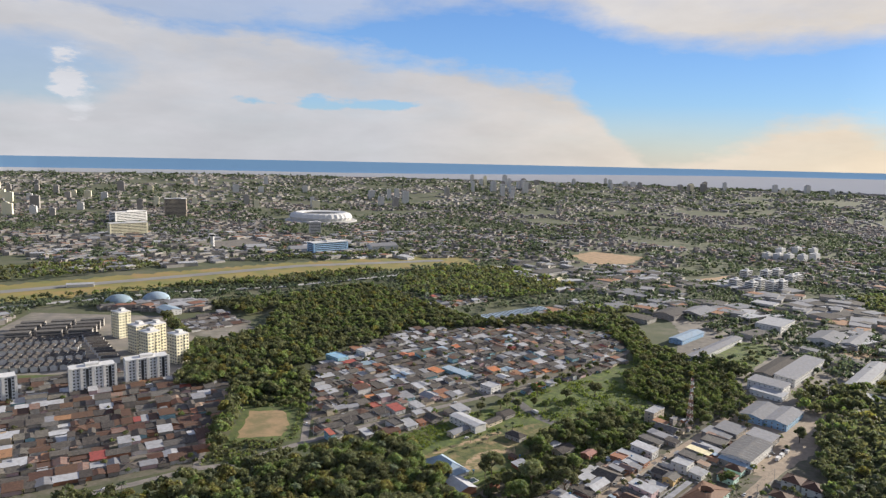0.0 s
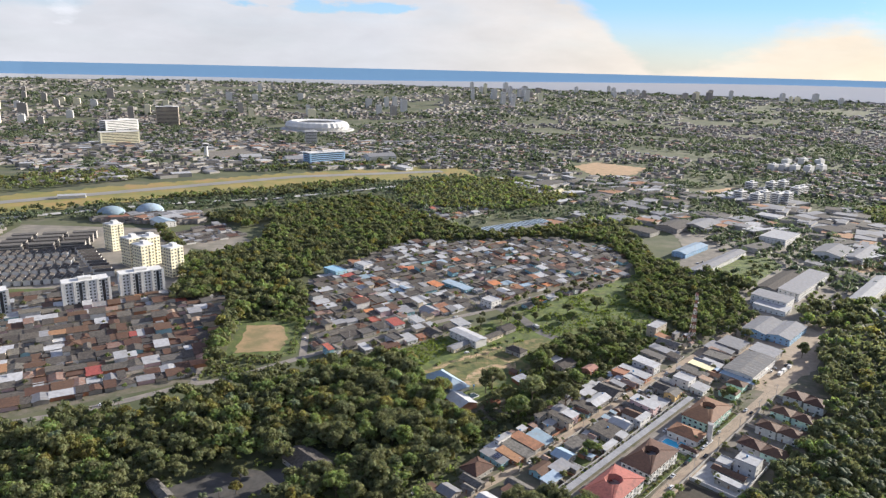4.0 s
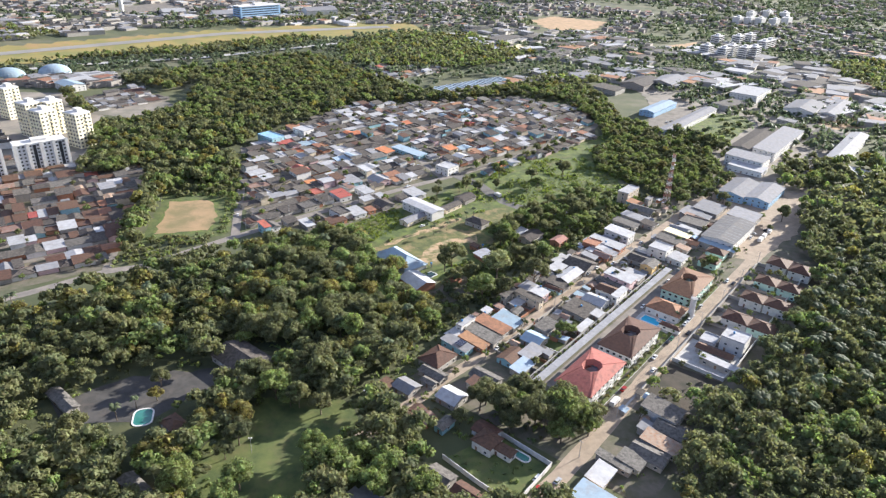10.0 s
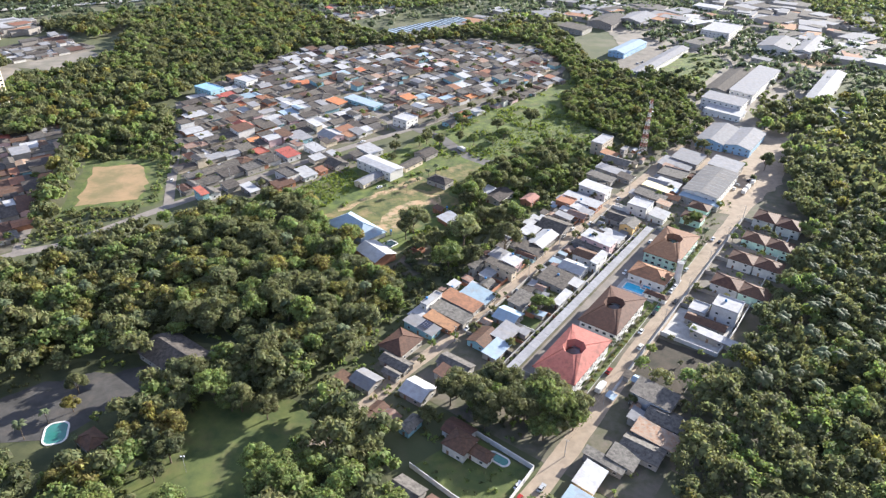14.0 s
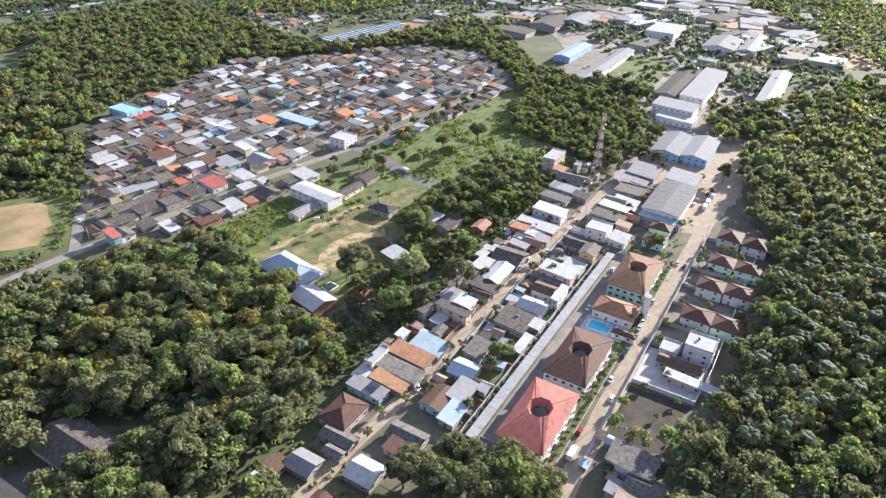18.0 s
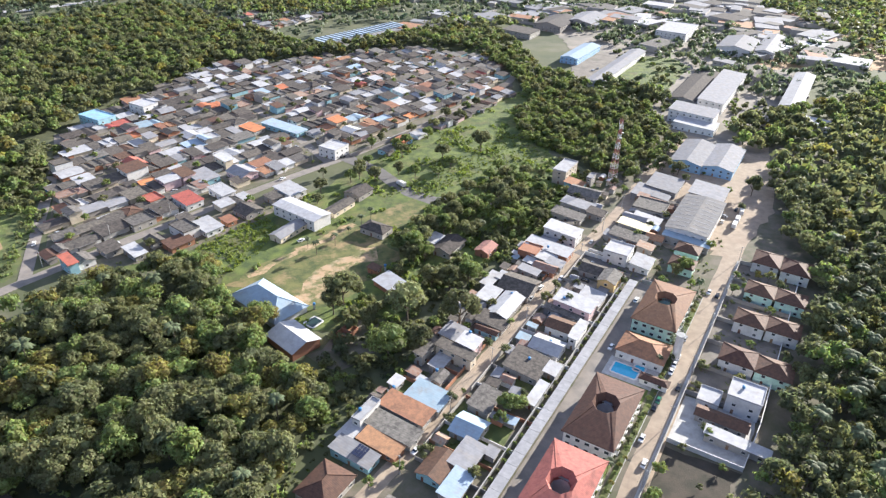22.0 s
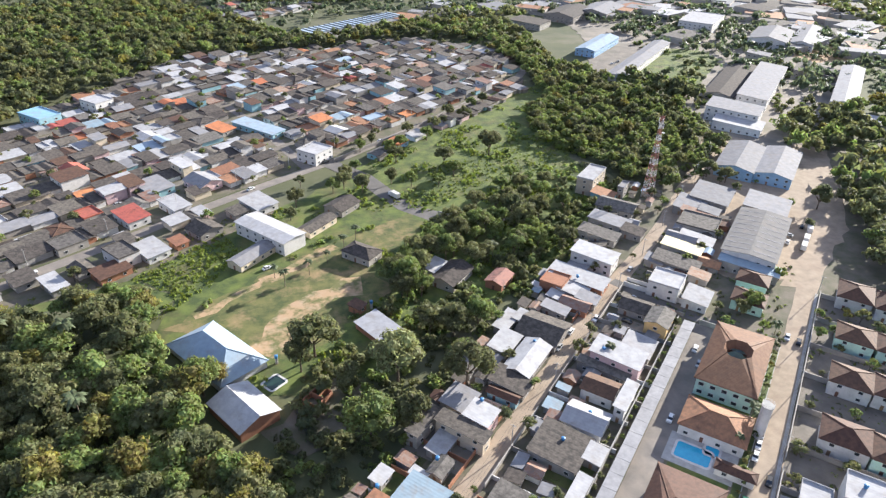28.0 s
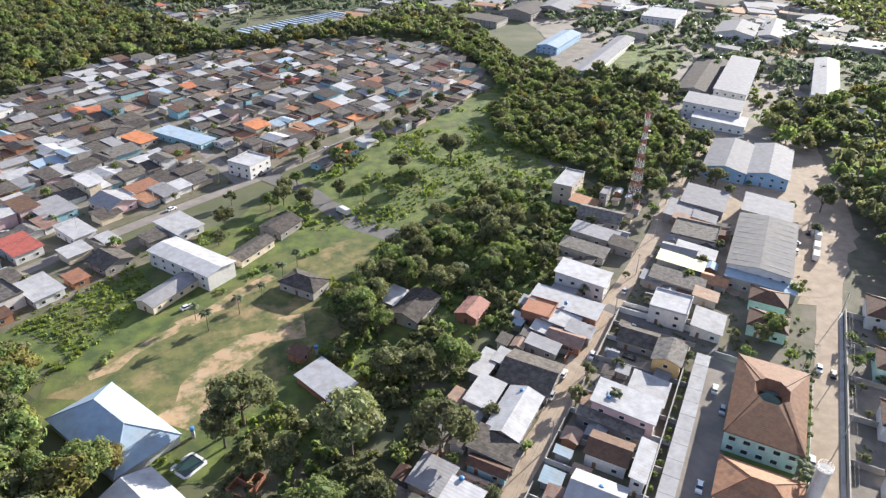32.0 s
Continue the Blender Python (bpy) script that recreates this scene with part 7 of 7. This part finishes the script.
wall_line([(21, 290), (34, 275), (46, 263), (65, 283.5), (45, 305)], 2.4, W["white"], "white rendered garden wall, stained at the foot")
wall_line([lot(290, -187.6), lot(450, -187.6)], 2.3, W["concrete"], "grey rendered boundary wall along the carport")
wall_line([lot(292, -180.2), lot(292, -156), lot(310, -156)], 2.3, W["concrete"], "grey rendered wall at the end of the drive")
wall_line([lot(452, -180), lot(452, -156)], 2.2, W["concrete"], "grey rendered wall at the head of the drive")
wall_line([lot(320, -142.6), lot(392, -142.6)], 2.2, W["plaster"], "plastered front wall along the paved street")
wall_line([lot(396, -142.6), lot(500, -142.6)], 2.2, W["plaster"], "plastered front wall of the town houses")
wall_line([lot(380, -114.5), lot(500, -114.5)], 2.5, W["white"], "white rear wall against the trees")
wall_line([lot(355, -142), lot(355, -116), lot(380, -114.5)], 2.2, W["white"], "white side wall of the plot")
wall_line([lot(462, -213), lot(462, -188)], 2.2, W["white"], "white garden wall by the lane")
for a, b in ((300, 330), (334, 372), (378, 420), (426, 458)):
    wall_line([lot(a, -221.2), lot(b, -221.2)], 1.9, W["brick"], "low brick front wall along the dirt street")
    wall_line([lot(a + 6, -213.0), lot(b + 4, -213.0)], 1.9, W["plaster"], "low plastered front wall along the dirt street")
wall_line([(60, 628), (110, 668), (172, 728)], 2.0, W["plaster"], "long grey wall along the village street")
wall_line([(104, 556), (128, 540), (140, 548)], 1.8, W["concrete"], "weathered concrete wall beside the turning place")

# walls between the plots
rw = random.Random(5)
for s in range(298, 476, 12):
    for r0, r1 in ((-221.2, -240.0), (-213.0, -188.0)):
        q = s + rw.uniform(-3, 3)
        wall_line([lot(q, r0), lot(q, r1 + rw.uniform(0, 4))], rw.uniform(1.6, 2.1), W[rw.choice(("plaster", "brick", "concrete", "white"))], "stained garden wall between two plots", 0.16)
for s in range(384, 500, 19):
    wall_line([lot(s, -142.6), lot(s, -114.5)], 2.1, W["plaster"], "plastered wall between two town house plots", 0.16)
# paved plots of the town houses and of some yards
for s0, s1, r0, r1, mt, lb in ((384, 500, -142.4, -114.7, WORN, "worn paved plots of the town houses"), (356, 383, -142, -116, CONCRETE, "pale paved plot round the white house"),
                               (308, 334, -212.8, -190, LAWN, "green garden plot"), (352, 372, -205, -189, LAWN, "green garden plot"), (455, 480, -238, -222, YARDI, "paved yard"), (398, 440, -212, -190, YARDI, "paved yard"),
                               (340, 396, -240, -222, YARDI, "paved yard"), (292, 452, -172, -155, GRASS, "rough grass round the blocks"), (309, 332, -222, -240, LAWN, "green garden plot")):
    patch("yard", [lot(s0, r0), lot(s1, r0), lot(s1, r1), lot(s0, r1)], mt, lb, ragged=0.3, z=0.102)

patch("lawn", [(22, 290), (34.5, 276.5), (46, 264.5), (63.5, 283.5), (45, 303.5)], LAWN, "shaded lawn of the walled garden", z=0.09)
# kerbs and verge of the paved street
for r0, r1, s0, s1, z, mt, nm, lb in ((-153.9, -151.6, 300, 450, 0.14, LAWN, "verge", "narrow grass verge with shrubs"), (-151.6, -151.35, 290, 455, 0.2, CONCRETE, "kerb", "worn concrete kerb"),
                                      (-144.1, -143.0, 300, 500, 0.2, CONCRETE, "pavement", "narrow raised concrete pavement")):
    c0 = lot((s0 + s1) / 2, (r0 + r1) / 2)
    tagged(Solid().box(0, 0, z / 2, s1 - s0, r1 - r0, z).done(nm, mt, m=pose(*c0, 0, 0, 0, 46.2)), lb, nm, kind="structure")
# paved pool terrace
tagged(Solid().box(0, 0, 0.07, 13, 20, 0.14).done("pavement", CONCRETE, m=pose(147.5, 391.0, 0, 0, 0, 46.2)), "pale paved terrace round the pool", "pavement", kind="structure")
tagged(Solid().box(0, 0, 0.05, 7, 9, 0.1).done("pavement", CONCRETE, m=pose(-30.3, 307.3, 0, 0, 0, 60)), "pale sandy concrete pad on the lawn", "pavement", kind="structure")


def water_tower(x, y):
    e = empty("water_tower", pose(x, y, 0), "slim white cylindrical water tower with a railed top", "water tower")
    Solid().tube(0, 0, 0, 12.4, 1.65, 1.6, 24).done("shaft", W["white"], e)
    Solid().tube(0, 0, 12.4, 12.6, 1.9, 1.9, 24).done("platform", CONCRETE, e)
    s = Solid()
    for k in range(12):
        a = 2 * math.pi * k / 12
        b = 2 * math.pi * (k + 1) / 12
        s.beam((1.8 * math.cos(a), 1.8 * math.sin(a), 12.6), (1.8 * math.cos(a), 1.8 * math.sin(a), 13.7), 0.06)
        for z in (13.15, 13.7):
            s.beam((1.8 * math.cos(a), 1.8 * math.sin(a), z), (1.8 * math.cos(b), 1.8 * math.sin(b), z), 0.05)
    s.done("railing", STEEL, e)
    s = Solid()
    for k in range(30):
        s.beam((-1.75, -0.25, 0.4 * k + 0.3), (-1.75, 0.25, 0.4 * k + 0.3), 0.04)
    s.beam((-1.75, -0.25, 0), (-1.75, -0.25, 12.6), 0.05).beam((-1.75, 0.25, 0), (-1.75, 0.25, 12.6), 0.05)
    s.done("ladder", STEEL, e)


water_tower(169.8, 395.4)
MAST_RED = material("mast_red", (0.42, 0.19, 0.15), (0.36, 0.17, 0.14), 0.7)
MAST_WHITE = material("mast_white", (0.72, 0.70, 0.66), None, 0.6)


def lattice_mast(x, y, h):
    e = empty("lattice_mast", pose(x, y, 0, 0, 0, 20), "tall red and white steel lattice mast with aerials", "mast")
    n = 14
    half = lambda z: 2.2 - 1.55 * min(1, z / (h * 0.8))
    for k in range(n):
        z0, z1 = h * k / n, h * (k + 1) / n
        a, b = half(z0), half(z1)
        paint = MAST_RED if k % 2 else MAST_WHITE
        cs = ((-1, -1), (1, -1), (1, 1), (-1, 1))
        for i in range(4):
            p, q = cs[i], cs[(i + 1) % 4]
            for nm, u, v, wd in (("leg", (p[0] * a, p[1] * a, z0), (p[0] * b, p[1] * b, z1), 0.20), ("brace", (p[0] * a, p[1] * a, z0), (q[0] * b, q[1] * b, z1), 0.11),
                                 ("brace", (q[0] * a, q[1] * a, z0), (p[0] * b, p[1] * b, z1), 0.11), ("strut", (p[0] * a, p[1] * a, z0), (q[0] * a, q[1] * a, z0), 0.11)):
                Solid().beam(u, v, wd).done(nm, paint, e)
    for k in range(6):
        a = k * 1.047
        Solid().box(1.3 * math.cos(a), 1.3 * math.sin(a), h - 2.5 - (k % 2) * 3, 0.25, 0.4, 2.2, turn=a).done("aerial", W["white"], e)
    for k in range(3):
        Solid().tube(1.2 - k * 1.1, -1.1, h - 9 - k * 3, h - 8.6 - k * 3, 0.7, 0.7, 14).done("dish", W["white"], e)


lattice_mast(215.6, 556.0, 44.4)

CAR_PAINT = {}
for nm, c in (("white", (0.75, 0.75, 0.74)), ("silver", (0.42, 0.43, 0.44)), ("black", (0.02, 0.02, 0.022)), ("red", (0.35, 0.03, 0.025)), ("green", (0.03, 0.16, 0.08))):
    CAR_PAINT[nm] = material("car_paint_" + nm, c, c, 0.25, 0.1, spec=0.6)
TYRE = material("tyre", (0.02, 0.02, 0.02), None, 0.9)


def car_parts():
    body = Solid().prism([(-0.86, 0.3), (0.86, 0.3), (0.88, 0.75), (0.80, 0.92), (-0.80, 0.92), (-0.88, 0.75)], -2.1, 2.1)
    w = [(-1.55, 0.92), (1.05, 0.92), (0.45, 1.45), (-1.25, 1.45)]
    cab = Solid()
    o = [(x, s * (0.80 if z < 1 else 0.64), z) for s in (-1, 1) for x, z in w]
    cab.add(o, [(3, 2, 1, 0)[::-1], (4, 5, 6, 7)[::-1], (0, 1, 5, 4), (1, 2, 6, 5), (2, 3, 7, 6), (3, 0, 4, 7)])
    roof = Solid().box(-0.4, 0, 1.475, 1.62, 1.22, 0.06)
    wheel = Solid()
    n = 12
    vs = [(0.32 * math.cos(2 * math.pi * i / n), y, 0.32 * math.sin(2 * math.pi * i / n)) for y in (-0.1, 0.1) for i in range(n)]
    wheel.add(vs, [(i, (i + 1) % n, n + (i + 1) % n, n + i) for i in range(n)] + [tuple(range(n))[::-1], tuple(range(n, 2 * n))])
    return body, cab, roof, wheel


CAR = car_parts()
CAR_ME = {k: mesh_data("body", CAR[0].v, CAR[0].f, [v]) for k, v in CAR_PAINT.items()}
CAB_ME = mesh_data("cabin_glass", CAR[1].v, CAR[1].f, [GLASS])
ROOF_ME = {k: mesh_data("car_roof", CAR[2].v, CAR[2].f, [v]) for k, v in CAR_PAINT.items()}
WHEEL_ME = mesh_data("wheel", CAR[3].v, CAR[3].f, [TYRE])


def car(x, y, turn, colour, z=0.13):
    e = empty("car", pose(x, y, z, 0, 0, turn), "%s parked car with dark windows" % colour, "car", "parked cars")
    for nm, me, loc in (("body", CAR_ME[colour], None), ("cabin_glass", CAB_ME, None), ("car_roof", ROOF_ME[colour], None)):
        new(nm, me).parent = e
    for sx in (-1.3, 1.3):
        for sy in (-0.8, 0.8):
            o = new("wheel", WHEEL_ME)
            o.parent, o.location = e, (sx, sy, 0.32)


for s, r, colour in ((403.5, -150.2, "white"), (398.2, -150.2, "white"), (393.0, -150.2, "white"), (373.6, -150.0, "green"), (369, -150.1, "black"), (461, -150.0, "white"), (460, -146, "black"), (351, -149.6, "white"),
                     (316, -149.9, "red"), (240, -150, "white"), (235, -147, "red"), (244, -143, "silver"), (269, -226, "white"), (264, -226.2, "silver"), (420, -219.5, "white"), (409, -219.6, "silver"), (433, -214.4, "white"),
                     (455, -219.5, "black"), (475, -214.5, "silver"), (512, -219.4, "white"), (395, -176, "white"), (427, -174.5, "silver"), (418, -151, "silver"), (385, -145.3, "black"), (340, -145.5, "white"), (303, -214.5, "white")):
    car(*lot(s, r), 46.2 if (s * 7) % 2 < 1 else 226.2, colour)
for x, y, t, colour in ((173, 437, 46, "white"), (165.8, 470.5, -58, "white"), (152, 461, 130, "white"), (156, 457, 130, "black"), (-70, 533, 38, "white"), (-20, 573, 42, "silver"), (15, 599, 40, "white"), (55, 628, 40, "black"), (90, 655, 40, "white"), (130, 689, 45, "silver"),
                        (-110, 540, 98, "white"), (-118, 596, 98, "red"), (-190, 556, 85, "white"), (-150, 465, 30, "silver"), (-220, 421, 35, "white"), (28, 640, 110, "white"), (18, 690, 112, "silver"), (60, 570, 45, "white"), (23, 520, 30, "white"),
                        (258, 500, 46, "white"), (263, 506, 136, "silver"), (268, 520, 46, "white"), (275, 512, 46, "black"), (318, 640, 46, "white"), (322, 636, 46, "white"), (326, 632, 46, "white"), (310, 800, 20, "white"), (318, 806, 60, "silver")):
    car(x, y, t, colour)


def box_truck(x, y, turn, label, cab_colour="white"):
    e = empty("box_truck", pose(x, y, 0.13, 0, 0, turn), label, "truck", "trucks")
    Solid().box(-1.0, 0, 2.05, 5.2, 2.3, 2.4).done("cargo_box", W["white"], e)
    Solid().prism([(-1.05, 0.6), (1.05, 0.6), (1.05, 1.6), (0.95, 2.3), (-0.95, 2.3), (-1.05, 1.6)], 1.75, 3.4).done("cab", CAR_PAINT[cab_colour], e)
    Solid().box(3.42, 0, 1.85, 0.06, 1.8, 0.7).done("windscreen", GLASS, e)
    Solid().box(0, 0, 0.72, 6.4, 1.0, 0.24).done("chassis", TYRE, e)
    for sx in (-2.6, 2.5):
        for sy in (-0.95, 0.95):
            o = new("wheel", WHEEL_ME)
            o.parent, o.location, o.scale = e, (sx, sy, 0.45), (1.4, 1.4, 1.4)


box_truck(103.2, 321.5, 46.2, "white box truck standing on the street")
for bx, by, bt in ((262, 494, 46), (268, 500, 46), (276, 508, 50), (318, 642, 136), (312, 648, 136)):
    box_truck(bx, by, bt, "white box truck parked on a factory yard")
box_truck(86, 578, 120, "white van parked on the turning place")


def pole(x, y, turn):
    e = empty("utility_pole", pose(x, y, 0, 0, 0, turn), "grey concrete utility pole with a crossarm", "utility pole", "utility poles")
    Solid().tube(0, 0, -0.3, 9.0, 0.16, 0.10, 8).done("shaft", CONCRETE, e)
    Solid().box(0, 0, 8.5, 0.12, 2.0, 0.14).done("crossarm", CONCRETE, e)


POLES = [[lot(292 + i * 33, -213.6) for i in range(11)], [lot(262 + i * 34, -143.4) for i in range(8)], [(-100 + i * 27, 516.5 + i * 22) for i in range(11)]]
for run in POLES:
    for x, y in run:
        pole(x, y, 46.2)
WIRE = material("wire", (0.03, 0.03, 0.03), None, 0.6)
for run in POLES:
    s = Solid()
    for (xa, ya), (xb, yb) in zip(run, run[1:]):
        for d in (-0.85, 0, 0.85):
            ox, oy = -US[1] * d, US[0] * d
            for k in range(6):
                sag = lambda t: 8.8 - 0.7 * 4 * t * (1 - t)
                t0, t1 = k / 6, (k + 1) / 6
                s.beam((xa + (xb - xa) * t0 + ox, ya + (yb - ya) * t0 + oy, sag(t0)), (xa + (xb - xa) * t1 + ox, ya + (yb - ya) * t1 + oy, sag(t1)), 0.03)
    tagged(s.done("power_lines", WIRE), "thin black power lines strung between poles", "cables", kind="stuff")


# blue and white tanks on roofs, solar panels, brick shell
TANK_BLUE = material("tank_blue", (0.06, 0.22, 0.45), None, 0.5)
for x, y, z in ((52, 396, 3.9), (38, 384, 6.6), (70, 402, 4.2), (88, 420, 6.5), (115, 447, 4.3), (136, 436, 6.6), (120, 410, 4.7), (180, 366, 8.4), (146, 483, 5.2), (26, 458, 2.4), (62, 484, 2.6), (108, 402, 4.0)):
    e = empty("water_tank", pose(x, y, z), "round blue plastic water tank", "water tank", "water tanks")
    Solid().tube(0, 0, 0, 1.0, 0.55, 0.65, 14).done("drum", TANK_BLUE, e)
    Solid().tube(0, 0, 1.0, 1.15, 0.66, 0.3, 14).done("lid", TANK_BLUE, e)
    if z < 3:
        Solid().box(0, 0, -z / 2, 0.9, 0.9, z).done("stand", CONCRETE, e)
e = empty("solar_panels", pose(36.0, 367.0, 4.35, 0, 0, 46.2), "dark blue solar panel array on a metal roof", "solar panels")
SOLAR = material("solar_glass", (0.015, 0.02, 0.05), None, 0.15, spec=0.7)
for i in range(3):
    for j in range(4):
        Solid().box((i - 1) * 1.75, (j - 1.5) * 1.1, 0.1 + j * 0.09, 1.65, 1.0, 0.05).done("panel", SOLAR, e, m=pose(0, 0, 0))


def brick_shell(x, y, l, w):
    e = empty("brick_shell", pose(x, y, 0, 0, 0, 46), "roofless unfinished red brick house shell", "unfinished house")
    for cx, cy, sx, sy in ((0, w / 2, l, 0.2), (0, -w / 2, l, 0.2), (l / 2, 0, 0.2, w - 0.2), (-l / 2, 0, 0.2, w - 0.2), (0, 0, 0.2, w - 0.2), (l / 4, -0.4, l / 2 - 0.2, 0.2)):
        Solid().box(cx, cy, 1.15, sx, sy, 2.5).done("brick_wall", W["brick"], e)


brick_shell(38.6, 437, 8, 5.5)


# stacked goods on the yards of the halls
PALE = material("pale_sheeting", (0.55, 0.53, 0.50), (0.40, 0.38, 0.35), 0.7, rnd=0.25)
WOODEN = material("pallet_wood", (0.30, 0.22, 0.14), (0.20, 0.14, 0.09), 0.85, rnd=0.2)
rp = random.Random(12)
for i in range(46):
    if i < 30:
        q, d = i % 10, i // 10
        x, y = 412 + q * 5.2 + d * 4 + rp.uniform(-1.2, 1.2), 655 + q * 5.4 - d * 4.6 + rp.uniform(-1.2, 1.2)
    else:
        x, y = lot(rp.uniform(522, 560), rp.uniform(-184, -165))
    if not clear_of_houses(x, y, 0.6):
        continue
    e = empty("goods_stack", pose(x, y, 0.12, 0, 0, 46 + rp.uniform(-8, 8)), "sheeted stack of goods on a wooden pallet", "goods", "goods on the yards")
    hh = rp.uniform(0.9, 1.9)
    Solid().box(0, 0, 0.08, 2.3, 1.9, 0.16).done("pallet", WOODEN, e)
    Solid().prism([(-0.85, 0.16), (0.85, 0.16), (0.85, 0.12 + hh), (0.7, 0.16 + hh), (-0.7, 0.16 + hh), (-0.85, 0.12 + hh)], -1.05, 1.05).done("load", PALE, e)


def lamp_post(x, y):
    e = empty("floodlight_pole", pose(x, y, 0), "slim grey pole with two floodlights", "lamp post", "floodlights")
    Solid().tube(0, 0, -0.3, 8.0, 0.10, 0.07, 8).done("pole", STEEL, e)
    Solid().box(0, 0, 7.9, 1.2, 0.1, 0.1).done("crossarm", STEEL, e)
    for d in (-0.5, 0.5):
        Solid().prism([(-0.2, 0), (0.2, -0.05), (0.2, 0.4), (-0.2, 0.35)], -0.2, 0.2).done("floodlight", FRAME, e, m=pose(d, 0, 7.95))


lamp_post(-57, 296)

# more cars along the village streets and lanes
rc = random.Random(31)
for k in range(16):
    a, b = rc.uniform(20, 190), 30.1 + 28.6 * rc.randrange(4)
    t = radians(38.5)
    x, y = -100 + a * math.cos(t) - b * math.sin(t), 512 + a * math.sin(t) + b * math.cos(t)
    if inside(x, y, VILLAGE) and clear_of_houses(x, y, 0.2):
        car(x, y, 38.5 + rc.choice((0, 180)), rc.choice(("white", "silver", "black", "red")), 0.17)
